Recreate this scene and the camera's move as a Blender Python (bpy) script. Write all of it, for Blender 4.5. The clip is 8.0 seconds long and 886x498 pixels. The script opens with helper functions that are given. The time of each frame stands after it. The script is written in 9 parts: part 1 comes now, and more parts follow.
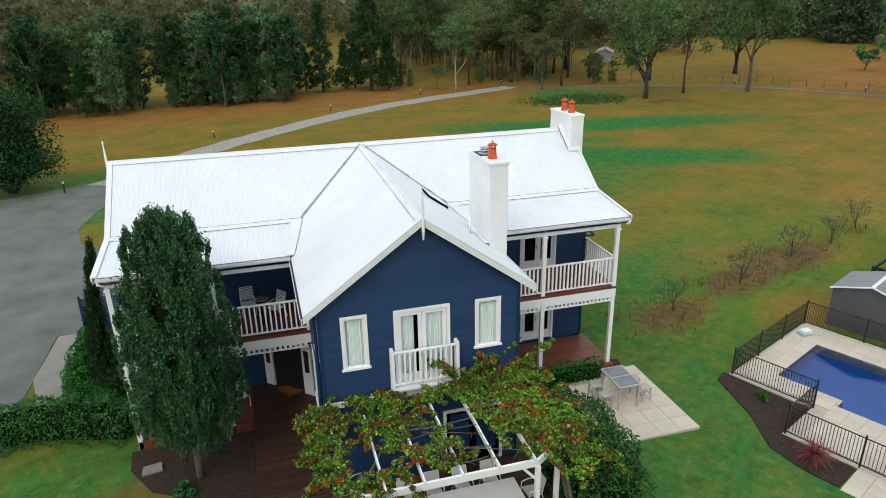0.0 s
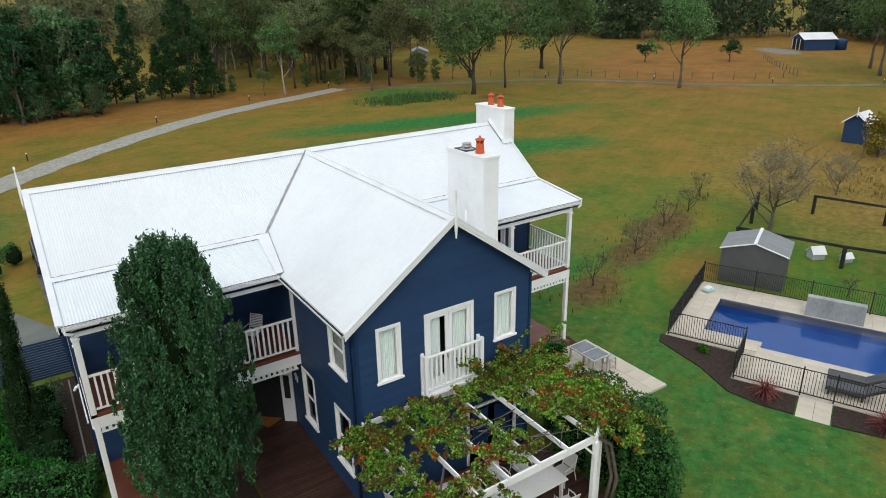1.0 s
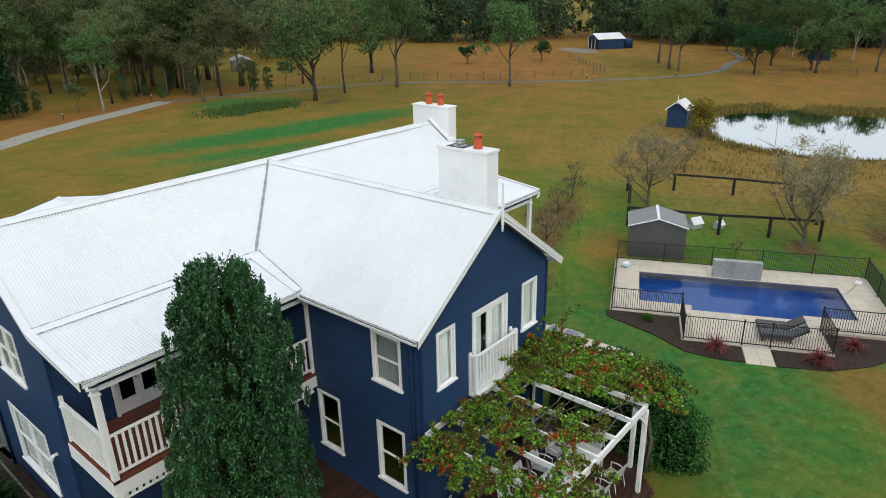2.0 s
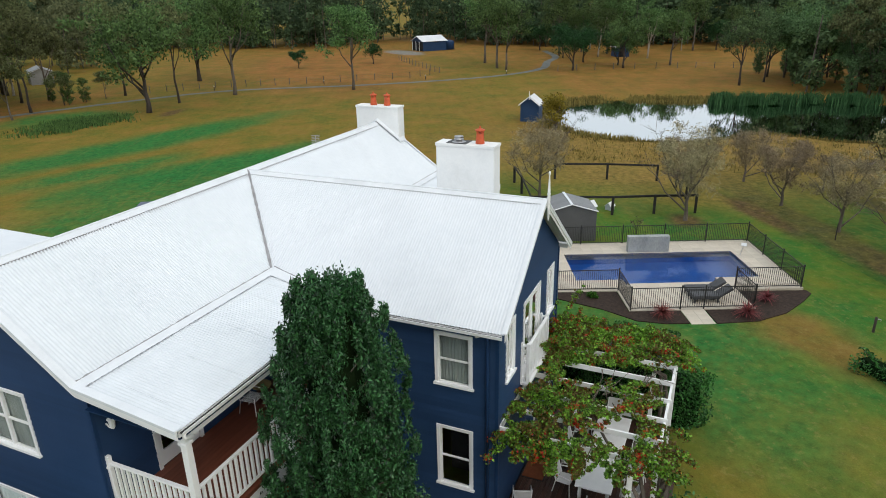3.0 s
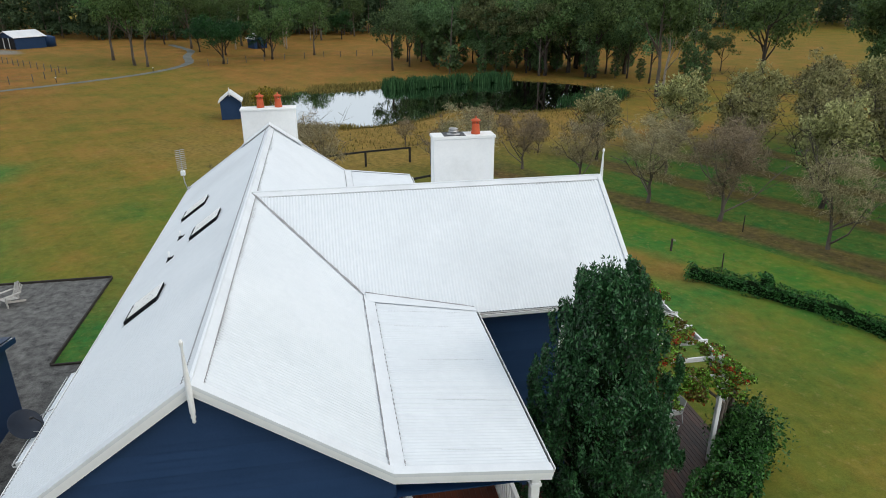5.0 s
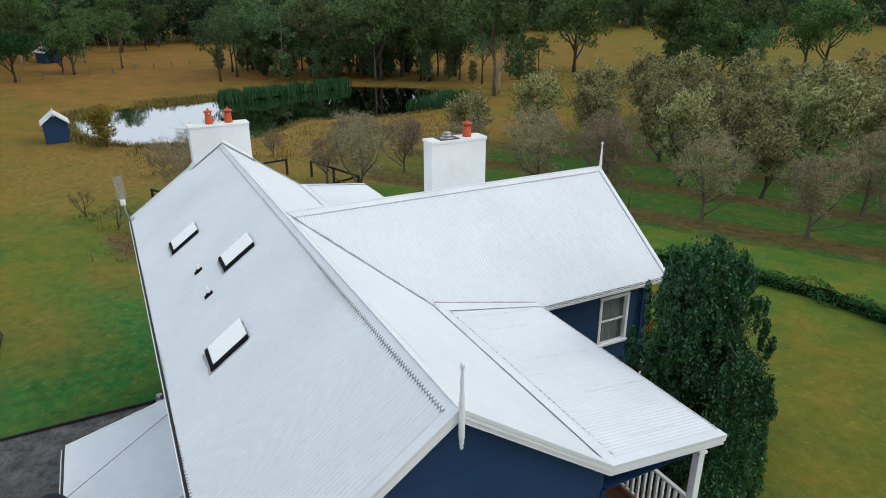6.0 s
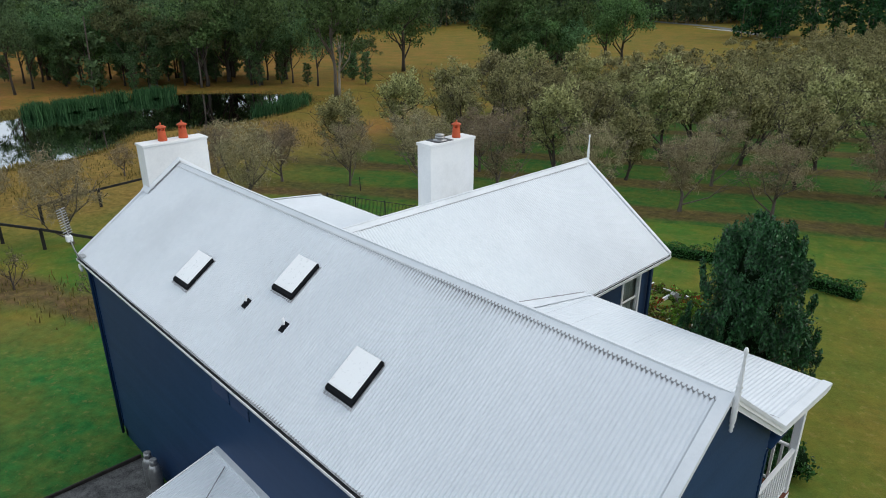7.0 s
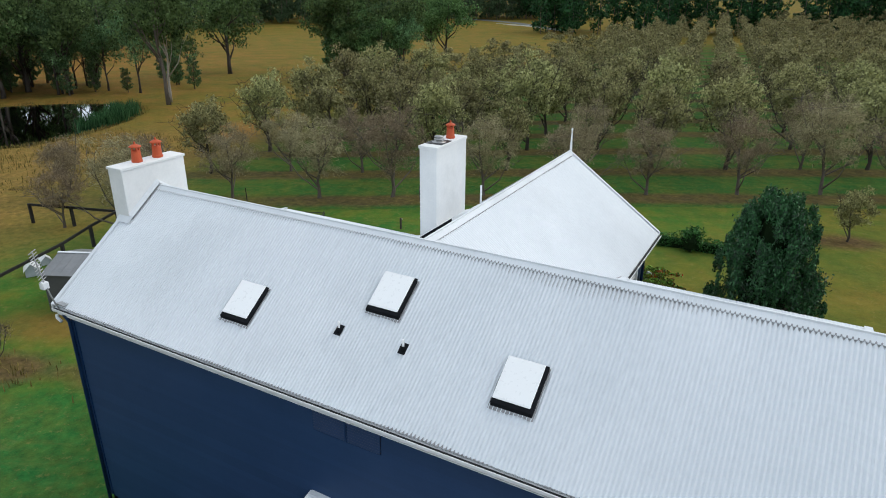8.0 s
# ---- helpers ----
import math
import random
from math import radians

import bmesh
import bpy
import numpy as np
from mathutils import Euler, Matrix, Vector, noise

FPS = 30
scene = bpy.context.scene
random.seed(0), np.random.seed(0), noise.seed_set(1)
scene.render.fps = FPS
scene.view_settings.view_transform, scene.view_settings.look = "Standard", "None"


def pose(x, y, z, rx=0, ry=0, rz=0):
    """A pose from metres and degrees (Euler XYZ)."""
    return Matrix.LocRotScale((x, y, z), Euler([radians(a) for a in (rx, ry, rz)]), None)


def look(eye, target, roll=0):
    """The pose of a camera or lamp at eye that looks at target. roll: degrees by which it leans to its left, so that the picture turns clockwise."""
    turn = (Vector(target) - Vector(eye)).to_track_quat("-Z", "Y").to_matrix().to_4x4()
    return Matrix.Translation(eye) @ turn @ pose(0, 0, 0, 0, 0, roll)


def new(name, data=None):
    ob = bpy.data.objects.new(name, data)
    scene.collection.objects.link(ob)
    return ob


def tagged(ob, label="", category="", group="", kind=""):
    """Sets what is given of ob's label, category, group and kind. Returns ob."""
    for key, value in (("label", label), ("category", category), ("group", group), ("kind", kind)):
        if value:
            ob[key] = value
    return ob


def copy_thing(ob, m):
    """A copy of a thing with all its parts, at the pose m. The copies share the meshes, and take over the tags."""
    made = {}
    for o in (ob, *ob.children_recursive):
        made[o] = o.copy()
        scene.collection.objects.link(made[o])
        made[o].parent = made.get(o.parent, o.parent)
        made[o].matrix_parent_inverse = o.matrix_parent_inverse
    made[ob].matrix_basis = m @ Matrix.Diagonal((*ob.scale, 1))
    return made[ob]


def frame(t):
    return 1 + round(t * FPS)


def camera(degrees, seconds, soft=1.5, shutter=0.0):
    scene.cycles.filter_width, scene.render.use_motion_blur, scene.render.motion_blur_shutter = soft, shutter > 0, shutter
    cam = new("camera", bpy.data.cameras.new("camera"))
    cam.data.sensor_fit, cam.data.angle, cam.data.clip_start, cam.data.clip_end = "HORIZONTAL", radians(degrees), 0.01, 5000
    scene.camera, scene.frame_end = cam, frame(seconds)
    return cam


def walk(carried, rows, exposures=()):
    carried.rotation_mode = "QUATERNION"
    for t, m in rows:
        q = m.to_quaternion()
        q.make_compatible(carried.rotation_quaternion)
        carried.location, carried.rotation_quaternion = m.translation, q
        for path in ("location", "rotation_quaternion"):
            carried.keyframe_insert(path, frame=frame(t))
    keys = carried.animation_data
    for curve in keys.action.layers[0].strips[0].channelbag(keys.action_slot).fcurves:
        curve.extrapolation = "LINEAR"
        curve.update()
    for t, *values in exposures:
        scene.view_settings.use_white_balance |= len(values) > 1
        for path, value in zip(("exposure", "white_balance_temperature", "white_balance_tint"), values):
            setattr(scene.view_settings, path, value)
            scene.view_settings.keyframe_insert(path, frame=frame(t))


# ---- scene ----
cam = camera(67.9, 8.0, soft=0.95)
PATH = [
    (0, (-0.01, -0.034, 14.609), (0.493, 1.761, 13.886), -1.1),
    (0.5, (-2.79, 1.102, 14.614), (-2.021, 2.798, 13.885), -1.1),
    (1, (-5.391, 2.628, 14.541), (-4.375, 4.19, 13.813), -1.2),
    (1.5, (-7.707, 4.52, 14.46), (-6.483, 5.924, 13.731), -1.2),
    (1.7, (-8.618, 5.43, 14.421), (-7.309, 6.756, 13.693), -1.2),
    (2.8, (-12.462, 10.952, 14.241), (-10.805, 11.813, 13.525), -1.5),
    (3, (-13.065, 12.092, 14.255), (-11.362, 12.852, 13.533), -1.3),
    (3.5, (-14.12, 14.999, 14.289), (-12.331, 15.512, 13.557), -1.0),
    (4, (-14.62, 18.205, 14.27), (-12.776, 18.442, 13.534), -0.7),
    (4.2, (-14.613, 19.503, 14.288), (-12.76, 19.624, 13.545), -0.6),
    (5.3, (-13.818, 26.633, 14.387), (-12.031, 26.137, 13.637), -0.0),
    (5.5, (-13.483, 27.908, 14.388), (-11.729, 27.3, 13.645), -0.1),
    (6, (-12.209, 30.548, 14.338), (-10.554, 29.705, 13.597), -0.1),
    (6.5, (-10.449, 33.174, 14.352), (-8.937, 32.094, 13.612), -0.0),
    (7, (-8.387, 35.458, 14.337), (-7.051, 34.166, 13.597), 0.1),
    (7.5, (-6.047, 37.364, 14.365), (-4.908, 35.895, 13.625), 0.1),
    (8, (-3.239, 39.068, 14.378), (-2.337, 37.445, 13.634), 0.3),
]
# the picture starts a little brighter and warmer than it ends
walk(cam, [(t, look(eye, target, roll)) for t, eye, target, roll in PATH],
     [(0, 0.27, 6780, 10), (1.5, 0.21, 6770, 10), (4.2, 0.13, 6790, 10), (5.5, 0.06, 6640, 10), (7, 0.0, 6500, 10), (8, 0.07, 6500, 10)])

# ---- world, sun, exposure ----
world = bpy.data.worlds.new("overcast_sky")
scene.world = world
world.use_nodes = True
wn = world.node_tree.nodes
wl = world.node_tree.links
wn.clear()
sky = wn.new("ShaderNodeTexSky")
sky.sky_type = 'NISHITA'
sky.sun_disc = False
sky.sun_elevation = radians(46)
sky.sun_rotation = radians(216)
sky.air_density, sky.dust_density, sky.ozone_density = 1.6, 5.0, 1.0
pale = wn.new("ShaderNodeHueSaturation")
pale.inputs["Saturation"].default_value = 0.55
bg = wn.new("ShaderNodeBackground")
bg.inputs["Strength"].default_value = 0.173
wo = wn.new("ShaderNodeOutputWorld")
# a thin even cloud layer over the whole sky
cloud = wn.new("ShaderNodeMix")
cloud.data_type = 'RGBA'
cloud.inputs[0].default_value = 0.82
cloud.inputs[7].default_value = (4.55, 5.15, 5.75, 1)
wl.new(sky.outputs[0], pale.inputs["Color"])
wl.new(pale.outputs[0], cloud.inputs[6])
wl.new(cloud.outputs[2], bg.inputs["Color"])
wl.new(bg.outputs[0], wo.inputs["Surface"])

sun_data = bpy.data.lights.new("sun", 'SUN')
sun_data.energy = 0.5
sun_data.angle = radians(20)
sun_data.color = (1.0, 0.92, 0.79)
sun = new("sun", sun_data)
sun.matrix_world = look((4 - 33.7, 24 - 46.3, 59.3), (4, 24, 0))

# ---- building helpers ----
def thing(name, label, category, at=(0, 0, 0), group="", kind=""):
    ob = new(name)
    ob.empty_display_size = 0.3
    ob.location = at
    return tagged(ob, label, category, group, kind)


class Geo:
    """Collects vertices and faces of one mesh."""

    def __init__(self):
        self.v, self.f = [], []

    def add(self, verts, faces):
        n = len(self.v)
        self.v += [tuple(p) for p in verts]
        self.f += [tuple(i + n for i in q) for q in faces]
        return self

    def box(self, x0, x1, y0, y1, z0, z1):
        return self.add([(x0, y0, z0), (x1, y0, z0), (x1, y1, z0), (x0, y1, z0), (x0, y0, z1), (x1, y0, z1), (x1, y1, z1), (x0, y1, z1)],
                        [(0, 3, 2, 1), (4, 5, 6, 7), (0, 1, 5, 4), (1, 2, 6, 5), (2, 3, 7, 6), (3, 0, 4, 7)])

    def beam(self, a, b, w, h, up=(0, 0, 1)):
        """A bar of width w and height h from a to b."""
        a, b = Vector(a), Vector(b)
        d = (b - a).normalized()
        s = d.cross(Vector(up))
        s = s.normalized() if s.length > 1e-6 else Vector((1, 0, 0))
        u = s.cross(d)
        q = [a + s * i * w / 2 + u * j * h / 2 for i, j in ((-1, -1), (1, -1), (1, 1), (-1, 1))]
        q += [p + (b - a) for p in q]
        return self.add(q, [(0, 1, 2, 3), (7, 6, 5, 4), (0, 4, 5, 1), (1, 5, 6, 2), (2, 6, 7, 3), (3, 7, 4, 0)])

    def tube(self, pts, radii, n=6, cap=True):
        pts = [Vector(p) for p in pts]
        rings = []
        for i, p in enumerate(pts):
            d = (pts[min(i + 1, len(pts) - 1)] - pts[max(i - 1, 0)]).normalized()
            s = d.cross(Vector((0.31, 0.95, 0.05))).normalized()
            t = d.cross(s)
            rings.append([p + (s * math.cos(k * math.tau / n) + t * math.sin(k * math.tau / n)) * radii[i] for k in range(n)])
        v = [q for r in rings for q in r]
        f = [(i * n + k, i * n + (k + 1) % n, (i + 1) * n + (k + 1) % n, (i + 1) * n + k) for i in range(len(pts) - 1) for k in range(n)]
        if cap:
            f += [tuple(range(n - 1, -1, -1)), tuple((len(pts) - 1) * n + k for k in range(n))]
        return self.add(v, f)

    def lathe(self, c, prof, n=16):
        """prof: rows of (radius, height) round the vertical through c."""
        v = [(c[0] + r * math.cos(k * math.tau / n), c[1] + r * math.sin(k * math.tau / n), c[2] + z) for r, z in prof for k in range(n)]
        f = [(i * n + k, i * n + (k + 1) % n, (i + 1) * n + (k + 1) % n, (i + 1) * n + k) for i in range(len(prof) - 1) for k in range(n)]
        f += [tuple(range(n - 1, -1, -1)), tuple((len(prof) - 1) * n + k for k in range(n))]
        return self.add(v, f)

    def prism(self, poly, z0, z1):
        n = len(poly)
        za = z0 if callable(z0) else (lambda x, y: z0)
        zb = z1 if callable(z1) else (lambda x, y: z1)
        v = [(x, y, za(x, y)) for x, y in poly] + [(x, y, zb(x, y)) for x, y in poly]
        f = [tuple(range(n - 1, -1, -1)), tuple(range(n, 2 * n))] + [(i, (i + 1) % n, n + (i + 1) % n, n + i) for i in range(n)]
        return self.add(v, f)

    def mesh(self, name, material, smooth=False, bevel=0.0):
        me = bpy.data.meshes.new(name)
        me.from_pydata(self.v, [], self.f)
        if bevel:
            bm = bmesh.new()
            bm.from_mesh(me)
            bmesh.ops.bevel(bm, geom=bm.edges, offset=bevel, segments=1, affect='EDGES', clamp_overlap=True)
            bm.to_mesh(me)
            bm.free()
        if smooth:
            me.polygons.foreach_set("use_smooth", [True] * len(me.polygons))
        if material:
            me.materials.append(material)
        me.update()
        return me


def hang(ob, parent):
    """ob, whose mesh is in world coordinates, becomes a child that stays where it is."""
    root = parent if parent.parent is None else None
    ob.parent = parent
    if root is not None:
        ob.matrix_parent_inverse = Matrix.Translation(root.location).inverted()
    return ob


def part(name, geo, material, parent, label="", smooth=False, bevel=0.0):
    me = geo if isinstance(geo, bpy.types.Mesh) else geo.mesh(name, material, smooth, bevel)
    ob = hang(new(name, me), parent)
    return tagged(ob, label) if label else ob


def solo(name, geo, material, label, category, group="", kind="", smooth=False, bevel=0.0):
    ob = new(name, geo.mesh(name, material, smooth, bevel))
    return tagged(ob, label, category, group, kind)


def array_mesh(name, v, f, material, smooth=False):
    """A mesh from numpy arrays; f is (n, 3) or (n, 4)."""
    me = bpy.data.meshes.new(name)
    k = f.shape[1]
    me.vertices.add(len(v))
    me.vertices.foreach_set("co", np.ascontiguousarray(v, dtype=np.float32).ravel())
    me.loops.add(f.size)
    me.loops.foreach_set("vertex_index", np.ascontiguousarray(f, dtype=np.int32).ravel())
    me.polygons.add(len(f))
    me.polygons.foreach_set("loop_start", np.arange(0, f.size, k, dtype=np.int32))
    if smooth:
        me.polygons.foreach_set("use_smooth", np.ones(len(f), dtype=bool))
    me.update(calc_edges=True)
    if material:
        me.materials.append(material)
    return me


def gz(x, y):
    """Height of the ground: nearly level, falling a little to the east."""
    return -0.2 - 0.02 * min(max(x - 8, 0), 30)


# ---- materials ----
def node(nt, kind, **inputs):
    n = nt.nodes.new(kind)
    for k, v in inputs.items():
        key = k.replace("_", " ")
        sock = n.inputs[key] if key in n.inputs else n.inputs[k]
        if isinstance(v, bpy.types.NodeSocket):
            nt.links.new(v, sock)
        else:
            sock.default_value = v
    return n


def maths(nt, op, a, b=0.0, c=0.0):
    n = nt.nodes.new("ShaderNodeMath")
    n.operation = op
    for i, v in enumerate((a, b, c)):
        if isinstance(v, bpy.types.NodeSocket):
            nt.links.new(v, n.inputs[i])
        else:
            n.inputs[i].default_value = v
    return n.outputs[0]


def ramp(nt, fac, stops):
    n = nt.nodes.new("ShaderNodeValToRGB")
    cr = n.color_ramp
    while len(cr.elements) < len(stops):
        cr.elements.new(0.5)
    for e, (p, c) in zip(cr.elements, stops):
        e.position = p
        e.color = (*c, 1) if len(c) == 3 else c
    nt.links.new(fac, n.inputs[0])
    return n.outputs[0]


def mixc(nt, fac, a, b, mode='MIX'):
    n = nt.nodes.new("ShaderNodeMix")
    n.data_type = 'RGBA'
    n.blend_type = mode
    for i, v in ((0, fac), (6, a), (7, b)):
        if isinstance(v, bpy.types.NodeSocket):
            nt.links.new(v, n.inputs[i])
        else:
            n.inputs[i].default_value = v if i == 0 else (*v, 1)
    return n.outputs[2]


def noise_of(nt, vec, scale, detail=3.0, rough=0.55, stretch=None):
    if stretch:
        m = nt.nodes.new("ShaderNodeMapping")
        m.inputs["Scale"].default_value = stretch
        nt.links.new(vec, m.inputs[0])
        vec = m.outputs[0]
    n = node(nt, "ShaderNodeTexNoise", Scale=scale, Detail=detail, Roughness=rough)
    nt.links.new(vec, n.inputs["Vector"])
    return n.outputs[0]


def base_material(name):
    m = bpy.data.materials.new(name)
    m.use_nodes = True
    nt = m.node_tree
    nt.nodes.clear()
    out = nt.nodes.new("ShaderNodeOutputMaterial")
    bsdf = nt.nodes.new("ShaderNodeBsdfPrincipled")
    nt.links.new(bsdf.outputs[0], out.inputs[0])
    tc = nt.nodes.new("ShaderNodeTexCoord")
    return m, nt, bsdf, tc.outputs["Object"]


def surface(name, c1, c2, scale=3.0, fine=40.0, rough=0.6, metal=0.0, bump=0.1, stretch=None, island=0.0, objects=0.0, spec=0.4, dirt=None, dirt_amount=0.5):
    """Two-scale colour from c1 to c2, with fine relief; island and objects vary the brightness piece by piece."""
    m, nt, bsdf, vec = base_material(name)
    big = noise_of(nt, vec, scale, 4.0, 0.6, stretch)
    small = noise_of(nt, vec, fine, 3.0, 0.6, stretch)
    f = maths(nt, 'ADD', maths(nt, 'MULTIPLY', big, 0.65), maths(nt, 'MULTIPLY', small, 0.35))
    col = ramp(nt, f, [(0.32, c1), (0.68, c2)])
    if dirt:
        spots = noise_of(nt, vec, scale * 0.6, 6.0, 0.7)
        col = mixc(nt, maths(nt, 'MULTIPLY', ramp(nt, spots, [(0.5, (0, 0, 0)), (0.75, (1, 1, 1))]), dirt_amount), col, dirt)
    if island or objects:
        if island:
            r = nt.nodes.new("ShaderNodeNewGeometry").outputs["Random Per Island"]
            amount = island
        else:
            r = nt.nodes.new("ShaderNodeObjectInfo").outputs["Random"]
            amount = objects
        k = maths(nt, 'MULTIPLY_ADD', r, amount * 2, 1 - amount)
        hsv = node(nt, "ShaderNodeHueSaturation", Color=col, Value=k)
        col = hsv.outputs[0]
    nt.links.new(col, bsdf.inputs["Base Color"])
    bsdf.inputs["Metallic"].default_value = metal
    bsdf.inputs["Specular IOR Level"].default_value = spec
    rr = maths(nt, 'MULTIPLY_ADD', small, 0.25, rough - 0.12)
    nt.links.new(rr, bsdf.inputs["Roughness"])
    if bump:
        b = node(nt, "ShaderNodeBump", Strength=bump, Distance=0.02, Height=f)
        nt.links.new(b.outputs[0], bsdf.inputs["Normal"])
    return m


def foliage(name, dark, light, tint=None, rough=0.55, objects=0.15, spec=0.12, thin=0.27):
    """Leaves: each island its own shade between dark and light, some with a tint."""
    m, nt, bsdf, vec = base_material(name)
    r = nt.nodes.new("ShaderNodeNewGeometry").outputs["Random Per Island"]
    big = noise_of(nt, vec, 0.9, 3.0)
    wide_ = noise_of(nt, vec, 0.16, 2.0)
    f = maths(nt, 'ADD', maths(nt, 'MULTIPLY', r, 0.42), maths(nt, 'ADD', maths(nt, 'MULTIPLY', big, 0.3), maths(nt, 'MULTIPLY', wide_, 0.28)))
    stops = [(0.26, tuple(0.6 * q for q in dark)), (0.69, tuple(1.07 * q for q in light))]
    col = ramp(nt, f, stops)
    if tint:
        r2 = maths(nt, 'FRACT', maths(nt, 'MULTIPLY', r, 37.7))
        r3 = maths(nt, 'FRACT', maths(nt, 'MULTIPLY', r, 91.3))
        col = mixc(nt, maths(nt, 'GREATER_THAN', maths(nt, 'ADD', maths(nt, 'MULTIPLY', r3, 0.35), noise_of(nt, vec, 1.1, 4.0)), 0.74), col, (0.13, 0.1, 0.022))
        patch = noise_of(nt, vec, 1.5, 5.0, 0.7)
        k = maths(nt, 'GREATER_THAN', maths(nt, 'ADD', maths(nt, 'MULTIPLY', r2, 0.2), patch), 0.73)
        col = mixc(nt, k, col, mixc(nt, r3, tint, (0.42, 0.16, 0.02)))
    oi = nt.nodes.new("ShaderNodeObjectInfo").outputs["Random"]
    hsv = node(nt, "ShaderNodeHueSaturation", Color=col, Value=maths(nt, 'MULTIPLY_ADD', oi, objects * 2, 1 - objects), Hue=maths(nt, 'MULTIPLY_ADD', oi, 0.04, 0.48))
    nt.links.new(hsv.outputs[0], bsdf.inputs["Base Color"])
    bsdf.inputs["Roughness"].default_value = rough
    bsdf.inputs["Specular IOR Level"].default_value = spec
    sheer = node(nt, "ShaderNodeBsdfTranslucent", Color=hsv.outputs[0])
    both = nt.nodes.new("ShaderNodeMixShader")
    both.inputs[0].default_value = thin
    nt.links.new(bsdf.outputs[0], both.inputs[1])
    nt.links.new(sheer.outputs[0], both.inputs[2])
    out = [n for n in nt.nodes if n.bl_idname == "ShaderNodeOutputMaterial"][0]
    nt.links.new(both.outputs[0], out.inputs[0])
    return m


WHITE = surface("white_painted_timber", (0.84, 0.85, 0.86), (0.9, 0.91, 0.92), 1.5, 30, 0.45, bump=0.03, dirt=(0.62, 0.61, 0.58), dirt_amount=0.2)
ROOF = surface("white_roof_sheet", (0.685, 0.727, 0.768), (0.77, 0.805, 0.842), 0.35, 6, 0.5, bump=0.0, stretch=(1, 1, 1), dirt=(0.55, 0.57, 0.6), dirt_amount=0.35, spec=0.3)
FLASH = surface("white_flashing", (0.7, 0.732, 0.768), (0.785, 0.812, 0.842), 1.2, 20, 0.5, bump=0.02, dirt=(0.5, 0.52, 0.54), dirt_amount=0.4)
STREAK = surface("pale_grey_roof_streak", (0.46, 0.475, 0.495), (0.64, 0.66, 0.685), 4, 40, 0.8, bump=0.1)
GRIME = surface("grey_grimy_sealant", (0.2, 0.2, 0.21), (0.42, 0.42, 0.43), 4, 40, 0.8, bump=0.2)
NAVY = surface("navy_weatherboard_paint", (0.0155, 0.043, 0.105), (0.023, 0.055, 0.128), 0.8, 25, 0.45, bump=0.03, objects=0.08, spec=0.22)
NAVY_TRIM = surface("navy_trim_paint", (0.009, 0.033, 0.09), (0.014, 0.042, 0.112), 2, 25, 0.45, bump=0.03, spec=0.22)
RENDER = surface("white_rendered_masonry", (0.76, 0.77, 0.77), (0.86, 0.86, 0.85), 1.2, 14, 0.75, bump=0.12, dirt=(0.52, 0.51, 0.48), dirt_amount=0.3)
TERRACOTTA = surface("orange_terracotta", (0.5, 0.07, 0.022), (0.62, 0.115, 0.038), 6, 50, 0.6, bump=0.1, dirt=(0.25, 0.08, 0.05))
DARK = surface("black_paint", (0.012, 0.012, 0.013), (0.03, 0.03, 0.032), 4, 60, 0.5, bump=0.02)
STEEL = surface("dull_galvanised_steel", (0.32, 0.32, 0.32), (0.5, 0.5, 0.5), 8, 80, 0.4, metal=0.8, bump=0.03)
TIMBER = surface("red_brown_deck_timber", (0.028, 0.014, 0.01), (0.09, 0.042, 0.03), 2.5, 30, 0.5, bump=0.15, stretch=(0.3, 4, 4), objects=0.28, dirt=(0.008, 0.006, 0.006), dirt_amount=0.6)
STAIN = surface("red_brown_veranda_floor", (0.12, 0.036, 0.02), (0.2, 0.062, 0.036), 2, 30, 0.45, bump=0.08, stretch=(0.3, 4, 4), objects=0.12)
CURTAIN_GREY = surface("grey_lined_curtain_cloth", (0.2, 0.225, 0.22), (0.34, 0.36, 0.35), 2, 20, 0.9, bump=0.05, stretch=(12, 12, 0.4))
FRAME_BLACK = surface("matt_black_frame", (0.006, 0.007, 0.009), (0.014, 0.015, 0.018), 4, 60, 0.75, bump=0.02, spec=0.1)
CURTAIN = surface("white_curtain_cloth", (0.68, 0.74, 0.74), (0.86, 0.9, 0.9), 2, 20, 0.9, bump=0.05, stretch=(12, 12, 0.4))
# near-black colour that stands for the shade of interiors
BLACKHOLE = surface("interior_shade_black", (0.008, 0.008, 0.009), (0.02, 0.02, 0.022), 2, 10, 0.9, bump=0)
MAT_COIR = surface("orange_coir", (0.3, 0.1, 0.02), (0.42, 0.16, 0.04), 6, 120, 0.95, bump=0.4)

GLASS, _, gb, _ = base_material("window_glass")
gb.inputs["Base Color"].default_value = (0.9, 0.95, 0.95, 1)
gb.inputs["Roughness"].default_value = 0.03
gb.inputs["Transmission Weight"].default_value = 1.0
gb.inputs["IOR"].default_value = 1.1

# ---- ground ----
GRASS, nt, bsdf, vec = base_material("grass_and_dry_pasture")


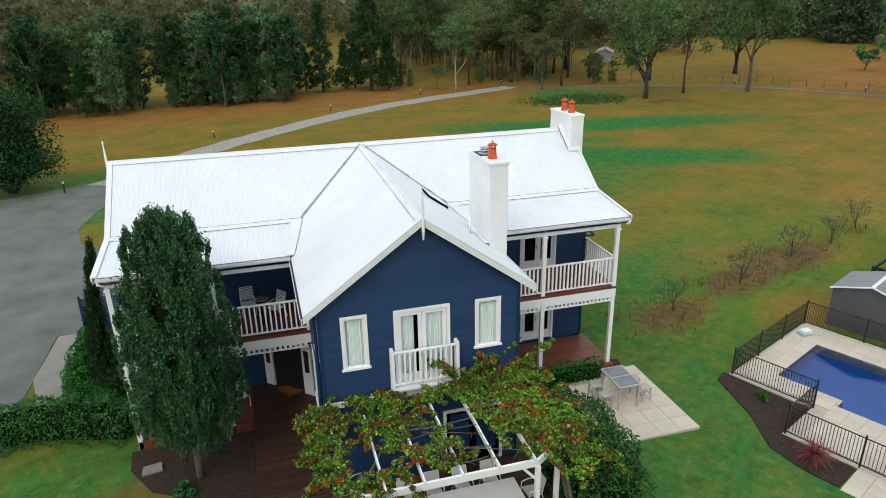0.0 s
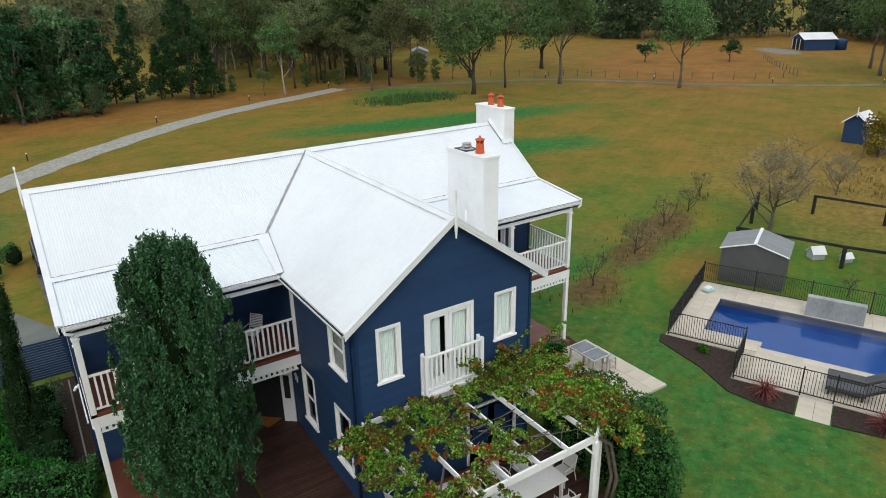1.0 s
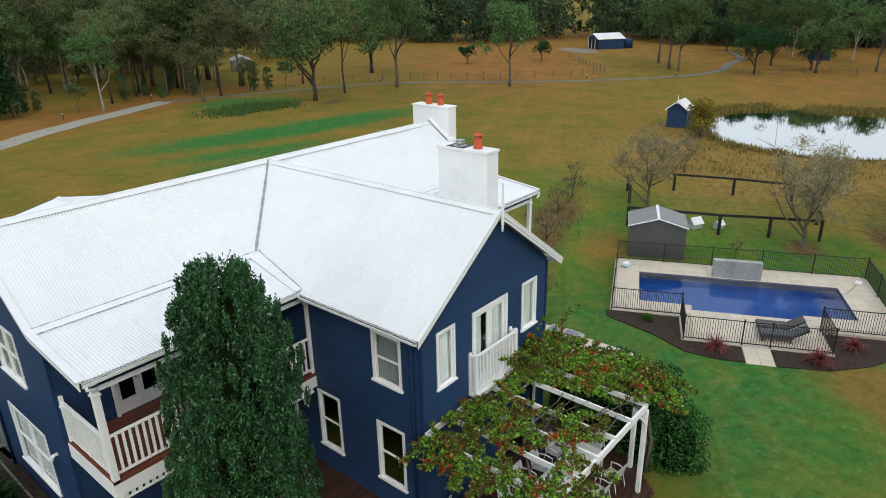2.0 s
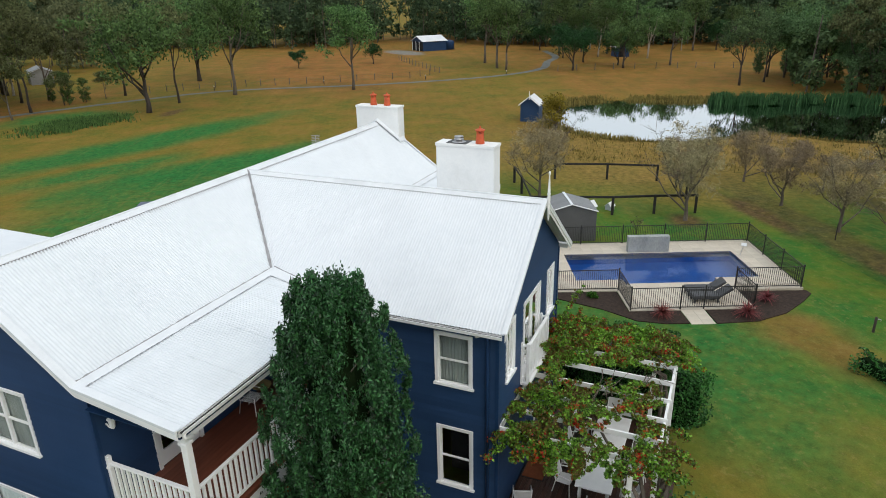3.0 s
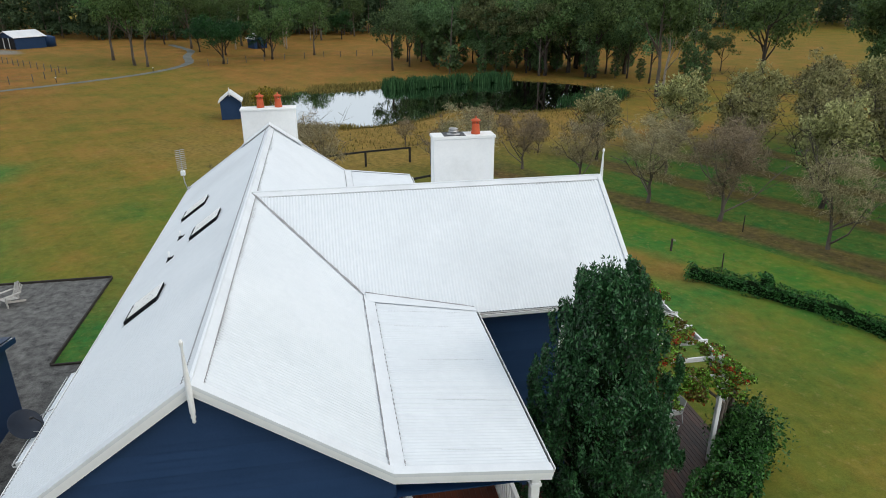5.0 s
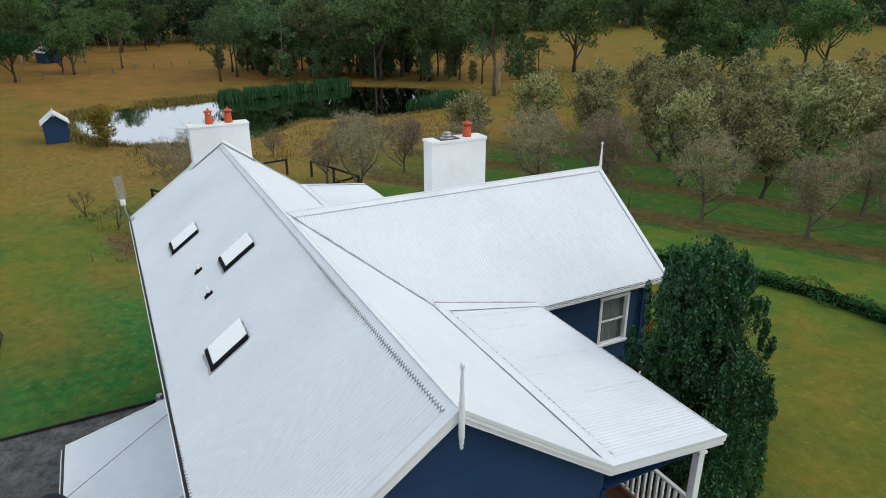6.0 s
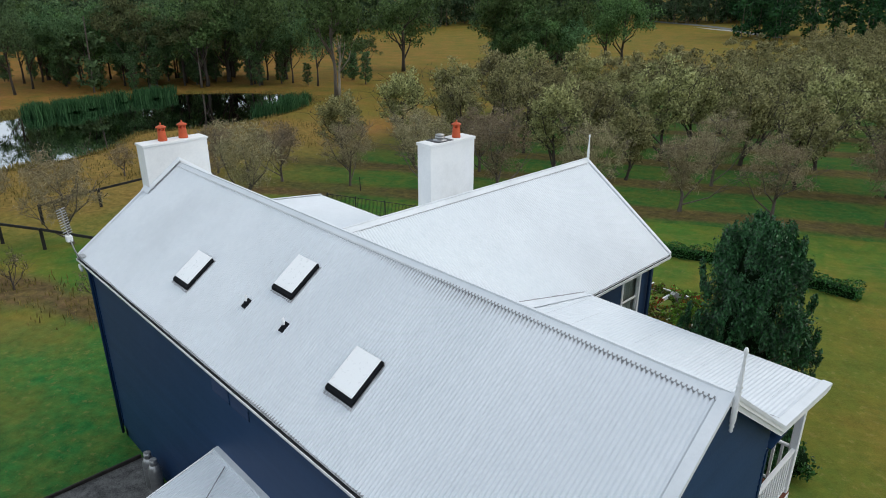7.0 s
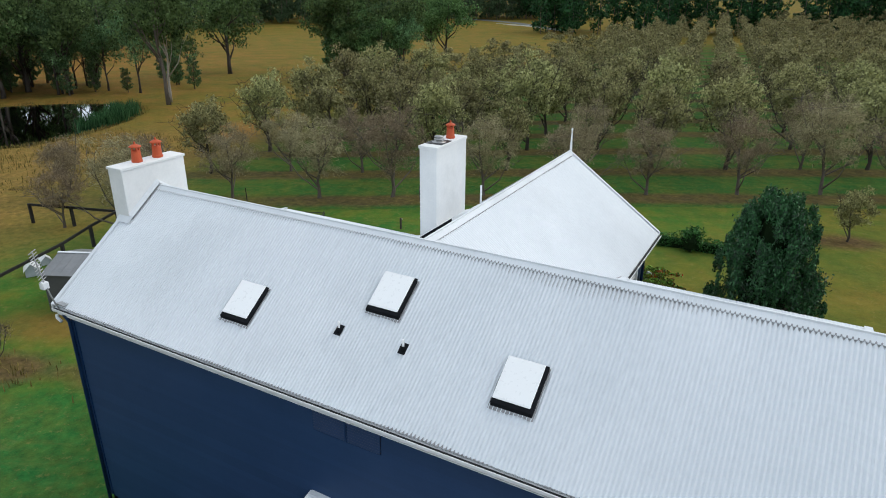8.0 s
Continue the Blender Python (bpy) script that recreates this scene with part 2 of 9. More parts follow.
def blob(nt, vec, cx, cy, ax, ay, turn, soft=0.5, wobble=0.5):
    """1 inside an uneven ellipse on the plan, 0 outside."""
    m = nt.nodes.new("ShaderNodeMapping")
    m.vector_type = 'TEXTURE'
    m.inputs["Location"].default_value = (cx, cy, 0)
    m.inputs["Rotation"].default_value = (0, 0, radians(turn))
    m.inputs["Scale"].default_value = (ax, ay, 1e5)
    nt.links.new(vec, m.inputs[0])
    ln = nt.nodes.new("ShaderNodeVectorMath")
    ln.operation = 'LENGTH'
    nt.links.new(m.outputs[0], ln.inputs[0])
    w = noise_of(nt, vec, 0.16, 4.0, 0.6)
    d = maths(nt, 'ADD', ln.outputs["Value"], maths(nt, 'MULTIPLY', maths(nt, 'SUBTRACT', w, 0.5), wobble * 2))
    mr = node(nt, "ShaderNodeMapRange", Value=d, From_Min=1.0 + soft / 2, From_Max=1.0 - soft / 2)
    return mr.outputs[0]


sep = node(nt, "ShaderNodeSeparateXYZ", Vector=vec)
wide = noise_of(nt, vec, 0.035, 5.0, 0.6)
mid = noise_of(nt, vec, 0.22, 5.0, 0.65)
fine = noise_of(nt, vec, 2.2, 5.0, 0.7)
blade = noise_of(nt, vec, 22.0, 2.0, 0.6)
lawn = ramp(nt, mid, [(0.3, (0.02, 0.115, 0.024)), (0.5, (0.05, 0.14, 0.022)), (0.7, (0.14, 0.148, 0.024))])
dry = ramp(nt, mid, [(0.3, (0.09, 0.105, 0.018)), (0.5, (0.158, 0.118, 0.022)), (0.72, (0.235, 0.128, 0.034))])
orange = ramp(nt, mid, [(0.3, (0.15, 0.085, 0.024)), (0.55, (0.255, 0.1, 0.032)), (0.75, (0.29, 0.14, 0.05))])
lush = ramp(nt, fine, [(0.3, (0.012, 0.1, 0.026)), (0.7, (0.028, 0.155, 0.036))])
soil = ramp(nt, fine, [(0.3, (0.06, 0.035, 0.02)), (0.7, (0.15, 0.09, 0.05))])
near_lawn = blob(nt, vec, 14, 14, 34, 27, 20, 0.8, 0.5)
west_dry = blob(nt, vec, -1, 9, 22, 9, 35, 0.9, 0.6)
col = mixc(nt, near_lawn, dry, lawn)
col = mixc(nt, maths(nt, 'MULTIPLY', west_dry, 0.6), col, dry)
far = blob(nt, vec, 170, 40, 88, 130, 0, 0.5, 0.3)
bank = blob(nt, vec, 80, 12, 27, 34, 10, 0.5, 0.4)
col = mixc(nt, maths(nt, 'MAXIMUM', maths(nt, 'MULTIPLY', far, 0.62), maths(nt, 'MULTIPLY', bank, 0.3)), col, orange)
col = mixc(nt, maths(nt, 'MULTIPLY', blob(nt, vec, 112, 62, 42, 15, 32, 0.5, 0.3), 0.85), col, dry)
col = mixc(nt, maths(nt, 'MULTIPLY', blob(nt, vec, 158, 99, 10, 4, 50, 0.4, 0.3), 0.9), col, (0.2, 0.2, 0.2))
col = mixc(nt, maths(nt, 'MULTIPLY', blob(nt, vec, 122, 98, 42, 20, 40, 0.5, 0.3), 0.8), col, orange)
rank = ramp(nt, fine, [(0.3, (0.13, 0.088, 0.024)), (0.7, (0.29, 0.175, 0.055))])
col = mixc(nt, maths(nt, 'MULTIPLY', blob(nt, vec, 53, 13, 15, 27, 0, 0.6, 0.5), 0.85), col, rank)
tree_dry = blob(nt, vec, 10, 103, 60, 10, 12, 0.8, 0.4)
col = mixc(nt, maths(nt, 'MULTIPLY', tree_dry, 0.8), col, orange)
for cx, cy, ax, ay, turn in ((41, 73.5, 19, 4.0, -8), (34, 57, 13, 4.0, -20), (29, 66, 9, 2.4, -12)):
    col = mixc(nt, maths(nt, 'MULTIPLY', blob(nt, vec, cx, cy, ax, ay, turn, 0.8, 0.38), 0.97), col, lush)
for cx, cy, ax, ay, turn in ((50, 98, 8, 5, -35), (22, 52, 14, 8, 20), (-14, 57, 7, 9, 0)):
    col = mixc(nt, maths(nt, 'MULTIPLY', blob(nt, vec, cx, cy, ax, ay, turn, 0.7, 0.6), 0.9), col, lush)
for cx, cy, ax, ay, turn, k in ((15.5, 14.5, 6.5, 9.5, 20, 0.8), (11.5, 10.5, 5, 2.6, 30, 0.55), (17, 27.5, 6, 2.2, 20, 0.6), (-6.5, 19.2, 4.5, 2.4, -8, 0.75), (30, 12.5, 4, 3.2, 0, 0.6), (21, 34, 6, 4, 30, 0.25)):
    col = mixc(nt, maths(nt, 'MULTIPLY', blob(nt, vec, cx, cy, ax, ay, turn, 0.9, 0.7), k), col, lush)
for cx, cy, ax, ay, turn, k in ((17, 7.5, 3.6, 1.8, 40, 0.6), (-4, 18.9, 3.2, 0.9, 15, 0.55), (26, 24, 4, 1.6, 25, 0.5), (24.5, 31, 4.5, 1.8, 20, 0.45), (46, -8, 12, 5, -60, 0.7)):
    col = mixc(nt, maths(nt, 'MULTIPLY', blob(nt, vec, cx, cy, ax, ay, turn, 0.9, 0.8), k), col, orange)
col = mixc(nt, maths(nt, 'MULTIPLY', blob(nt, vec, 15, 33, 9, 5, 0, 0.8, 0.6), 0.85), col, lush)
col = mixc(nt, maths(nt, 'MULTIPLY', blob(nt, vec, 24, 38, 8, 3.5, 30, 0.8, 0.8), 0.6), col, dry)
# orchard: rows of bare soil with green strips between
s = maths(nt, 'ADD', maths(nt, 'MULTIPLY', maths(nt, 'SUBTRACT', sep.outputs[0], 34.0), 0.478), maths(nt, 'MULTIPLY', maths(nt, 'SUBTRACT', sep.outputs[1], 5.0), -0.878))
s = maths(nt, 'ADD', s, maths(nt, 'MULTIPLY', maths(nt, 'SUBTRACT', mid, 0.5), 1.6))
ph = maths(nt, 'PINGPONG', maths(nt, 'ADD', s, 0.9), 3.8)
row = node(nt, "ShaderNodeMapRange", Value=ph, From_Min=1.7, From_Max=0.9)
inside = maths(nt, 'MULTIPLY', maths(nt, 'GREATER_THAN', s, -3.0), blob(nt, vec, 30, -70, 66, 95, 28, 0.3, 0.2))
inside = maths(nt, 'MULTIPLY', inside, node(nt, "ShaderNodeMapRange", Value=sep.outputs[0], From_Min=52.0, From_Max=40.0).outputs[0])
col = mixc(nt, inside, col, mixc(nt, 0.35, mixc(nt, 0.5, lawn, (0.02, 0.055, 0.016)), lush))
col = mixc(nt, maths(nt, 'MULTIPLY', maths(nt, 'MULTIPLY', row.outputs[0], inside), 0.8), col, soil)
for cx, cy, ax, ay, turn in ((19.3, 25.3, 2.6, 1.3, 22), (24.6, 27.5, 3.0, 1.3, 22), (30.5, 29.9, 4.2, 1.6, 22), (-6.4, -6.0, 2.4, 1.2, 20), (36, 9.3, 4.5, 1.0, 28), (33.2, 14.3, 1.6, 1.2, 0), (58, 86, 3.5, 1.2, 20)):
    col = mixc(nt, maths(nt, 'MULTIPLY', blob(nt, vec, cx, cy, ax, ay, turn, 0.7, 0.8), 0.9), col, soil)
# scattered bare and bleached spots
spots = ramp(nt, noise_of(nt, vec, 0.5, 6.0, 0.7), [(0.6, (0, 0, 0)), (0.72, (1, 1, 1))])
col = mixc(nt, maths(nt, 'MULTIPLY', spots, 0.35), col, (0.26, 0.19, 0.07))
clumps = ramp(nt, noise_of(nt, vec, 0.95, 6.0, 0.68), [(0.4, (0, 0, 0)), (0.66, (1, 1, 1))])
col = mixc(nt, maths(nt, 'MULTIPLY', clumps, 0.3), col, (0.2, 0.155, 0.025))
tufts = ramp(nt, noise_of(nt, vec, 1.7, 6.0, 0.72), [(0.54, (0, 0, 0)), (0.7, (1, 1, 1))])
col = mixc(nt, maths(nt, 'MULTIPLY', tufts, 0.4), col, (0.03, 0.075, 0.018))
flecks = ramp(nt, noise_of(nt, vec, 3.4, 4.0, 0.7), [(0.57, (0, 0, 0)), (0.68, (1, 1, 1))])
col = mixc(nt, maths(nt, 'MULTIPLY', flecks, 0.34), col, (0.27, 0.21, 0.07))
for cx, cy, ax, ay, turn in ((42, 72.5, 18, 3.4, -8), (35, 57.5, 12, 3.4, -18)):
    col = mixc(nt, maths(nt, 'MULTIPLY', blob(nt, vec, cx, cy, ax, ay, turn, 0.9, 0.3), 0.7), col, lush)
# faint mowing lines along the orchard rows
turned = nt.nodes.new("ShaderNodeMapping")
turned.inputs["Rotation"].default_value = (0, 0, radians(-28.5))
nt.links.new(vec, turned.inputs[0])
mown = noise_of(nt, turned.outputs[0], 1.0, 4.0, 0.6, (0.05, 1.1, 1.0))
streaks = ramp(nt, noise_of(nt, turned.outputs[0], 1.0, 5.0, 0.65, (0.16, 1.9, 1.0)), [(0.56, (0, 0, 0)), (0.68, (1, 1, 1))])
col = mixc(nt, maths(nt, 'MULTIPLY', streaks, 0.14), col, (0.26, 0.19, 0.06))
shade = maths(nt, 'ADD', maths(nt, 'MULTIPLY', fine, 0.55), maths(nt, 'MULTIPLY', blade, 0.55))
hsv = node(nt, "ShaderNodeHueSaturation", Color=col, Value=maths(nt, 'ADD', maths(nt, 'MULTIPLY_ADD', shade, 1.3, 0.21), maths(nt, 'MULTIPLY', mown, 0.3)))
nt.links.new(hsv.outputs[0], bsdf.inputs["Base Color"])
bsdf.inputs["Roughness"].default_value = 0.9
bsdf.inputs["Specular IOR Level"].default_value = 0.05
bp = node(nt, "ShaderNodeBump", Strength=0.35, Distance=0.05, Height=shade)
nt.links.new(bp.outputs[0], bsdf.inputs["Normal"])

# the pool's own plan: u along it, v across it towards the house
PU, PV, PO = (0.408, -0.913), (-0.913, -0.408), (23.0, 20.33)
PAVE_Z = -0.33


def pool_xy(u, v):
    return (PO[0] + PU[0] * u + PV[0] * v, PO[1] + PU[1] * u + PV[1] * v)


def pool_uv(x, y):
    dx, dy = x - PO[0], y - PO[1]
    return (dx * PU[0] + dy * PU[1], dx * PV[0] + dy * PV[1])


POND_C = (77.5, 11.0)


def pond_radius(a):
    """Radius of the pond's shore in the direction a, seen from its middle."""
    turn = (math.degrees(a) - 113 + 180) % 360 - 180
    base = 19.0 - 5.7 * math.exp(-(turn / 22) ** 2) + 8.5 * math.cos(2 * (a - radians(103))) + 1.5 * math.sin(3 * a + 0.6) + 0.7 * math.sin(7 * a)
    return base


def in_pond(x, y):
    dx, dy = x - POND_C[0], y - POND_C[1]
    return math.hypot(dx, dy) < pond_radius(math.atan2(dy, dx)) + 0.4


def ground_z(x, y):
    z = gz(x, y)
    d = math.hypot(x - 5, y - 20)
    if d > 60:
        z += min(1.0, (d - 60) / 80) * 0.15 * noise.noise((x * 0.03, y * 0.03, 0))
    if d > 230:
        z += (d - 230) * 0.03
    dx, dy = x - POND_C[0], y - POND_C[1]
    e = math.hypot(dx, dy) - pond_radius(math.atan2(dy, dx))
    if e < 2.5:
        z -= 0.9 * min(1.0, (2.5 - e) / 4)
    return z


xs = np.unique(np.concatenate([np.arange(-30, 48, 0.6), np.arange(48, 125, 1.5), np.arange(125, 300, 12), np.arange(300, 1500, 100), np.arange(-140, -30, 6), np.arange(-900, -140, 80)]))
ys = np.unique(np.concatenate([np.arange(-20, 62, 0.6), np.arange(62, 140, 3.0), np.arange(-60, -20, 2), np.arange(140, 320, 15), np.arange(320, 1500, 100), np.arange(-300, -60, 12), np.arange(-1300, -300, 100)]))
gv_ = [(float(x), float(y), ground_z(float(x), float(y))) for y in ys for x in xs]
nx = len(xs)
gf_ = []
for j in range(len(ys) - 1):
    for i in range(nx - 1):
        cx, cy = (xs[i] + xs[i + 1]) / 2, (ys[j] + ys[j + 1]) / 2
        u, v = pool_uv(cx, cy)
        if -0.7 < u < 10.8 and -0.9 < v < 4.6:
            continue
        gf_.append((j * nx + i, j * nx + i + 1, (j + 1) * nx + i + 1, (j + 1) * nx + i))
ground = new("ground", array_mesh("ground", np.array(gv_), np.array(gf_), GRASS, True))
tagged(ground, "mown lawn and dry brown pasture round the house", "ground", kind="structure")

# ---- the house ----
RX, RY, RZ = 4.07, 26.89, 8.9           # wing ridge's x, main ridge's y, ridge height
W_END, E_END = -5.5, 13.5               # ends of the main roof
X0, X1, Y0, Y1 = -5.3, 13.05, 23.9, 30.17   # main block
WX0, WX1, WY0 = 1.03, 7.1, 16.9             # front wing
SLOPE = 0.715
BRK_Y, BRK_Z, VER_Y, VER_Z = 23.95, 6.8, 21.18, 6.47
N_EAVE, S_EAVE = 30.39, 16.59
WING_HALF = 3.46
FLOOR1, FLOOR2 = 0.12, 3.53

house = thing("house", "two-storey navy weatherboard house with white corrugated roof", "house", (4.0, 24.0, 0.0))


def sheet(name, cols, ends, plane, parent, along, pitch=0.085, amp=0.011, label=""):
    """Corrugated roofing. cols: range of the coordinate across the corrugations; ends(c): the two ends of a corrugation;
    plane(x, y): height; along: 'x' or 'y', the way the corrugations run on the plan."""
    a, b = cols
    seg = 6
    n = int((b - a) / pitch * seg)
    v, f = [], []
    for i in range(n + 1):
        c = a + (b - a) * i / n
        up = amp * math.cos(i * math.tau / seg) + amp
        e0, e1 = ends(c)
        for e in (e0, e1):
            x, y = (e, c) if along == 'x' else (c, e)
            v.append((x, y, plane(x, y) + up))
        if i:
            k = 2 * i
            f.append((k - 2, k, k + 1, k - 1))
    me = array_mesh(name, np.array(v), np.array(f), ROOF, True)
    return part(name, me, None, parent, label)


def z_south(x, y):
    return RZ - SLOPE * (RY - y)


def z_north(x, y):
    return RZ - SLOPE * (y - RY)


def z_wing(x, y):
    return RZ - 0.03 - 0.72 * abs(x - RX)


def z_ver(x, y):
    return VER_Z + (BRK_Z - VER_Z) * (y - VER_Y) / (BRK_Y - VER_Y)


VALLEY = 2.92    # half width of the wing where its valleys reach the break


def valley_y(x):
    return RY - 0.04 - abs(x - RX) * (RY - BRK_Y) / VALLEY


roof = part("main_roof", Geo().box(W_END + 0.1, E_END - 0.1, RY - 0.06, RY + 0.06, RZ - 0.2, RZ - 0.1), WHITE, house, "white corrugated steel main roof")
sheet("roof_sheet", (W_END, E_END), lambda c: (RY, valley_y(c) if abs(c - RX) < VALLEY else BRK_Y), z_south, roof, 'y', amp=0.009)
sheet("roof_sheet", (W_END, E_END), lambda c: (RY, N_EAVE), z_north, roof, 'y', amp=0.02)
wing_roof = part("wing_roof", Geo().box(RX - 0.06, RX + 0.06, S_EAVE + 0.1, RY - 0.3, RZ - 0.25, RZ - 0.15), WHITE, house, "white corrugated steel gable roof of the front wing")


def wing_end(y, side):
    lo = RX + side * WING_HALF
    if y <= VER_Y:
        x = lo
    elif y <= BRK_Y:
        x = lo - side * (WING_HALF - VALLEY) * (y - VER_Y) / (BRK_Y - VER_Y)
    else:
        x = RX + side * VALLEY * (RY - 0.04 - y) / (RY - BRK_Y)
    return x


for side in (-1, 1):
    sheet("roof_sheet", (S_EAVE, RY - 0.06), lambda c, s=side: (RX, wing_end(c, s)), z_wing, wing_roof, 'x', amp=0.008)


def ver_end(x, side):
    """South end of the veranda's sheets where they meet the wing's roof."""
    d = abs(x - RX)
    if d >= WING_HALF:
        return VER_Y
    return BRK_Y - (d - VALLEY) / (WING_HALF - VALLEY) * (BRK_Y - VER_Y)


ver_roof = part("veranda_roof", Geo().box(W_END + 0.15, RX - WING_HALF - 0.1, BRK_Y - 0.1, BRK_Y, BRK_Z - 0.16, BRK_Z - 0.05), WHITE, house, "white low-pitched veranda roof")
sheet("roof_sheet", (W_END, RX - VALLEY), lambda c: (BRK_Y, ver_end(c, -1)), z_ver, ver_roof, 'y', amp=0.008)
sheet("roof_sheet", (RX + VALLEY, E_END), lambda c: (BRK_Y, ver_end(c, 1)), z_ver, ver_roof, 'y', amp=0.008)


def strip(pts_a, pts_b):
    g = Geo()
    n = len(pts_a)
    g.add(list(pts_a) + list(pts_b), [(i, i + 1, n + i + 1, n + i) for i in range(n - 1)])
    return g


def cap(name, a, b, da, db, w, parent, material=None, lift=0.035):
    """A folded ridge cap from a to b, its wings falling along da and db."""
    a, b, da, db = Vector(a), Vector(b), Vector(da).normalized(), Vector(db).normalized()
    up = Vector((0, 0, lift))
    g = Geo()
    ring = [da * w - up * 0.35, da * w * 0.97, da * w * 0.2, da * 0.03 + up * 0.9, db * 0.03 + up * 0.9, db * w * 0.2, db * w * 0.97, db * w - up * 0.35]
    n = len(ring)
    g.add([a + r + up for r in ring] + [b + r + up for r in ring], [(i, i + 1, n + i + 1, n + i) for i in range(n - 1)])
    part(name, g, material or FLASH, parent)


S_DIR, N_DIR = (0, -1, -SLOPE), (0, 1, -SLOPE)
cap("ridge_cap", (W_END, RY, RZ), (13.1, RY, RZ), S_DIR, N_DIR, 0.2, roof)
cap("ridge_cap", (RX, S_EAVE, RZ - 0.03), (RX, RY - 0.1, RZ - 0.03), (-1, 0, -0.72), (1, 0, -0.72), 0.18, wing_roof)


def ridge_grime(cols, start, plane, along, sign, parent, reach, seed, pitch=0.085, amp=0.0125, material=None, back=0.03):
    """Strips of painted gap shade and grime in the troughs of the corrugations, ragged, below a cap's edge."""
    a, b = cols
    n = int((b - a) / pitch * 6)
    v, f = [], []
    for i in range(n + 1):
        c = a + (b - a) * i / n
        dip = 0.5 - 0.5 * math.cos(i * math.tau / 6)
        up = amp * math.cos(i * math.tau / 6) + amp + 0.003
        patchy = max(0.0, noise.noise((c * 0.45, seed, 0.3)) + 0.35) + 0.25 * noise.noise((c * 9.0, seed, 0.7))
        ln = 0.2 * back + dip ** 2 * reach * max(0.12, patchy) * (2.3 if along == 'y' and sign > 0 and c < 3.0 else 1.0)
        s0 = start(c) if callable(start) else start
        for d in (-back, ln):
            e = s0 + sign * d
            x, y = (e, c) if along == 'x' else (c, e)
            v.append((x, y, plane(x, y) + up))
        if i:
            f.append((2 * i - 2, 2 * i, 2 * i + 1, 2 * i - 1))
    part("ridge_grime", array_mesh("ridge_grime", np.array(v), np.array(f), material or GRIME, True), None, parent, "strip of painted gap shade and grime along the capping")


# shade of the gaps under the caps, painted together with grime
ridge_grime((W_END, 13.0), RY + 0.165, z_north, 'y', 1, roof, 0.13, 1.5, amp=0.0212, material=STREAK)
ridge_grime((W_END, 13.0), RY + 0.165, z_north, 'y', 1, roof, 0.045, 1.9, amp=0.0222)
ridge_grime((W_END, 13.0), RY - 0.165, z_south, 'y', -1, roof, 0.15, 2.5, material=STREAK)
ridge_grime((W_END, 13.0), RY - 0.165, z_south, 'y', -1, roof, 0.025, 2.9, amp=0.0135)
ridge_grime((W_END, E_END), N_EAVE - 0.002, z_north, 'y', -1, roof, 0.1, 3.5, amp=0.0212, back=0.0)
ridge_grime((S_EAVE + 0.2, RY - 0.5), RX - 0.15, z_wing, 'x', -1, wing_roof, 0.09, 4.5)
ridge_grime((S_EAVE + 0.2, RY - 0.5), RX + 0.15, z_wing, 'x', 1, wing_roof, 0.07, 5.5)
for xa, xb in ((W_END, RX - WING_HALF),):
    x = xa + 0.55
    rnd = random.Random(int(xb))
    while x < xb - 0.2:
        part("sheet_lap", Geo().box(x - 0.0015, x + 0.0015, VER_Y + rnd.uniform(0.02, 0.9), BRK_Y - rnd.uniform(0.25, 1.1), 0, 0.004), STREAK, ver_roof)
        me = ver_roof.children[-1].data
        for q in me.vertices:
            q.co.z += z_ver(0, q.co.y) + 0.031
        x += rnd.choice((0.76, 1.52, 1.52))
# apron flashing along the break between main and veranda roofs
for xa, xb in ((W_END + 0.02, RX - VALLEY + 0.06), (RX + VALLEY - 0.06, E_END - 0.02)):
    part("apron_flashing", strip([(xa, BRK_Y + 0.06, z_south(0, BRK_Y + 0.06) + 0.03), (xa, BRK_Y, BRK_Z + 0.05), (xa, BRK_Y - 0.21, z_ver(0, BRK_Y - 0.21) + 0.035)],
                                 [(xb, BRK_Y + 0.06, z_south(0, BRK_Y + 0.06) + 0.03), (xb, BRK_Y, BRK_Z + 0.05), (xb, BRK_Y - 0.21, z_ver(0, BRK_Y - 0.21) + 0.035)]), FLASH, ver_roof)
    for off, wide in ((0.055, 0.012), (-0.215, 0.009)):
        rnd = random.Random(int(xa * 10) + 50)
        pa, pb = [], []
        n = int((xb - xa) / (0.12 if off > 0 else 0.076))
        for i in range(n + 1):
            x = xa + (xb - xa) * i / n
            w = wide * (rnd.choice((0.3, 0.6, 1.0, 1.6)) if off > 0 else (0.05, 1.3)[i % 2] * rnd.choice((0.2, 0.7, 1.0, 1.4)))
            yy = BRK_Y + off + rnd.uniform(-0.004, 0.004)
            zz = (z_south(0, yy) + 0.036 if off > 0 else z_ver(0, yy) + 0.043)
            pa.append((x, yy + w, zz + (w * SLOPE if off > 0 else 0)))
            pb.append((x, yy - w, zz - (w * SLOPE if off > 0 else 0)))
        part("sealant_line", strip(pa, pb), GRIME, ver_roof, "grey weathered sealant along the flashing")
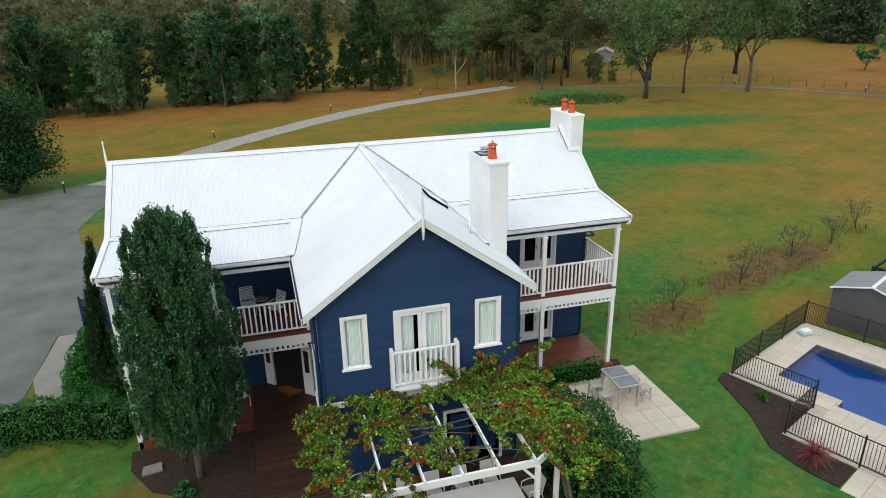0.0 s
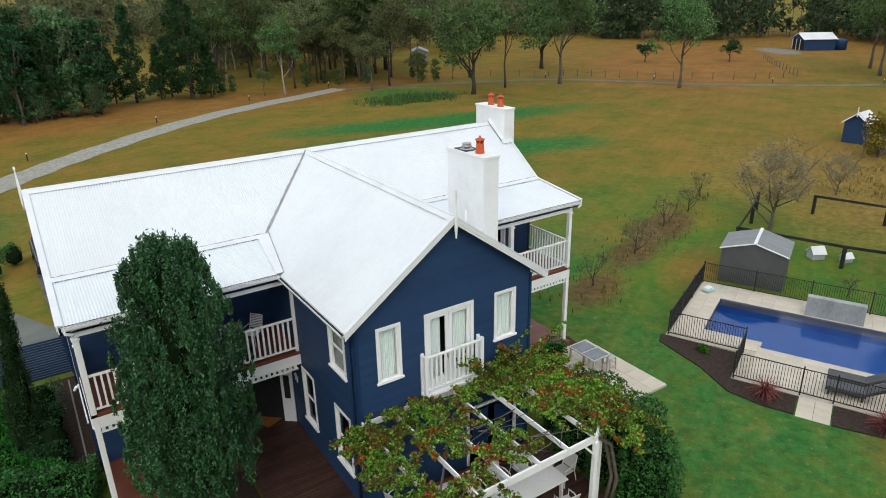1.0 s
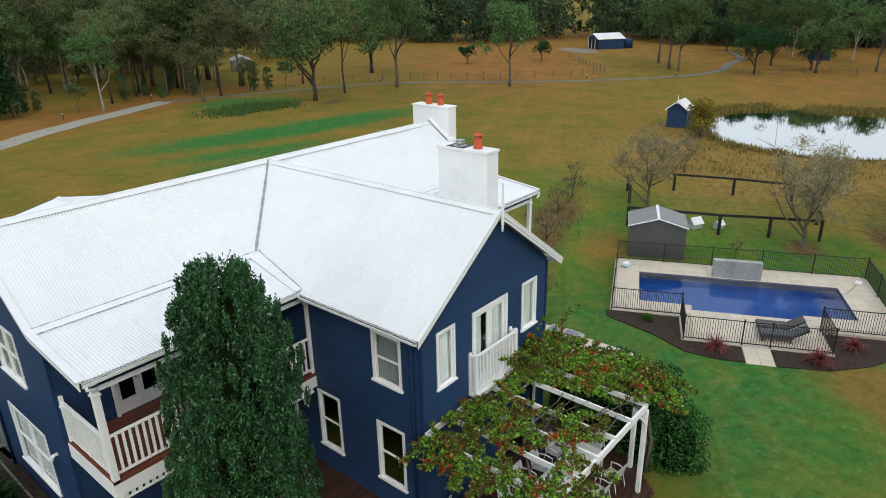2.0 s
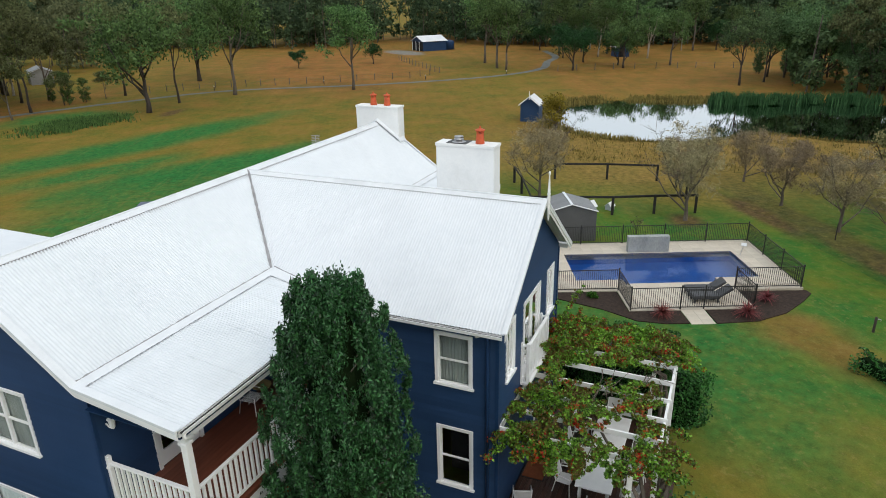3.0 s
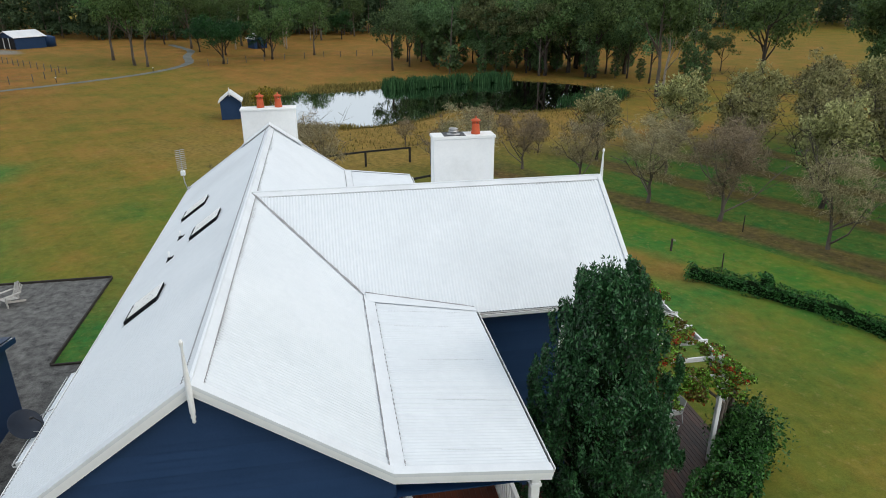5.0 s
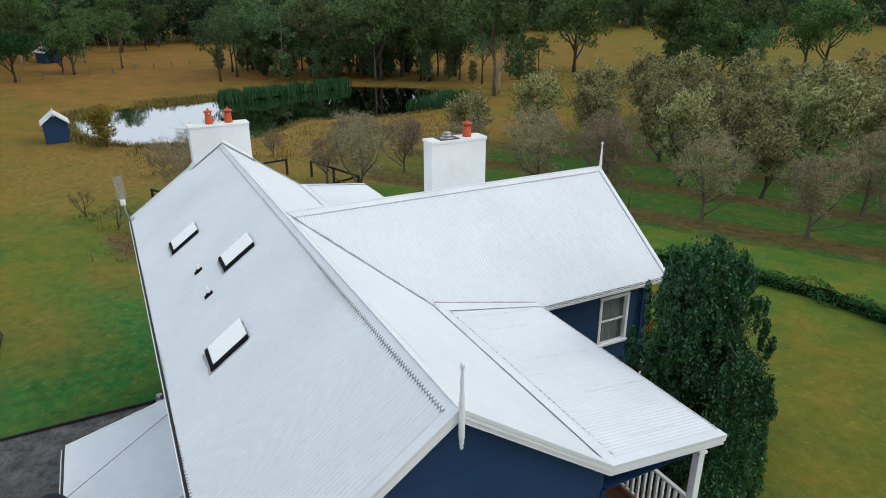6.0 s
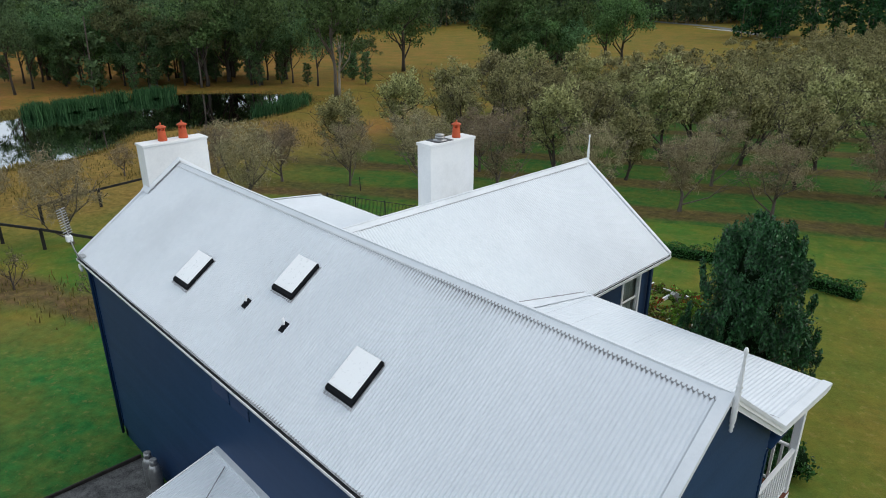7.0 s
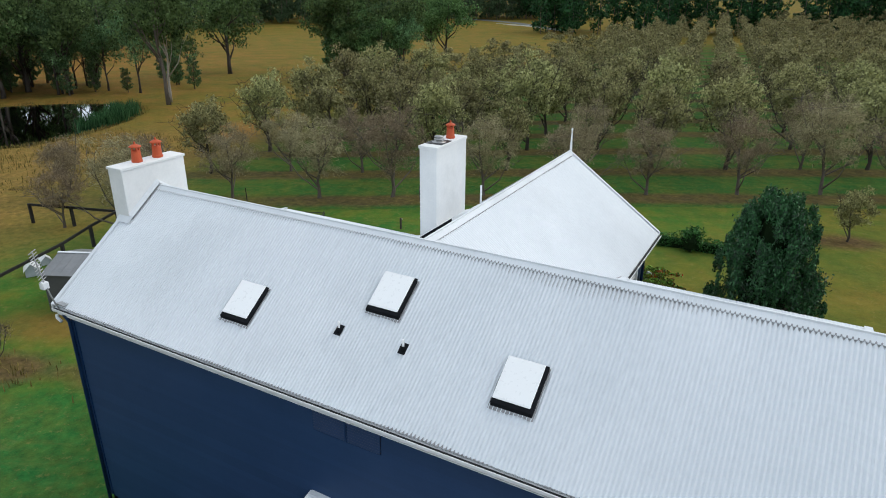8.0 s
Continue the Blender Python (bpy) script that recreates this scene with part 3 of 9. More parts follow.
# valleys
for side in (-1, 1):
    top, low = (RX, RY - 0.04), (RX + side * VALLEY, BRK_Y)
    g = Geo()
    steps = 24
    rnd = random.Random(7 + side)
    pa, pb = [], []
    for i in range(steps + 1):
        k = i / steps
        x, y = top[0] + (low[0] - top[0]) * k, top[1] + (low[1] - top[1]) * k
        w = 0.016 + 0.022 * rnd.random()
        pa.append((x + side * w, y + w, z_south(x, y + w) + 0.028))
        pb.append((x - side * w, y - w, z_wing(x - side * w, y) + 0.028))
    part("valley_gutter", strip(pa, pb), GRIME, roof, "grimy valley gutter")
    # lead tray between veranda roof and the wing's slope
    xa, xb = RX + side * VALLEY, RX + side * WING_HALF
    part("side_flashing", strip([(xa - side * 0.12, BRK_Y, z_wing(xa - side * 0.12, 0) + 0.03), (xb - side * 0.12, VER_Y, z_wing(xb - side * 0.12, 0) + 0.03)],
                                [(xa + side * 0.3, BRK_Y - 0.02, z_ver(0, BRK_Y) + 0.04), (xb + side * 0.12, VER_Y, z_ver(0, VER_Y) + 0.035)]), FLASH, ver_roof)
    pa, pb = [], []
    for i in range(21):
        k = i / 20
        x, y = xa + (xb - xa) * k - side * 0.125, BRK_Y + (VER_Y - BRK_Y) * k
        w = 0.006 + 0.014 * rnd.random()
        pa.append((x - side * w, y, z_wing(x - side * w, 0) + 0.034))
        pb.append((x + side * w, y, z_wing(x + side * w, 0) + 0.034))
    part("sealant_line", strip(pa, pb), GRIME, ver_roof, "grey weathered sealant along the flashing")


def rake(name, pts, out, parent, lap=0.07):
    """Barge board with its capping along a gable's edge; pts from eave to eave, out: unit vector outward."""
    ox, oy = out
    for i in range(len(pts) - 1):
        a, b = Vector(pts[i]), Vector(pts[i + 1])
        o = Vector((ox, oy, 0))
        g = Geo()
        for da, lo, hi in ((0.02, -0.2, -0.07), (0.05, -0.1, 0.035)):
            q = []
            for p in (a, b):
                q += [p + Vector((0, 0, lo)), p + Vector((0, 0, hi)), p + o * da + Vector((0, 0, hi)), p + o * da + Vector((0, 0, lo))]
            g.add(q, [(0, 1, 2, 3), (7, 6, 5, 4), (0, 4, 5, 1), (1, 5, 6, 2), (2, 6, 7, 3), (3, 7, 4, 0)])
        part("barge_board", g, WHITE, parent)
        q = [a + o * 0.06 + Vector((0, 0, -0.02)), b + o * 0.06 + Vector((0, 0, -0.02)), b + o * 0.06 + Vector((0, 0, 0.05)), a + o * 0.06 + Vector((0, 0, 0.05)),
             b - o * lap + Vector((0, 0, 0.05)), a - o * lap + Vector((0, 0, 0.05))]
        part("barge_capping", Geo().add(q, [(0, 1, 2, 3), (3, 2, 4, 5)]), FLASH, parent)


rake("barge", [(W_END, VER_Y, VER_Z), (W_END, BRK_Y, BRK_Z), (W_END, RY, RZ), (W_END, N_EAVE, z_north(0, N_EAVE))], (-1, 0), roof, 0.13)
rake("barge", [(E_END, VER_Y, VER_Z), (E_END, BRK_Y, BRK_Z), (E_END, RY, RZ), (E_END, N_EAVE, z_north(0, N_EAVE))], (1, 0), roof)
rake("barge", [(RX - WING_HALF, S_EAVE, z_wing(RX - WING_HALF, 0)), (RX, S_EAVE, RZ - 0.03), (RX + WING_HALF, S_EAVE, z_wing(RX + WING_HALF, 0))], (0, -1), wing_roof)


def gutter(a, b, out, parent):
    """Quad gutter with a fascia behind it."""
    ox, oy = out
    prof = [(0.0, 0.0), (0.0, -0.085), (0.1, -0.085), (0.115, 0.0), (0.098, 0.0), (0.088, -0.072), (0.012, -0.072), (0.012, 0.0)]
    n = len(prof)
    v = [(p[0] + ox * r, p[1] + oy * r, p[2] + z) for p in (a, b) for r, z in prof]
    f = [(i, (i + 1) % n, n + (i + 1) % n, n + i) for i in range(n)] + [tuple(range(n)), tuple(range(2 * n - 1, n - 1, -1))]
    part("gutter", Geo().add(v, f), WHITE, parent)
    # black strip added inside the gutter, painted as its shade
    lo = [(p[0] + ox * r, p[1] + oy * r, p[2] - 0.03) for p in (a, b) for r in (0.014, 0.088)]
    part("gutter_trough", Geo().add(lo, [(0, 1, 3, 2)]), DARK, parent)
    w = [(p[0] - ox * t, p[1] - oy * t, p[2] + z) for p in (a, b) for t, z in ((0, 0), (0.03, 0), (0.03, -0.15), (0, -0.15))]
    part("fascia", Geo().add(w, [(0, 1, 2, 3), (7, 6, 5, 4), (0, 4, 5, 1), (1, 5, 6, 2), (2, 6, 7, 3), (3, 7, 4, 0)]), WHITE, parent)


we = z_wing(RX - WING_HALF, 0) - 0.03
gutter((RX - WING_HALF + 0.03, S_EAVE + 0.08, we), (RX - WING_HALF + 0.03, VER_Y, we), (-1, 0), wing_roof)
gutter((RX + WING_HALF - 0.03, S_EAVE + 0.08, we), (RX + WING_HALF - 0.03, VER_Y, we), (1, 0), wing_roof)
gutter((W_END + 0.06, N_EAVE - 0.04, z_north(0, N_EAVE) - 0.03), (E_END - 0.06, N_EAVE - 0.04, z_north(0, N_EAVE) - 0.03), (0, 1), roof)
gutter((W_END + 0.06, VER_Y + 0.03, VER_Z - 0.03), (RX - WING_HALF - 0.02, VER_Y + 0.03, VER_Z - 0.03), (0, -1), ver_roof)
gutter((RX + WING_HALF + 0.02, VER_Y + 0.03, VER_Z - 0.03), (E_END - 0.06, VER_Y + 0.03, VER_Z - 0.03), (0, -1), ver_roof)
# lined eaves and veranda ceilings
part("eave_lining", Geo().box(W_END + 0.05, E_END - 0.05, Y1 - 0.02, N_EAVE - 0.06, 6.13, 6.15), WHITE, roof)
part("veranda_ceiling", Geo().box(W_END + 0.1, WX0 - 0.02, VER_Y + 0.07, Y0, 6.2, 6.22), NAVY_TRIM, house, "navy boarded veranda ceiling")
part("veranda_ceiling", Geo().box(WX1 + 0.02, E_END - 0.1, VER_Y + 0.07, Y0, 6.2, 6.22), NAVY_TRIM, house, "navy boarded veranda ceiling")


# walls of lapped boards
def boards(wall, origin, axis, out, outline, openings, z0, z1, course=0.15, name="weatherboard"):
    """Lapped boards on a wall. origin, axis: where s = 0 lies and the way s grows; out: outward; outline(z): the wall's range
    of s at z, or None; openings: rows of s0, s1, z0, z1."""
    ax, ay = axis
    ox, oy = out
    cuts = sorted({round(z, 4) for o in openings for z in o[2:4] if z0 < z < z1})
    z = z0
    while z < z1 - 0.005:
        top = min(z + course, z1)
        zs = [z] + [c for c in cuts if z + 0.004 < c < top - 0.004] + [top]
        for a, b in zip(zs, zs[1:]):
            ra, rb = outline(a), outline(b - 1e-4)
            if ra is None or ra[1] - ra[0] < 0.05:
                continue
            if rb is None or rb[1] <= rb[0]:
                m = (ra[0] + ra[1]) / 2
                rb = (m, m + 0.001)
            holes = sorted((o[0], o[1]) for o in openings if o[2] < (a + b) / 2 < o[3])
            lo_a, lo_b = ra[0], rb[0]
            spans = []
            for h0, h1 in holes:
                if h0 - lo_a > 0.03:
                    spans.append((lo_a, h0, lo_b, h0))
                lo_a = lo_b = h1
            if ra[1] - lo_a > 0.03:
                spans.append((lo_a, ra[1], lo_b, rb[1]))
            pa = 0.026 - 0.02 * (a - z) / course
            pb = 0.026 - 0.02 * (b - z) / course
            for s0, s1, t0, t1 in spans:
                q = []
                for s, zz, pr in ((s0, a, pa), (s1, a, pa), (t1, b, pb), (t0, b, pb)):
                    bx, by = origin[0] + ax * s, origin[1] + ay * s
                    q.append((bx, by, zz))
                    q.append((bx + ox * pr, by + oy * pr, zz))
                part(name, Geo().add(q, [(1, 3, 5, 7), (0, 2, 3, 1), (6, 7, 5, 4), (0, 1, 7, 6), (2, 4, 5, 3), (0, 6, 4, 2)]), NAVY, wall)
        z = top


def wall_core(name, a, b, thick, z0, z1, openings, label, gable=None):
    """Wall body from plan point a to b (outer face on the right-hand side), as blocks round its openings (s0, s1, z0, z1)."""
    a, b = Vector((*a, 0)), Vector((*b, 0))
    d = (b - a)
    L = d.length
    d /= L
    inn = Vector((-d.y, d.x, 0))
    g = Geo()
    ss = sorted({0.0, L, *[o[0] for o in openings], *[o[1] for o in openings]})
    zs = sorted({z0, z1, *[o[2] for o in openings], *[o[3] for o in openings]})
    seen = {}

    def corner(i, k, t):
        key = (i, k, t)
        if key not in seen:
            seen[key] = len(g.v)
            g.v.append(tuple(a + d * ss[i] + inn * t + Vector((0, 0, zs[k]))))
        return seen[key]

    def solid(i, k):
        if not (0 <= i < len(ss) - 1 and 0 <= k < len(zs) - 1):
            return False
        s_, z_ = (ss[i] + ss[i + 1]) / 2, (zs[k] + zs[k + 1]) / 2
        return not any(o[0] < s_ < o[1] and o[2] < z_ < o[3] for o in openings)

    for i in range(len(ss) - 1):
        for k in range(len(zs) - 1):
            if not solid(i, k):
                continue
            q = [corner(i + di, k + dk, t) for dk in (0, 1) for di, t in ((0, 0), (1, 0), (1, thick), (0, thick))]
            faces = [(0, 1, 5, 4), (2, 3, 7, 6)]
            faces += [] if solid(i, k - 1) else [(0, 3, 2, 1)]
            faces += [] if solid(i, k + 1) else [(4, 5, 6, 7)]
            faces += [] if solid(i + 1, k) else [(1, 2, 6, 5)]
            faces += [] if solid(i - 1, k) else [(3, 0, 4, 7)]
            g.f += [tuple(q[j] for j in f_) for f_ in faces]
    if gable:
        peak_s, peak_z = gable
        q = [a + d * s + inn * t + Vector((0, 0, z)) for t in (0, thick) for s, z in ((0, z1), (L, z1), (peak_s, peak_z))]
        g.add(q, [(0, 1, 2), (5, 4, 3), (0, 3, 4, 1), (1, 4, 5, 2), (2, 5, 3, 0)])
    return part(name, g, NAVY_TRIM, house, label)


def window(origin, axis, out, s0, s1, z0, z1, curtain=True, sash="h", name="window", label="white-framed window with pale curtains", cloth=None):
    """A window in a wall opening s0..s1, z0..z1 (the outer edge of its architraves)."""
    ax, ay = axis
    ox, oy = out

    def P(s, d, z):
        return (origin[0] + ax * s + ox * d, origin[1] + ay * s + oy * d, z)

    def bar(sa, sb, d0, d1, za, zb):
        q = [P(s, d, z) for z in (za, zb) for s, d in ((sa, d0), (sb, d0), (sb, d1), (sa, d1))]
        return Geo().add(q, [(0, 3, 2, 1), (4, 5, 6, 7), (0, 1, 5, 4), (1, 2, 6, 5), (2, 3, 7, 6), (3, 0, 4, 7)])

    t = 0.09
    w = part(name, bar(s0, s1, -0.02, 0.045, z1 - t, z1), WHITE, house, label)
    part("architrave", bar(s0, s0 + t, -0.02, 0.045, z0 + 0.06, z1 - t), WHITE, w)
    part("architrave", bar(s1 - t, s1, -0.02, 0.045, z0 + 0.06, z1 - t), WHITE, w)
    part("sill", bar(s0 - 0.04, s1 + 0.04, -0.02, 0.09, z0, z0 + 0.06), WHITE, w)
    a0, a1, b0, b1 = s0 + t, s1 - t, z0 + 0.06, z1 - t
    k = 0.045
    for sa, sb, za, zb in ((a0, a0 + k, b0, b1), (a1 - k, a1, b0, b1), (a0 + k, a1 - k, b0, b0 + k), (a0 + k, a1 - k, b1 - k, b1)):
        part("sash", bar(sa, sb, -0.06, 0.0, za, zb), WHITE, w)
    if "h" in sash:
        part("meeting_rail", bar(a0 + k, a1 - k, -0.05, 0.005, (b0 + b1) / 2 - 0.02, (b0 + b1) / 2 + 0.02), WHITE, w)
    if "v" in sash:
        part("mullion", bar((a0 + a1) / 2 - 0.04, (a0 + a1) / 2 + 0.04, -0.06, 0.02, b0, b1), WHITE, w)
    pane = part("pane", bar(a0 + k, a1 - k, -0.04, -0.035, b0 + k, b1 - k), GLASS, w)
    pane.visible_shadow = False
    # added black plane behind the glass, painted as the room's shade
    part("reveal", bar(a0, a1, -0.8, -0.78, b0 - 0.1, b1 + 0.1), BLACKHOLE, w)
    if curtain:
        n = 40
        va, vb = [], []
        for i in range(n + 1):
            s = a0 - 0.1 + (a1 - a0 + 0.2) * i / n
            d = -0.13 + 0.02 * math.sin(i * 1.9 + s) + 0.012 * math.sin(i * 0.7)
            va.append(P(s, d, b0 - 0.1))
            vb.append(P(s, d, b1 + 0.1))
        part("curtain", strip(va, vb), cloth or CURTAIN, w)
    return w

# openings: along each wall, s from its origin
S_OPEN = [(0.60, 1.38, 4.33, 6.08), (2.15, 3.87, 3.42, 6.06), (4.66, 5.49, 4.40, 6.06)]     # wing front, s from x = WX0
SW_OPEN = [(0.69, 1.79, 4.31, 5.94), (0.69, 1.79, 0.93, 2.99), (3.38, 4.4, 0.93, 2.99)]    # wing west side, s from y = WY0
W_OPEN = [(2.1, 3.94, 4.32, 6.04), (1.75, 4.6, 0.75, 2.9)]                                   # west end, s from y = Y0
eave_z = 6.36


def gable_s(z):
    if z <= eave_z:
        return (0.0, WX1 - WX0)
    k = (RZ - 0.2 - z) / 0.72
    return (max(0.0, RX - WX0 - k), min(WX1 - WX0, RX - WX0 + k)) if k > 0 else None


def end_range(z):
    lo = 0.0
    hi = Y1 - Y0
    if z > 6.15:
        k = (RZ - 0.16 - z) / SLOPE
        if k <= 0:
            return None
        lo, hi = max(lo, RY - Y0 - k), min(hi, RY - Y0 + k)
    return (lo, hi)


w_s = wall_core("wall", (WX0, WY0), (WX1, WY0), 0.2, -0.4, eave_z, S_OPEN, "navy weatherboard gable wall of the front wing", gable=(RX - WX0, RZ - 0.2))
boards(w_s, (WX0, WY0), (1, 0), (0, -1), gable_s, S_OPEN, 3.33, RZ - 0.2)
boards(w_s, (WX0, WY0), (1, 0), (0, -1), lambda z: (0.0, WX1 - WX0), [(3.6, 5.6, -0.4, 2.3)], 0.1, 3.1)
w_w = wall_core("wall", (WX0, Y0), (WX0, WY0), 0.2, -0.4, eave_z, [(Y0 - WY0 - b, Y0 - WY0 - a, c, d) for a, b, c, d in SW_OPEN], "navy weatherboard side wall of the front wing")
boards(w_w, (WX0, WY0), (0, 1), (-1, 0), lambda z: (0.0, Y0 - WY0), SW_OPEN, 0.1, eave_z)
w_e = wall_core("wall", (WX1, WY0), (WX1, Y0), 0.2, -0.4, eave_z, [], "navy weatherboard side wall of the front wing")
boards(w_e, (WX1, WY0), (0, 1), (1, 0), lambda z: (0.0, Y0 - WY0), [], 0.1, eave_z, 0.3)
DW_OPEN = [(1.36, 2.86, FLOOR2, 5.6)]
w_fw = wall_core("wall", (X0, Y0), (WX0, Y0), 0.2, -0.4, 6.6, DW_OPEN, "navy weatherboard wall under the veranda")
boards(w_fw, (X0, Y0), (1, 0), (0, -1), lambda z: (0.0, WX0 - X0), DW_OPEN, 0.1, 6.2, 0.3)
DE_OPEN = [(2.95, 4.6, FLOOR2, 5.2), (3.05, 4.6, FLOOR1, 2.1)]
w_fe = wall_core("wall", (WX1, Y0), (X1, Y0), 0.2, -0.4, 6.6, DE_OPEN, "navy weatherboard wall under the veranda")
boards(w_fe, (WX1, Y0), (1, 0), (0, -1), lambda z: (0.0, X1 - WX1), DE_OPEN, 0.1, 6.2)
w_end = wall_core("wall", (X0, Y1), (X0, Y0), 0.2, -0.4, 6.15, [(Y1 - Y0 - b, Y1 - Y0 - a, c, d) for a, b, c, d in W_OPEN], "navy weatherboard west gable wall", gable=(Y1 - RY, RZ - 0.16))
boards(w_end, (X0, Y0), (0, 1), (-1, 0), end_range, W_OPEN, 0.1, RZ - 0.16)
wall_core("wall", (X1, Y0), (X1, Y1), 0.2, -0.4, 6.15, [], "navy weatherboard east gable wall", gable=(RY - Y0, RZ - 0.16))
w_n = wall_core("wall", (X1, Y1), (X0, Y1), 0.2, -0.4, 6.15, [], "navy weatherboard north wall")
N_OPEN = [(8.2, 9.95, 5.52, 6.1)]
boards(w_n, (X1, Y1), (-1, 0), (0, 1), lambda z: (0.0, X1 - X0), N_OPEN, 0.1, 6.15)
# corner boards
for x, y in ((WX0, WY0), (WX1, WY0)):
    part("corner_board", Geo().box(x - 0.045, x + 0.045, y - 0.045, y + 0.045, 0.1, eave_z), NAVY_TRIM, house)
for x, y in ((X0, Y0), (X0, Y1), (X1, Y0), (X1, Y1)):
    part("corner_board", Geo().box(x - 0.045, x + 0.045, y - 0.045, y + 0.045, 0.1, 6.15), NAVY_TRIM, house)
# louvred gable vent on the north wall
vent = part("louvre_vent", Geo().box(3.1, 4.85, Y1 + 0.0, Y1 + 0.03, 5.5, 5.53), NAVY_TRIM, house, "navy slatted vent")
# black sheet paints the shade in the gaps between slats
part("vent_back", Geo().box(3.12, 4.83, Y1 + 0.0, Y1 + 0.004, 5.53, 6.12), DARK, vent)
part("vent_mullion", Geo().box(3.95, 4.0, Y1 + 0.004, Y1 + 0.06, 5.53, 6.12), NAVY_TRIM, vent)
for k in range(8):
    z = 5.56 + k * 0.068
    part("slat", Geo().add([(3.12, Y1 + 0.005, z + 0.04), (4.83, Y1 + 0.005, z + 0.04), (4.83, Y1 + 0.05, z - 0.02), (3.12, Y1 + 0.05, z - 0.02),
                            (3.12, Y1 + 0.005, z + 0.05), (4.83, Y1 + 0.005, z + 0.05), (4.83, Y1 + 0.055, z - 0.01), (3.12, Y1 + 0.055, z - 0.01)],
                           [(0, 3, 2, 1), (4, 5, 6, 7), (0, 1, 5, 4), (1, 2, 6, 5), (2, 3, 7, 6), (3, 0, 4, 7)]), NAVY_TRIM, vent)
# downpipes
for x, y, z in ((13.12, Y1 + 0.08, 6.2), (0.93, WY0 + 0.25, 6.2), (X0 - 0.05, Y1 - 0.3, 6.1)):
    part("downpipe", Geo().tube([(x, y, -0.2), (x, y, z - 0.25), (x, y + 0.1, z)], [0.05] * 3, 8), NAVY_TRIM, house, "navy downpipe", smooth=True)
for x, y in ((RX - WING_HALF + 0.02, S_EAVE + 0.75), (-5.38, VER_Y - 0.03), (13.35, N_EAVE + 0.02), (13.45, VER_Y - 0.03)):
    zz = 6.22 if y < 20 else (6.1 if y > 28 else 6.28)
    part("gutter_outlet", Geo().tube([(x, y, zz + 0.08), (x, y, zz - 0.02), (x + (0.2 if x < 5 else -0.15), y, zz - 0.1)], [0.045] * 3, 8), WHITE, house, smooth=True)

O_S, A_S, D_S = (WX0, WY0), (1, 0), (0, -1)
window(O_S, A_S, D_S, *S_OPEN[0], sash="")
window(O_S, A_S, D_S, *S_OPEN[2], sash="")
window((WX0, WY0), (0, 1), (-1, 0), *SW_OPEN[0], label="white sash window with drawn grey curtains", cloth=CURTAIN_GREY)
for o in SW_OPEN[1:]:
    window((WX0, WY0), (0, 1), (-1, 0), *o, curtain=False, label="tall white sash window, dark inside")
window((X0, Y0), (0, 1), (-1, 0), *W_OPEN[0], sash="hv", label="double white sash window with grey curtains", cloth=CURTAIN_GREY)
window((X0, Y0), (0, 1), (-1, 0), *W_OPEN[1], sash="hv", label="wide white sash window with lace curtain")


def french_door(origin, axis, out, s0, s1, z0, z1, curtain, ajar, label):
    """A pair of glazed doors in the opening s0..s1, z0..z1."""
    ax, ay = axis
    ox, oy = out

    def bar(sa, sb, d0, d1, za, zb):
        q = [(origin[0] + ax * s + ox * d, origin[1] + ay * s + oy * d, z) for z in (za, zb) for s, d in ((sa, d0), (sb, d0), (sb, d1), (sa, d1))]
        return Geo().add(q, [(0, 3, 2, 1), (4, 5, 6, 7), (0, 1, 5, 4), (1, 2, 6, 5), (2, 3, 7, 6), (3, 0, 4, 7)])

    t = 0.1
    d = part("french_door", bar(s0, s1, -0.03, 0.05, z1 - t, z1), WHITE, house, label)
    part("jamb", bar(s0, s0 + t, -0.03, 0.05, z0, z1 - t), WHITE, d)
    part("jamb", bar(s1 - t, s1, -0.03, 0.05, z0, z1 - t), WHITE, d)
    m = (s0 + s1) / 2
    for a, b, side in ((s0 + t + 0.01, m - 0.004, -1), (m + 0.004, s1 - t - 0.01, 1)):
        k = 0.115
        for sa, sb, za, zb in ((a, a + k, z0 + 0.02, z1 - t), (b - k, b, z0 + 0.02, z1 - t), (a + k, b - k, z0 + 0.02, z0 + 0.42), (a + k, b - k, z1 - t - 0.13, z1 - t)):
            part("stile", bar(sa, sb, -0.045, 0.0, za, zb), WHITE, d)
        pane = part("pane", bar(a + k, b - k, -0.026, -0.02, z0 + 0.42, z1 - t - 0.13), GLASS, d)
        pane.visible_shadow = False
        if curtain:
            c0, c1 = (a, b - 0.22) if side < 0 else (a + 0.14, b)
            va, vb = [], []
            for i in range(31):
                s = c0 + (c1 - c0) * i / 30
                dd = -0.14 + 0.022 * math.sin(i * 1.7 + side)
                va.append((origin[0] + ax * s + ox * dd, origin[1] + ay * s + oy * dd, z0 + 0.1))
                vb.append((origin[0] + ax * s + ox * dd, origin[1] + ay * s + oy * dd, z1))
            part("curtain", strip(va, vb), CURTAIN, d)
    part("handle", bar(m - 0.075, m - 0.045, 0.0, 0.05, z0 + 0.95, z0 + 1.12), STEEL, d, "steel lever handle")
    # room shade behind the doors, put into a near-black plane
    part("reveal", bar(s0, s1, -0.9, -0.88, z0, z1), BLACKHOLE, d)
    return d


french_door(O_S, A_S, D_S, 2.15, 3.87, 3.47, 6.06, True, 0.0, "white glazed double doors with pale curtains")
french_door((X0, Y0), (1, 0), (0, -1), *DW_OPEN[0], False, 0, "white glazed double doors onto the veranda")
french_door((WX1, Y0), (1, 0), (0, -1), *DE_OPEN[0], False, 0, "white glazed double doors onto the veranda")
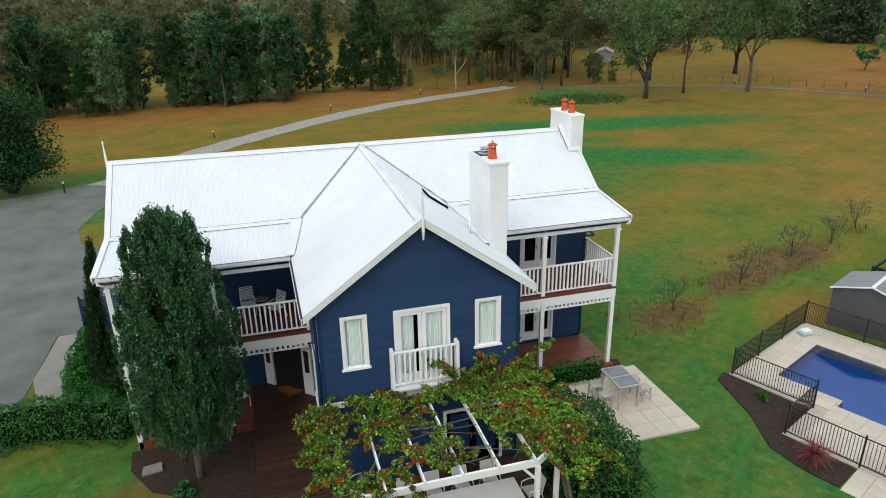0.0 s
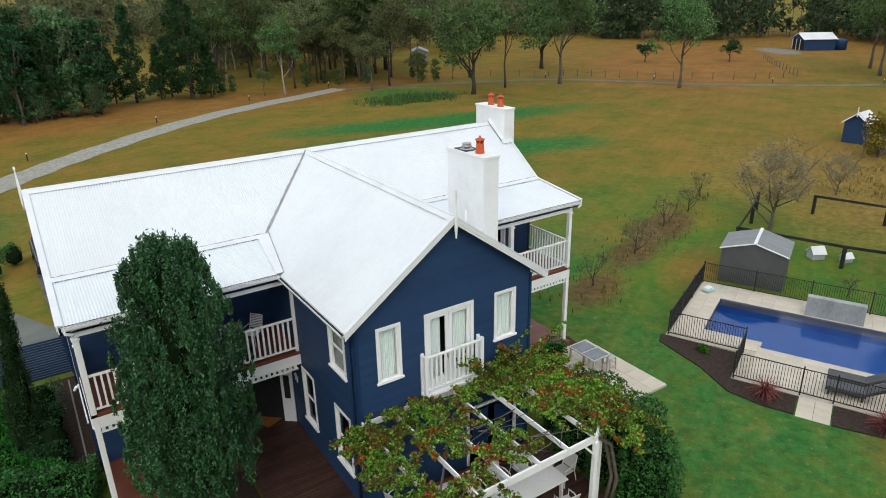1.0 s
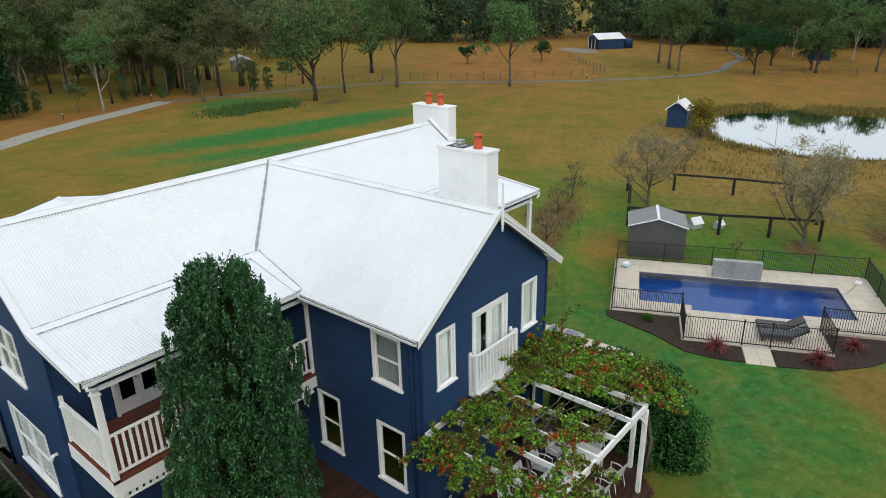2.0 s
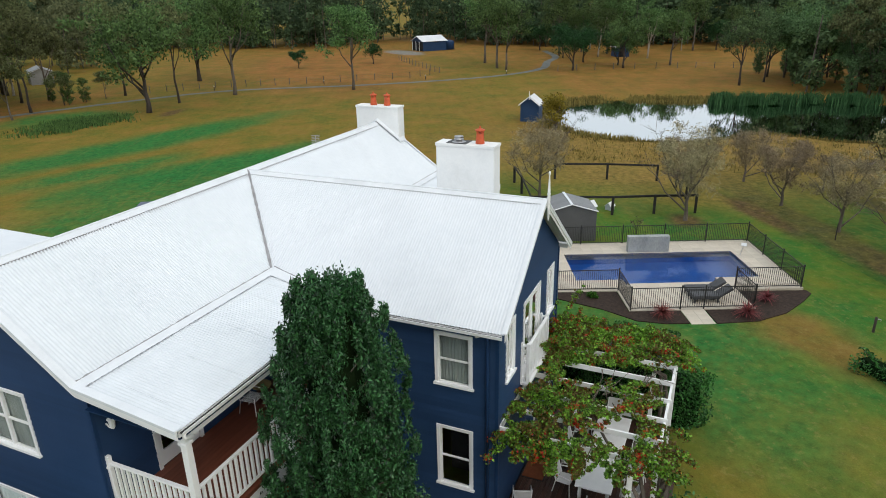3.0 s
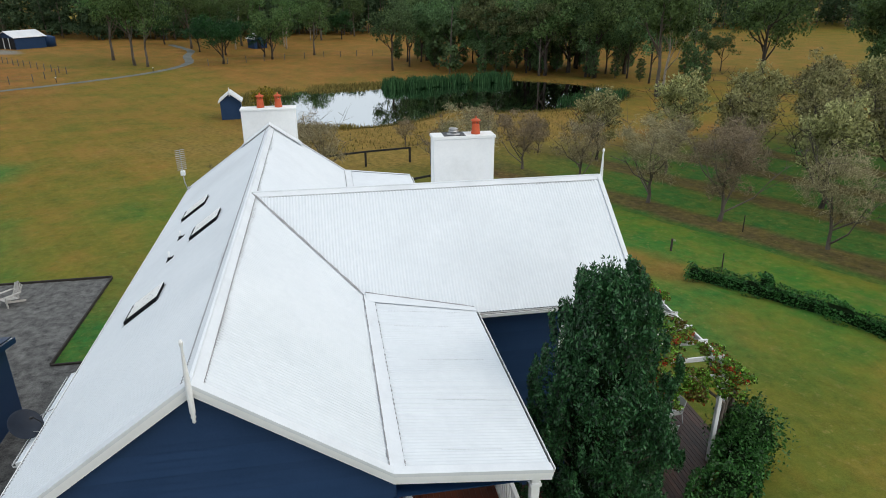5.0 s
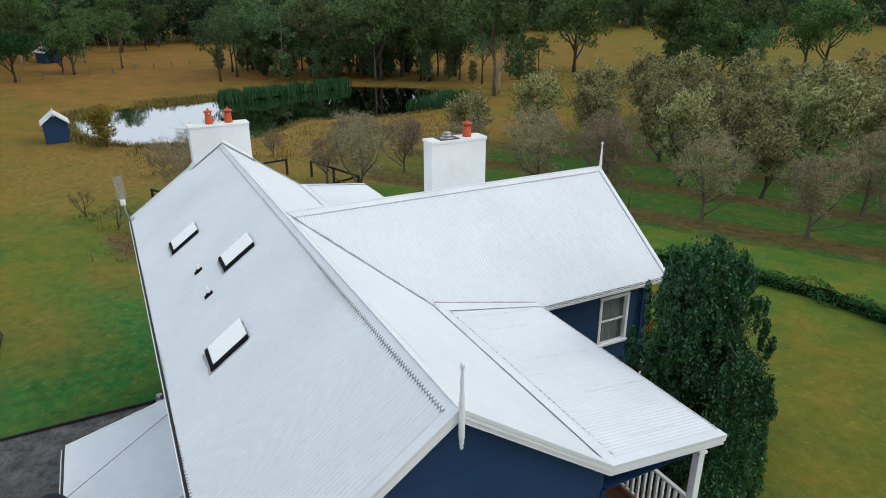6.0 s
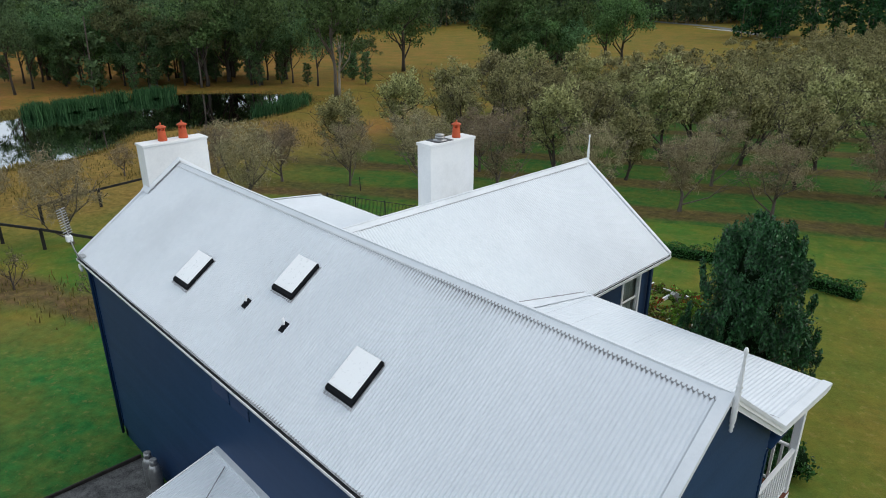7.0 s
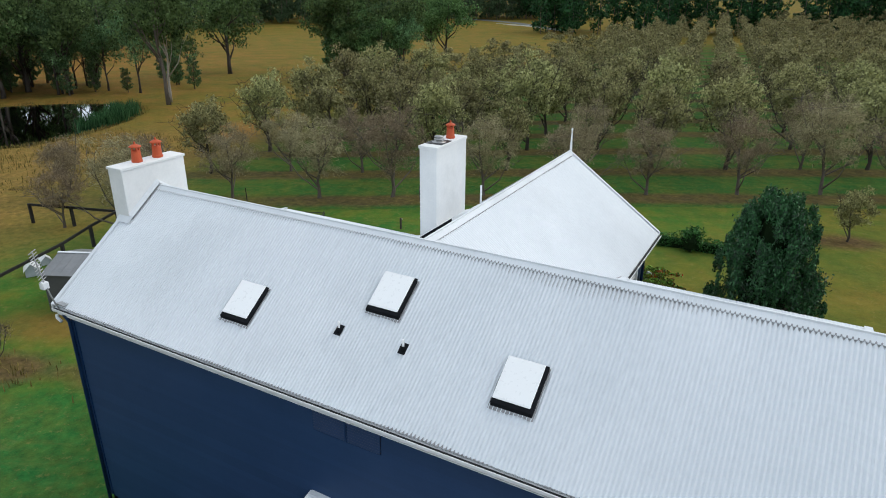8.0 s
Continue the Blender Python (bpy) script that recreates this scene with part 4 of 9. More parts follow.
french_door((WX1, Y0), (1, 0), (0, -1), *DE_OPEN[1], False, 0, "white glazed double doors onto the lower veranda")
# unseen near-black slab painted as shade, so that the glass shows a dark room
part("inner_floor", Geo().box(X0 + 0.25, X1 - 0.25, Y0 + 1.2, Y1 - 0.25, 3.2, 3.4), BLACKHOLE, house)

# sloping entry wall between main block and wing, with sidelights and an open doorway
EA, EB = Vector((-0.75, Y0, 0)), Vector((WX0, 22.35, 0))
ed = (EB - EA)
eL = ed.length
ed /= eL
eo = Vector((ed.y, -ed.x, 0))
if eo.y > 0:
    eo = -eo


def entry_bar(s0, s1, d0, d1, z0, z1):
    q = [EA + ed * s + eo * d + Vector((0, 0, z)) for z in (z0, z1) for s, d in ((s0, d0), (s1, d0), (s1, d1), (s0, d1))]
    return Geo().add(q, [(0, 3, 2, 1), (4, 5, 6, 7), (0, 1, 5, 4), (1, 2, 6, 5), (2, 3, 7, 6), (3, 0, 4, 7)])


entry = part("entry_door", entry_bar(0.0, eL, -0.1, 0.0, 2.28, 3.1), NAVY_TRIM, house, "white panelled entry with glazed sidelights, door open and dark inside")
for s0, s1 in ((0.0, 0.42), (eL - 0.5, eL - 0.06)):
    part("sidelight", entry_bar(s0, s1, -0.06, 0.03, FLOOR1, 2.28), WHITE, entry)
    part("pane", entry_bar(s0 + 0.11, s1 - 0.11, 0.031, 0.036, 1.1, 2.05), BLACKHOLE, entry)
part("lintel", entry_bar(0.42, eL - 0.5, -0.06, 0.03, 2.16, 2.28), WHITE, entry)
# flat near-black plane paints the shade inside the open door
part("dark_hall", entry_bar(0.42, eL - 0.5, -0.12, -0.1, FLOOR1, 2.2), BLACKHOLE, entry)
solo("doormat", Geo().add([(0.02, 22.6, FLOOR1 + 0.03), (0.8, 22.95, FLOOR1 + 0.03), (0.45, 23.45, FLOOR1 + 0.03), (-0.42, 23.35, FLOOR1 + 0.03)], [(0, 1, 2, 3)]).add(
    [(0.02, 22.6, FLOOR1 + 0.005), (0.8, 22.95, FLOOR1 + 0.005), (0.45, 23.45, FLOOR1 + 0.005), (-0.42, 23.35, FLOOR1 + 0.005)], [(3, 2, 1, 0)]).add(
    [(0.02, 22.6, FLOOR1 + 0.005), (0.8, 22.95, FLOOR1 + 0.005), (0.8, 22.95, FLOOR1 + 0.03), (0.02, 22.6, FLOOR1 + 0.03)], [(0, 1, 2, 3)]), MAT_COIR, "orange coir doormat before the entry", "doormat")

# chimneys
POT_PROF = [(0.15, 0.0), (0.155, 0.05), (0.14, 0.08), (0.125, 0.3), (0.12, 0.33)]


def pot(x, y, z, parent):
    p = part("chimney_pot", Geo().lathe((x, y, z), POT_PROF, 18), TERRACOTTA, parent, "orange terracotta chimney pot", smooth=True)
    for k in range(5):
        a = k * math.tau / 5 + 0.3
        part("pot_pier", Geo().box(x + 0.1 * math.cos(a) - 0.022, x + 0.1 * math.cos(a) + 0.022, y + 0.1 * math.sin(a) - 0.022, y + 0.1 * math.sin(a) + 0.022, z + 0.32, z + 0.43), TERRACOTTA, p)
    part("pot_cap", Geo().lathe((x, y, z + 0.42), [(0.13, 0.0), (0.17, 0.015), (0.16, 0.04), (0.07, 0.08), (0.03, 0.1), (0.03, 0.13), (0.012, 0.17)], 18), TERRACOTTA, p, smooth=True)


ch_s = part("chimney", Geo().box(6.95, 7.58, 19.13, 21.2, 5.2, 9.5).box(6.92, 7.61, 19.1, 21.23, 9.5, 9.6), RENDER, house, "white rendered chimney", bevel=0.012)
pot(7.25, 19.72, 9.6, ch_s)
part("flue_cowl", Geo().lathe((7.26, 20.48, 9.6), [(0.26, 0.0), (0.26, 0.012), (0.11, 0.03), (0.11, 0.08), (0.17, 0.09), (0.17, 0.12), (0.14, 0.13), (0.14, 0.17), (0.16, 0.18), (0.16, 0.2), (0.02, 0.23)], 18), STEEL, ch_s, "steel flue cowl on a black tray", smooth=True)
part("flue_tray", Geo().box(6.97, 7.56, 20.12, 20.84, 9.6, 9.615), DARK, ch_s)
part("chimney_flashing", strip([(6.95, 19.05, z_wing(6.95, 0) + 0.12), (6.95, 21.28, z_wing(6.95, 0) + 0.12)], [(6.74, 19.0, z_wing(6.74, 0) + 0.03), (6.74, 21.3, z_wing(6.74, 0) + 0.03)]), FLASH, ch_s)
ch_e = part("chimney", Geo().box(13.12, 13.7, 25.83, 27.97, -0.4, 9.55).box(13.09, 13.73, 25.8, 28.0, 9.55, 9.63), RENDER, house, "white rendered chimney on the east gable", bevel=0.012)
pot(13.42, 26.5, 9.63, ch_e)
pot(13.42, 27.2, 9.63, ch_e)
for s_, f_ in ((-1, z_south), (1, z_north)):
    y = 25.83 if s_ < 0 else 27.97
    part("chimney_flashing", strip([(13.0, RY, RZ + 0.09), (13.0, y, f_(0, y) + 0.09), ], [(13.125, RY, RZ + 0.2), (13.125, y, f_(0, y) + 0.2)]), FLASH, ch_e)
    part("chimney_flashing", strip([(12.98, y - s_ * 0.02, f_(0, y) + 0.14), (13.56, y - s_ * 0.02, f_(0, y) + 0.14)], [(12.98, y + s_ * 0.14, f_(0, y + s_ * 0.14) + 0.07), (13.56, y + s_ * 0.14, f_(0, y + s_ * 0.14) + 0.07)]), FLASH, ch_e)
    g = strip([(12.98, RY, RZ + 0.05), (12.98, y, f_(0, y) + 0.05)], [(13.01, RY, RZ + 0.055), (13.01, y, f_(0, y) + 0.055)])
    part("sealant_line", g, GRIME, ch_e)

# finials
FIN = [(0.012, 0.0), (0.03, 0.03), (0.022, 0.07), (0.04, 0.11), (0.03, 0.15), (0.042, 0.19), (0.045, 0.22), (0.045, 0.7), (0.035, 0.74), (0.05, 0.78), (0.035, 0.82), (0.04, 0.86), (0.035, 0.92), (0.018, 1.3), (0.028, 1.33), (0.036, 1.37), (0.024, 1.41), (0.005, 1.43)]
for x, y in ((W_END - 0.09, RY), (RX, S_EAVE - 0.09)):
    part("finial", Geo().lathe((x, y, RZ - 0.62), FIN, 12), WHITE, house, "white turned timber finial", smooth=True)

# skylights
# sky reflection of the panes put into a near-white colour
SKYPANE = surface("sky_white_pane", (0.965, 0.97, 0.975), (0.98, 0.982, 0.985), 2, 12, 0.3, bump=0.0, spec=0.9)

def skylight(x0, x1, y0, y1):
    k = part("skylight", Geo().add([(x, y, z_north(x, y) + h) for h in (0.0, 0.115) for x, y in ((x0 - 0.012, y0 - 0.012), (x1 + 0.012, y0 - 0.012), (x1 + 0.012, y1 + 0.03), (x0 - 0.012, y1 + 0.03))],
                                   [(0, 3, 2, 1), (4, 5, 6, 7), (0, 1, 5, 4), (1, 2, 6, 5), (2, 3, 7, 6), (3, 0, 4, 7)]), FRAME_BLACK, house, "black-framed roof skylight, its pane painted sky-white")
    e = 0.035
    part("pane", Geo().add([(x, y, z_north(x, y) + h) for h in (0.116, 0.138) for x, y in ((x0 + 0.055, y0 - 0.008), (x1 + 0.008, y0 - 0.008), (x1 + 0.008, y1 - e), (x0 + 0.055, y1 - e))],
                           [(0, 3, 2, 1), (4, 5, 6, 7), (0, 1, 5, 4), (1, 2, 6, 5), (2, 3, 7, 6), (3, 0, 4, 7)]), SKYPANE, k, "skylight pane painted near-white for the reflected sky", bevel=0.008)
    rnd = random.Random(int(x0 * 10))
    rim = [(x0 - 0.045, y0 - 0.05), (x1 + 0.045, y0 - 0.05), (x1 + 0.045, y1 + 0.075), (x0 - 0.045, y1 + 0.075)]
    outer = []
    for (xa, ya), (xb, yb) in zip(rim, rim[1:] + rim[:1]):
        for i in range(12):
            outer.append((xa + (xb - xa) * i / 12 + rnd.uniform(-0.012, 0.012), ya + (yb - ya) * i / 12 + rnd.uniform(-0.012, 0.02)))
    part("skylight_flashing", Geo().add([(x, y, z_north(x, y) + 0.034) for x, y in outer], [tuple(range(len(outer)))]), GRIME, k, "weathered grey soaker flashing")


for x0, y0 in ((7.25, 28.73), (3.68, 27.8), (0.2, 28.74)):
    skylight(x0, x0 + 0.82, y0, y0 + 0.76)
for x, y in ((4.9, 29.08), (3.25, 29.07)):
    zz = z_north(x, y)
    q = [(x + dx, y + dy, z_north(x, y + dy) + h) for h in (0.036, 0.05) for dx, dy in ((-0.085, -0.1), (0.085, -0.1), (0.085, 0.1), (-0.085, 0.1))]
    v = part("vent_boot", Geo().add(q, [(0, 3, 2, 1), (4, 5, 6, 7), (0, 1, 5, 4), (1, 2, 6, 5), (2, 3, 7, 6), (3, 0, 4, 7)]), FRAME_BLACK, house, "black rubber boot round a white vent pipe")
    part("boot_collar", Geo().lathe((x, y, zz - 0.02), [(0.07, 0.0), (0.065, 0.08), (0.04, 0.12), (0.035, 0.125)], 12), FRAME_BLACK, v, smooth=True)
    part("vent_pipe", Geo().tube([(x, y, zz), (x, y, zz + 0.26)], [0.028, 0.028], 10), WHITE, v, "thin white vent pipe", smooth=True)

# skylight on the wing's east slope
sx0, sx1, sy0, sy1 = 5.75, 6.5, 22.35, 23.3
BOXF = [(0, 3, 2, 1), (4, 5, 6, 7), (0, 1, 5, 4), (1, 2, 6, 5), (2, 3, 7, 6), (3, 0, 4, 7)]
sk = part("skylight", Geo().add([(x, y, z_wing(x, y) + h) for h in (0.02, 0.12) for x, y in ((sx0, sy0), (sx1, sy0), (sx1, sy1), (sx0, sy1))], BOXF), FRAME_BLACK, house, "dark-framed roof skylight on the wing")
# this pane's sky reflection is painted too
part("pane", Geo().add([(x, y, z_wing(x, y) + h) for h in (0.121, 0.14) for x, y in ((sx0 + 0.05, sy0 + 0.05), (sx1 - 0.05, sy0 + 0.05), (sx1 - 0.05, sy1 - 0.05), (sx0 + 0.05, sy1 - 0.05))], BOXF), SKYPANE, sk, "skylight pane painted near-white for the reflected sky", bevel=0.008)

# ---- verandas, porch, balcony ----
def post(x, y, z0, z1, w=0.16):
    p = part("veranda_post", Geo().box(x - w / 2, x + w / 2, y - w / 2, y + w / 2, z0, z1), WHITE, house, "white timber veranda post", bevel=0.008)
    part("post_capital", Geo().box(x - w / 2 - 0.03, x + w / 2 + 0.03, y - w / 2 - 0.03, y + w / 2 + 0.03, z1 - 0.32, z1 - 0.26), WHITE, p, bevel=0.008)


def railing(a, b, floor, parent_label="white timber balustrade", height=1.2, gap=0.168, w=0.058):
    """A balustrade between plan points a and b above a floor."""
    a, b = Vector((*a, 0)), Vector((*b, 0))
    d = b - a
    L = d.length
    d /= L
    r = part("balustrade", Geo().beam(a + Vector((0, 0, floor + height)), b + Vector((0, 0, floor + height)), 0.09, 0.055), WHITE, house, parent_label, bevel=0.006)
    part("bottom_rail", Geo().beam(a + Vector((0, 0, floor + 0.13)), b + Vector((0, 0, floor + 0.13)), 0.06, 0.05), WHITE, r)
    n = max(2, int(round(L / gap)))
    me = Geo().box(-w / 2, w / 2, -w / 2, w / 2, 0, height - 0.18).mesh("baluster", WHITE)
    ang = math.atan2(d.y, d.x)
    for i in range(1, n):
        p = a + d * (L * i / n)
        ob = new("baluster", me)
        ob.parent = r
        ob.matrix_basis = pose(p.x, p.y, floor + 0.155, 0, 0, math.degrees(ang))
    return r


def frieze(a, b, z, drop=0.16, parent=None):
    """Fretwork of small blocks under the upper floor."""
    a, b = Vector((*a, 0)), Vector((*b, 0))
    d = b - a
    L = d.length
    d /= L
    f = part("frieze_rail", Geo().beam(a + Vector((0, 0, z - drop)), b + Vector((0, 0, z - drop)), 0.05, 0.05), WHITE, house, "white slatted fretwork frieze")
    n = int(L / 0.17)
    me = Geo().box(-0.05, 0.05, -0.02, 0.02, -drop + 0.02, 0).mesh("fret_block", WHITE)
    for i in range(n):
        p = a + d * (L * (i + 0.5) / n)
        ob = new("fret_block", me)
        ob.parent = f
        ob.matrix_basis = pose(p.x, p.y, z, 0, 0, math.degrees(math.atan2(d.y, d.x)))
    return f


VY = 21.38     # line of the posts
for x in (-5.18, -2.04, 10.0, 13.08):
    lo = FLOOR1 if x < 5 else 0.05
    post(x, VY, lo - 0.3, 6.24)
# half posts against the walls
for x, y in ((0.95, VY), (7.2, VY), (-5.2, Y0 - 0.08)):
    post(x, y, FLOOR2, 6.2 if y < 23 else FLOOR2 + 1.38, 0.1)


def upper_floor(x0, x1):
    slab = part("upper_veranda_floor", Geo().box(x0 + 0.06, x1 - 0.06, VY + 0.05, Y0 - 0.01, FLOOR2 - 0.38, FLOOR2 - 0.03), BLACKHOLE, house, "red-brown boarded upper veranda floor")
    y = VY - 0.06
    me = Geo().box(x0, x1, 0, 0.132, -0.028, 0).mesh("floor_board", STAIN)
    while y < Y0 - 0.05:
        ob = new("floor_board", me)
        ob.parent = slab
        ob.matrix_basis = Matrix.Translation((0, y, FLOOR2))
        y += 0.137
    part("floor_fascia", Geo().box(x0, x1, VY - 0.075, VY - 0.03, FLOOR2 - 0.48, FLOOR2 - 0.032), WHITE, house, bevel=0.006)
    part("floor_edge", Geo().box(x0, x1, VY - 0.08, VY - 0.062, FLOOR2 - 0.1, FLOOR2 - 0.005), STAIN, house, "red-brown floor edge board")


upper_floor(-5.28, WX0)
upper_floor(WX1, 13.18)
part("floor_fascia", Geo().box(-5.3, -5.26, VY, Y0, FLOOR2 - 0.48, FLOOR2 - 0.03), WHITE, house)
part("floor_fascia", Geo().box(13.14, 13.18, VY, Y0, FLOOR2 - 0.48, FLOOR2 - 0.03), WHITE, house)
for xa, xb in ((-5.12, -2.1), (-1.98, 0.9), (7.25, 9.93), (10.07, 13.02)):
    railing((xa, VY), (xb, VY), FLOOR2)
    frieze((xa, VY - 0.02), (xb, VY - 0.02), FLOOR2 - 0.48)
    part("eave_beam", Geo().box(xa - 0.06, xb + 0.06, VY - 0.05, VY + 0.05, 6.02, 6.22), WHITE, house)
railing((-5.2, VY + 0.07), (-5.2, Y0 - 0.12), FLOOR2)
railing((13.08, VY + 0.07), (13.08, Y0 - 0.05), FLOOR2)

# lower east veranda floor
ev = part("lower_veranda_floor", Geo().box(WX1 + 0.03, 13.2, 21.25, Y0 - 0.02, -0.5, -0.0), STAIN, house, "red-brown painted lower veranda floor")
me = Geo().box(WX1 + 0.03, 13.24, 0, 0.132, -0.028, 0).mesh("floor_board", STAIN)
y = 21.2
while y < Y0 - 0.1:
    ob = new("floor_board", me)
    ob.parent = ev
    ob.matrix_basis = Matrix.Translation((0, y, 0.03))
    y += 0.137
part("veranda_edge", Geo().box(WX1 + 0.03, 13.26, 21.14, 21.2, -0.4, 0.03), STAIN, house)

# shallow balcony before the gable's doors
by = 16.66
bal = railing((3.1, by), (5.02, by), 3.58, "white timber Juliet balcony", 1.2, 0.165, 0.06)
for x in (3.06, 5.06):
    part("newel", Geo().box(x - 0.05, x + 0.05, by - 0.05, by + 0.05, 3.56, 4.86), WHITE, bal)
    part("newel", Geo().box(x - 0.05, x + 0.05, 16.82, 16.88, 3.56, 4.86), WHITE, bal)
    part("side_rail", Geo().box(x - 0.04, x + 0.04, by + 0.05, 16.82, 4.75, 4.8), WHITE, bal)
    part("side_rail", Geo().box(x - 0.03, x + 0.03, by + 0.05, 16.82, 3.68, 3.73), WHITE, bal)
part("balcony_floor", Geo().box(3.0, 5.12, by - 0.07, 16.87, 3.48, 3.56), WHITE, bal)

# small north porch roof
porch = part("porch_roof", Geo().box(0.95, 5.0, Y1 + 0.1, 32.9, 2.75, 2.8), WHITE, house, "white corrugated porch roof")
sheet("roof_sheet", (0.95, 5.05), lambda c: (Y1 + 0.03, 33.02), lambda x, y: 3.72 - 0.26 * (y - Y1), porch, 'y')
part("porch_flashing", Geo().box(0.95, 5.05, Y1 + 0.02, Y1 + 0.16, 3.7, 3.78), FLASH, porch)
gutter((0.95, 33.0, 2.96), (5.05, 33.0, 2.96), (0, 1), porch)
for x, o in ((0.95, -1), (5.05, 1)):
    q = [(x + o * t, y, 3.72 - 0.26 * (y - Y1) + h) for t in (0, 0.04) for y, h in ((Y1 + 0.03, -0.25), (33.0, -0.25), (33.0, 0.05), (Y1 + 0.03, 0.05))]
    part("porch_barge", Geo().add(q, [(0, 1, 2, 3), (7, 6, 5, 4), (0, 4, 5, 1), (1, 5, 6, 2), (2, 6, 7, 3), (3, 7, 4, 0)]), WHITE, porch)
for x in (1.15, 4.85):
    part("porch_post", Geo().box(x - 0.06, x + 0.06, 32.75, 32.87, -0.3, 2.8), WHITE, house)
# ledger beam along the wing's front, which carries the pergola
part("ledger", Geo().box(WX0 + 0.1, WX1 - 0.02, WY0 - 0.075, WY0 - 0.03, 3.12, 3.32), WHITE, house, "white ledger beam", bevel=0.006)
# glazed doors under the pergola
french_door((WX0, WY0), (1, 0), (0, -1), 3.6, 5.6, FLOOR1, 2.3, False, 0, "white glazed doors under the pergola")


def coach_lamp(x, y, z, out):
    ox, oy = out
    p = part("wall_lamp", Geo().lathe((x + ox * 0.22, y + oy * 0.22, z), [(0.03, -0.2), (0.055, -0.17), (0.075, 0.02), (0.1, 0.05), (0.02, 0.14), (0.015, 0.2)], 8), WHITE, house, "white lantern wall lamp")
    part("lamp_arm", Geo().tube([(x, y, z - 0.12), (x + ox * 0.12, y + oy * 0.12, z - 0.2), (x + ox * 0.22, y + oy * 0.22, z - 0.18)], [0.02] * 3, 6), WHITE, p)


coach_lamp(-5.02, Y0, 5.75, (0, -1))
coach_lamp(WX0, 22.0, 2.75, (-1, 0))
part("wall_lamp", Geo().tube([(X0, 24.95, 2.62), (X0 - 0.14, 24.95, 2.62), (X0 - 0.2, 24.95, 2.5)], [0.05, 0.05, 0.06], 8), WHITE, house, "white wall spotlight", smooth=True)
star = Geo()
pts = []
for k in range(10):
    r = 0.2 if k % 2 == 0 else 0.09
    a = math.pi / 2 + k * math.pi / 5
    pts.append((r * math.cos(a), r * math.sin(a)))
st = [(WX0 - 0.05, 21.95 + p[0], 2.2 + p[1]) for p in pts] + [(WX0 - 0.02, 21.95 + p[0], 2.2 + p[1]) for p in pts]
star.add(st, [tuple(range(10)), tuple(range(19, 9, -1))] + [(i, 10 + i, 10 + (i + 1) % 10, (i + 1) % 10) for i in range(10)])
solo("star_ornament", star, WHITE, "white metal star hung on the wall", "ornament")

# ---- plants: builders ----
BARK = surface("grey_brown_bark", (0.075, 0.06, 0.048), (0.17, 0.145, 0.12), 3, 25, 0.9, bump=0.5, stretch=(1, 1, 0.3))
BARK_DARK = surface("dark_bark", (0.03, 0.025, 0.02), (0.08, 0.065, 0.055), 3, 25, 0.9, bump=0.5, stretch=(1, 1, 0.3))
BARK_PALE = surface("pale_gum_bark", (0.25, 0.21, 0.17), (0.42, 0.38, 0.33), 2, 20, 0.8, bump=0.3, stretch=(1, 1, 0.3))
LEAF_PEAR = foliage("dark_glossy_pear_leaves", (0.003, 0.016, 0.007), (0.048, 0.16, 0.046), rough=0.4, objects=0.0, spec=0.38, thin=0.1)
LEAF_GUM = foliage("olive_gum_leaves", (0.032, 0.075, 0.024), (0.15, 0.245, 0.085), rough=0.6, objects=0.3, thin=0.35)
LEAF_SHEOAK = foliage("dark_olive_sheoak_leaves", (0.03, 0.075, 0.032), (0.16, 0.27, 0.115), rough=0.6, objects=0.3)
LEAF_WOOD = foliage("brown_olive_canopy", (0.075, 0.095, 0.042), (0.2, 0.23, 0.1), rough=0.7, objects=0.3, thin=0.38)
LEAF_FAR = foliage("far_grey_green_canopy", (0.04, 0.078, 0.042), (0.1, 0.165, 0.082), rough=0.7, objects=0.0, thin=0.35)
LEAF_HILL = foliage("far_hillside_canopy", (0.1, 0.125, 0.06), (0.2, 0.225, 0.115), rough=0.75, objects=0.0, thin=0.42)
LEAF_DARK = foliage("deep_green_needles", (0.006, 0.028, 0.012), (0.038, 0.112, 0.034), rough=0.6, thin=0.18)
LEAF_OLIVE = foliage("grey_olive_leaves", (0.12, 0.125, 0.05), (0.47, 0.455, 0.215), rough=0.65, objects=0.2, thin=0.4)
LEAF_GREY = foliage("thin_grey_brown_twigs", (0.2, 0.165, 0.1), (0.42, 0.355, 0.225), rough=0.85, objects=0.16, thin=0.35)
LEAF_VINE = foliage("grape_vine_leaves", (0.006, 0.04, 0.006), (0.2, 0.5, 0.06), (0.45, 0.05, 0.014), rough=0.45, objects=0.0, spec=0.3)
LEAF_HEDGE = foliage("clipped_hedge_leaves", (0.005, 0.042, 0.01), (0.06, 0.23, 0.05), rough=0.45, spec=0.3, thin=0.2)
LEAF_LIME = foliage("bright_hedge_leaves", (0.014, 0.095, 0.012), (0.062, 0.225, 0.032), rough=0.5)
LEAF_YELLOW = foliage("yellow_green_leaves", (0.12, 0.12, 0.014), (0.36, 0.31, 0.04), rough=0.6)
LEAF_RED = foliage("dark_red_strap_leaves", (0.10, 0.02, 0.024), (0.36, 0.10, 0.10), rough=0.45)
REED = foliage("green_reeds", (0.02, 0.08, 0.035), (0.075, 0.19, 0.08), rough=0.6)
REED_LOW = foliage("low_green_rushes", (0.04, 0.1, 0.03), (0.12, 0.24, 0.07), rough=0.6)
TUSSOCK = foliage("dry_tussocks", (0.128, 0.114, 0.036), (0.279, 0.216, 0.072), rough=0.9)
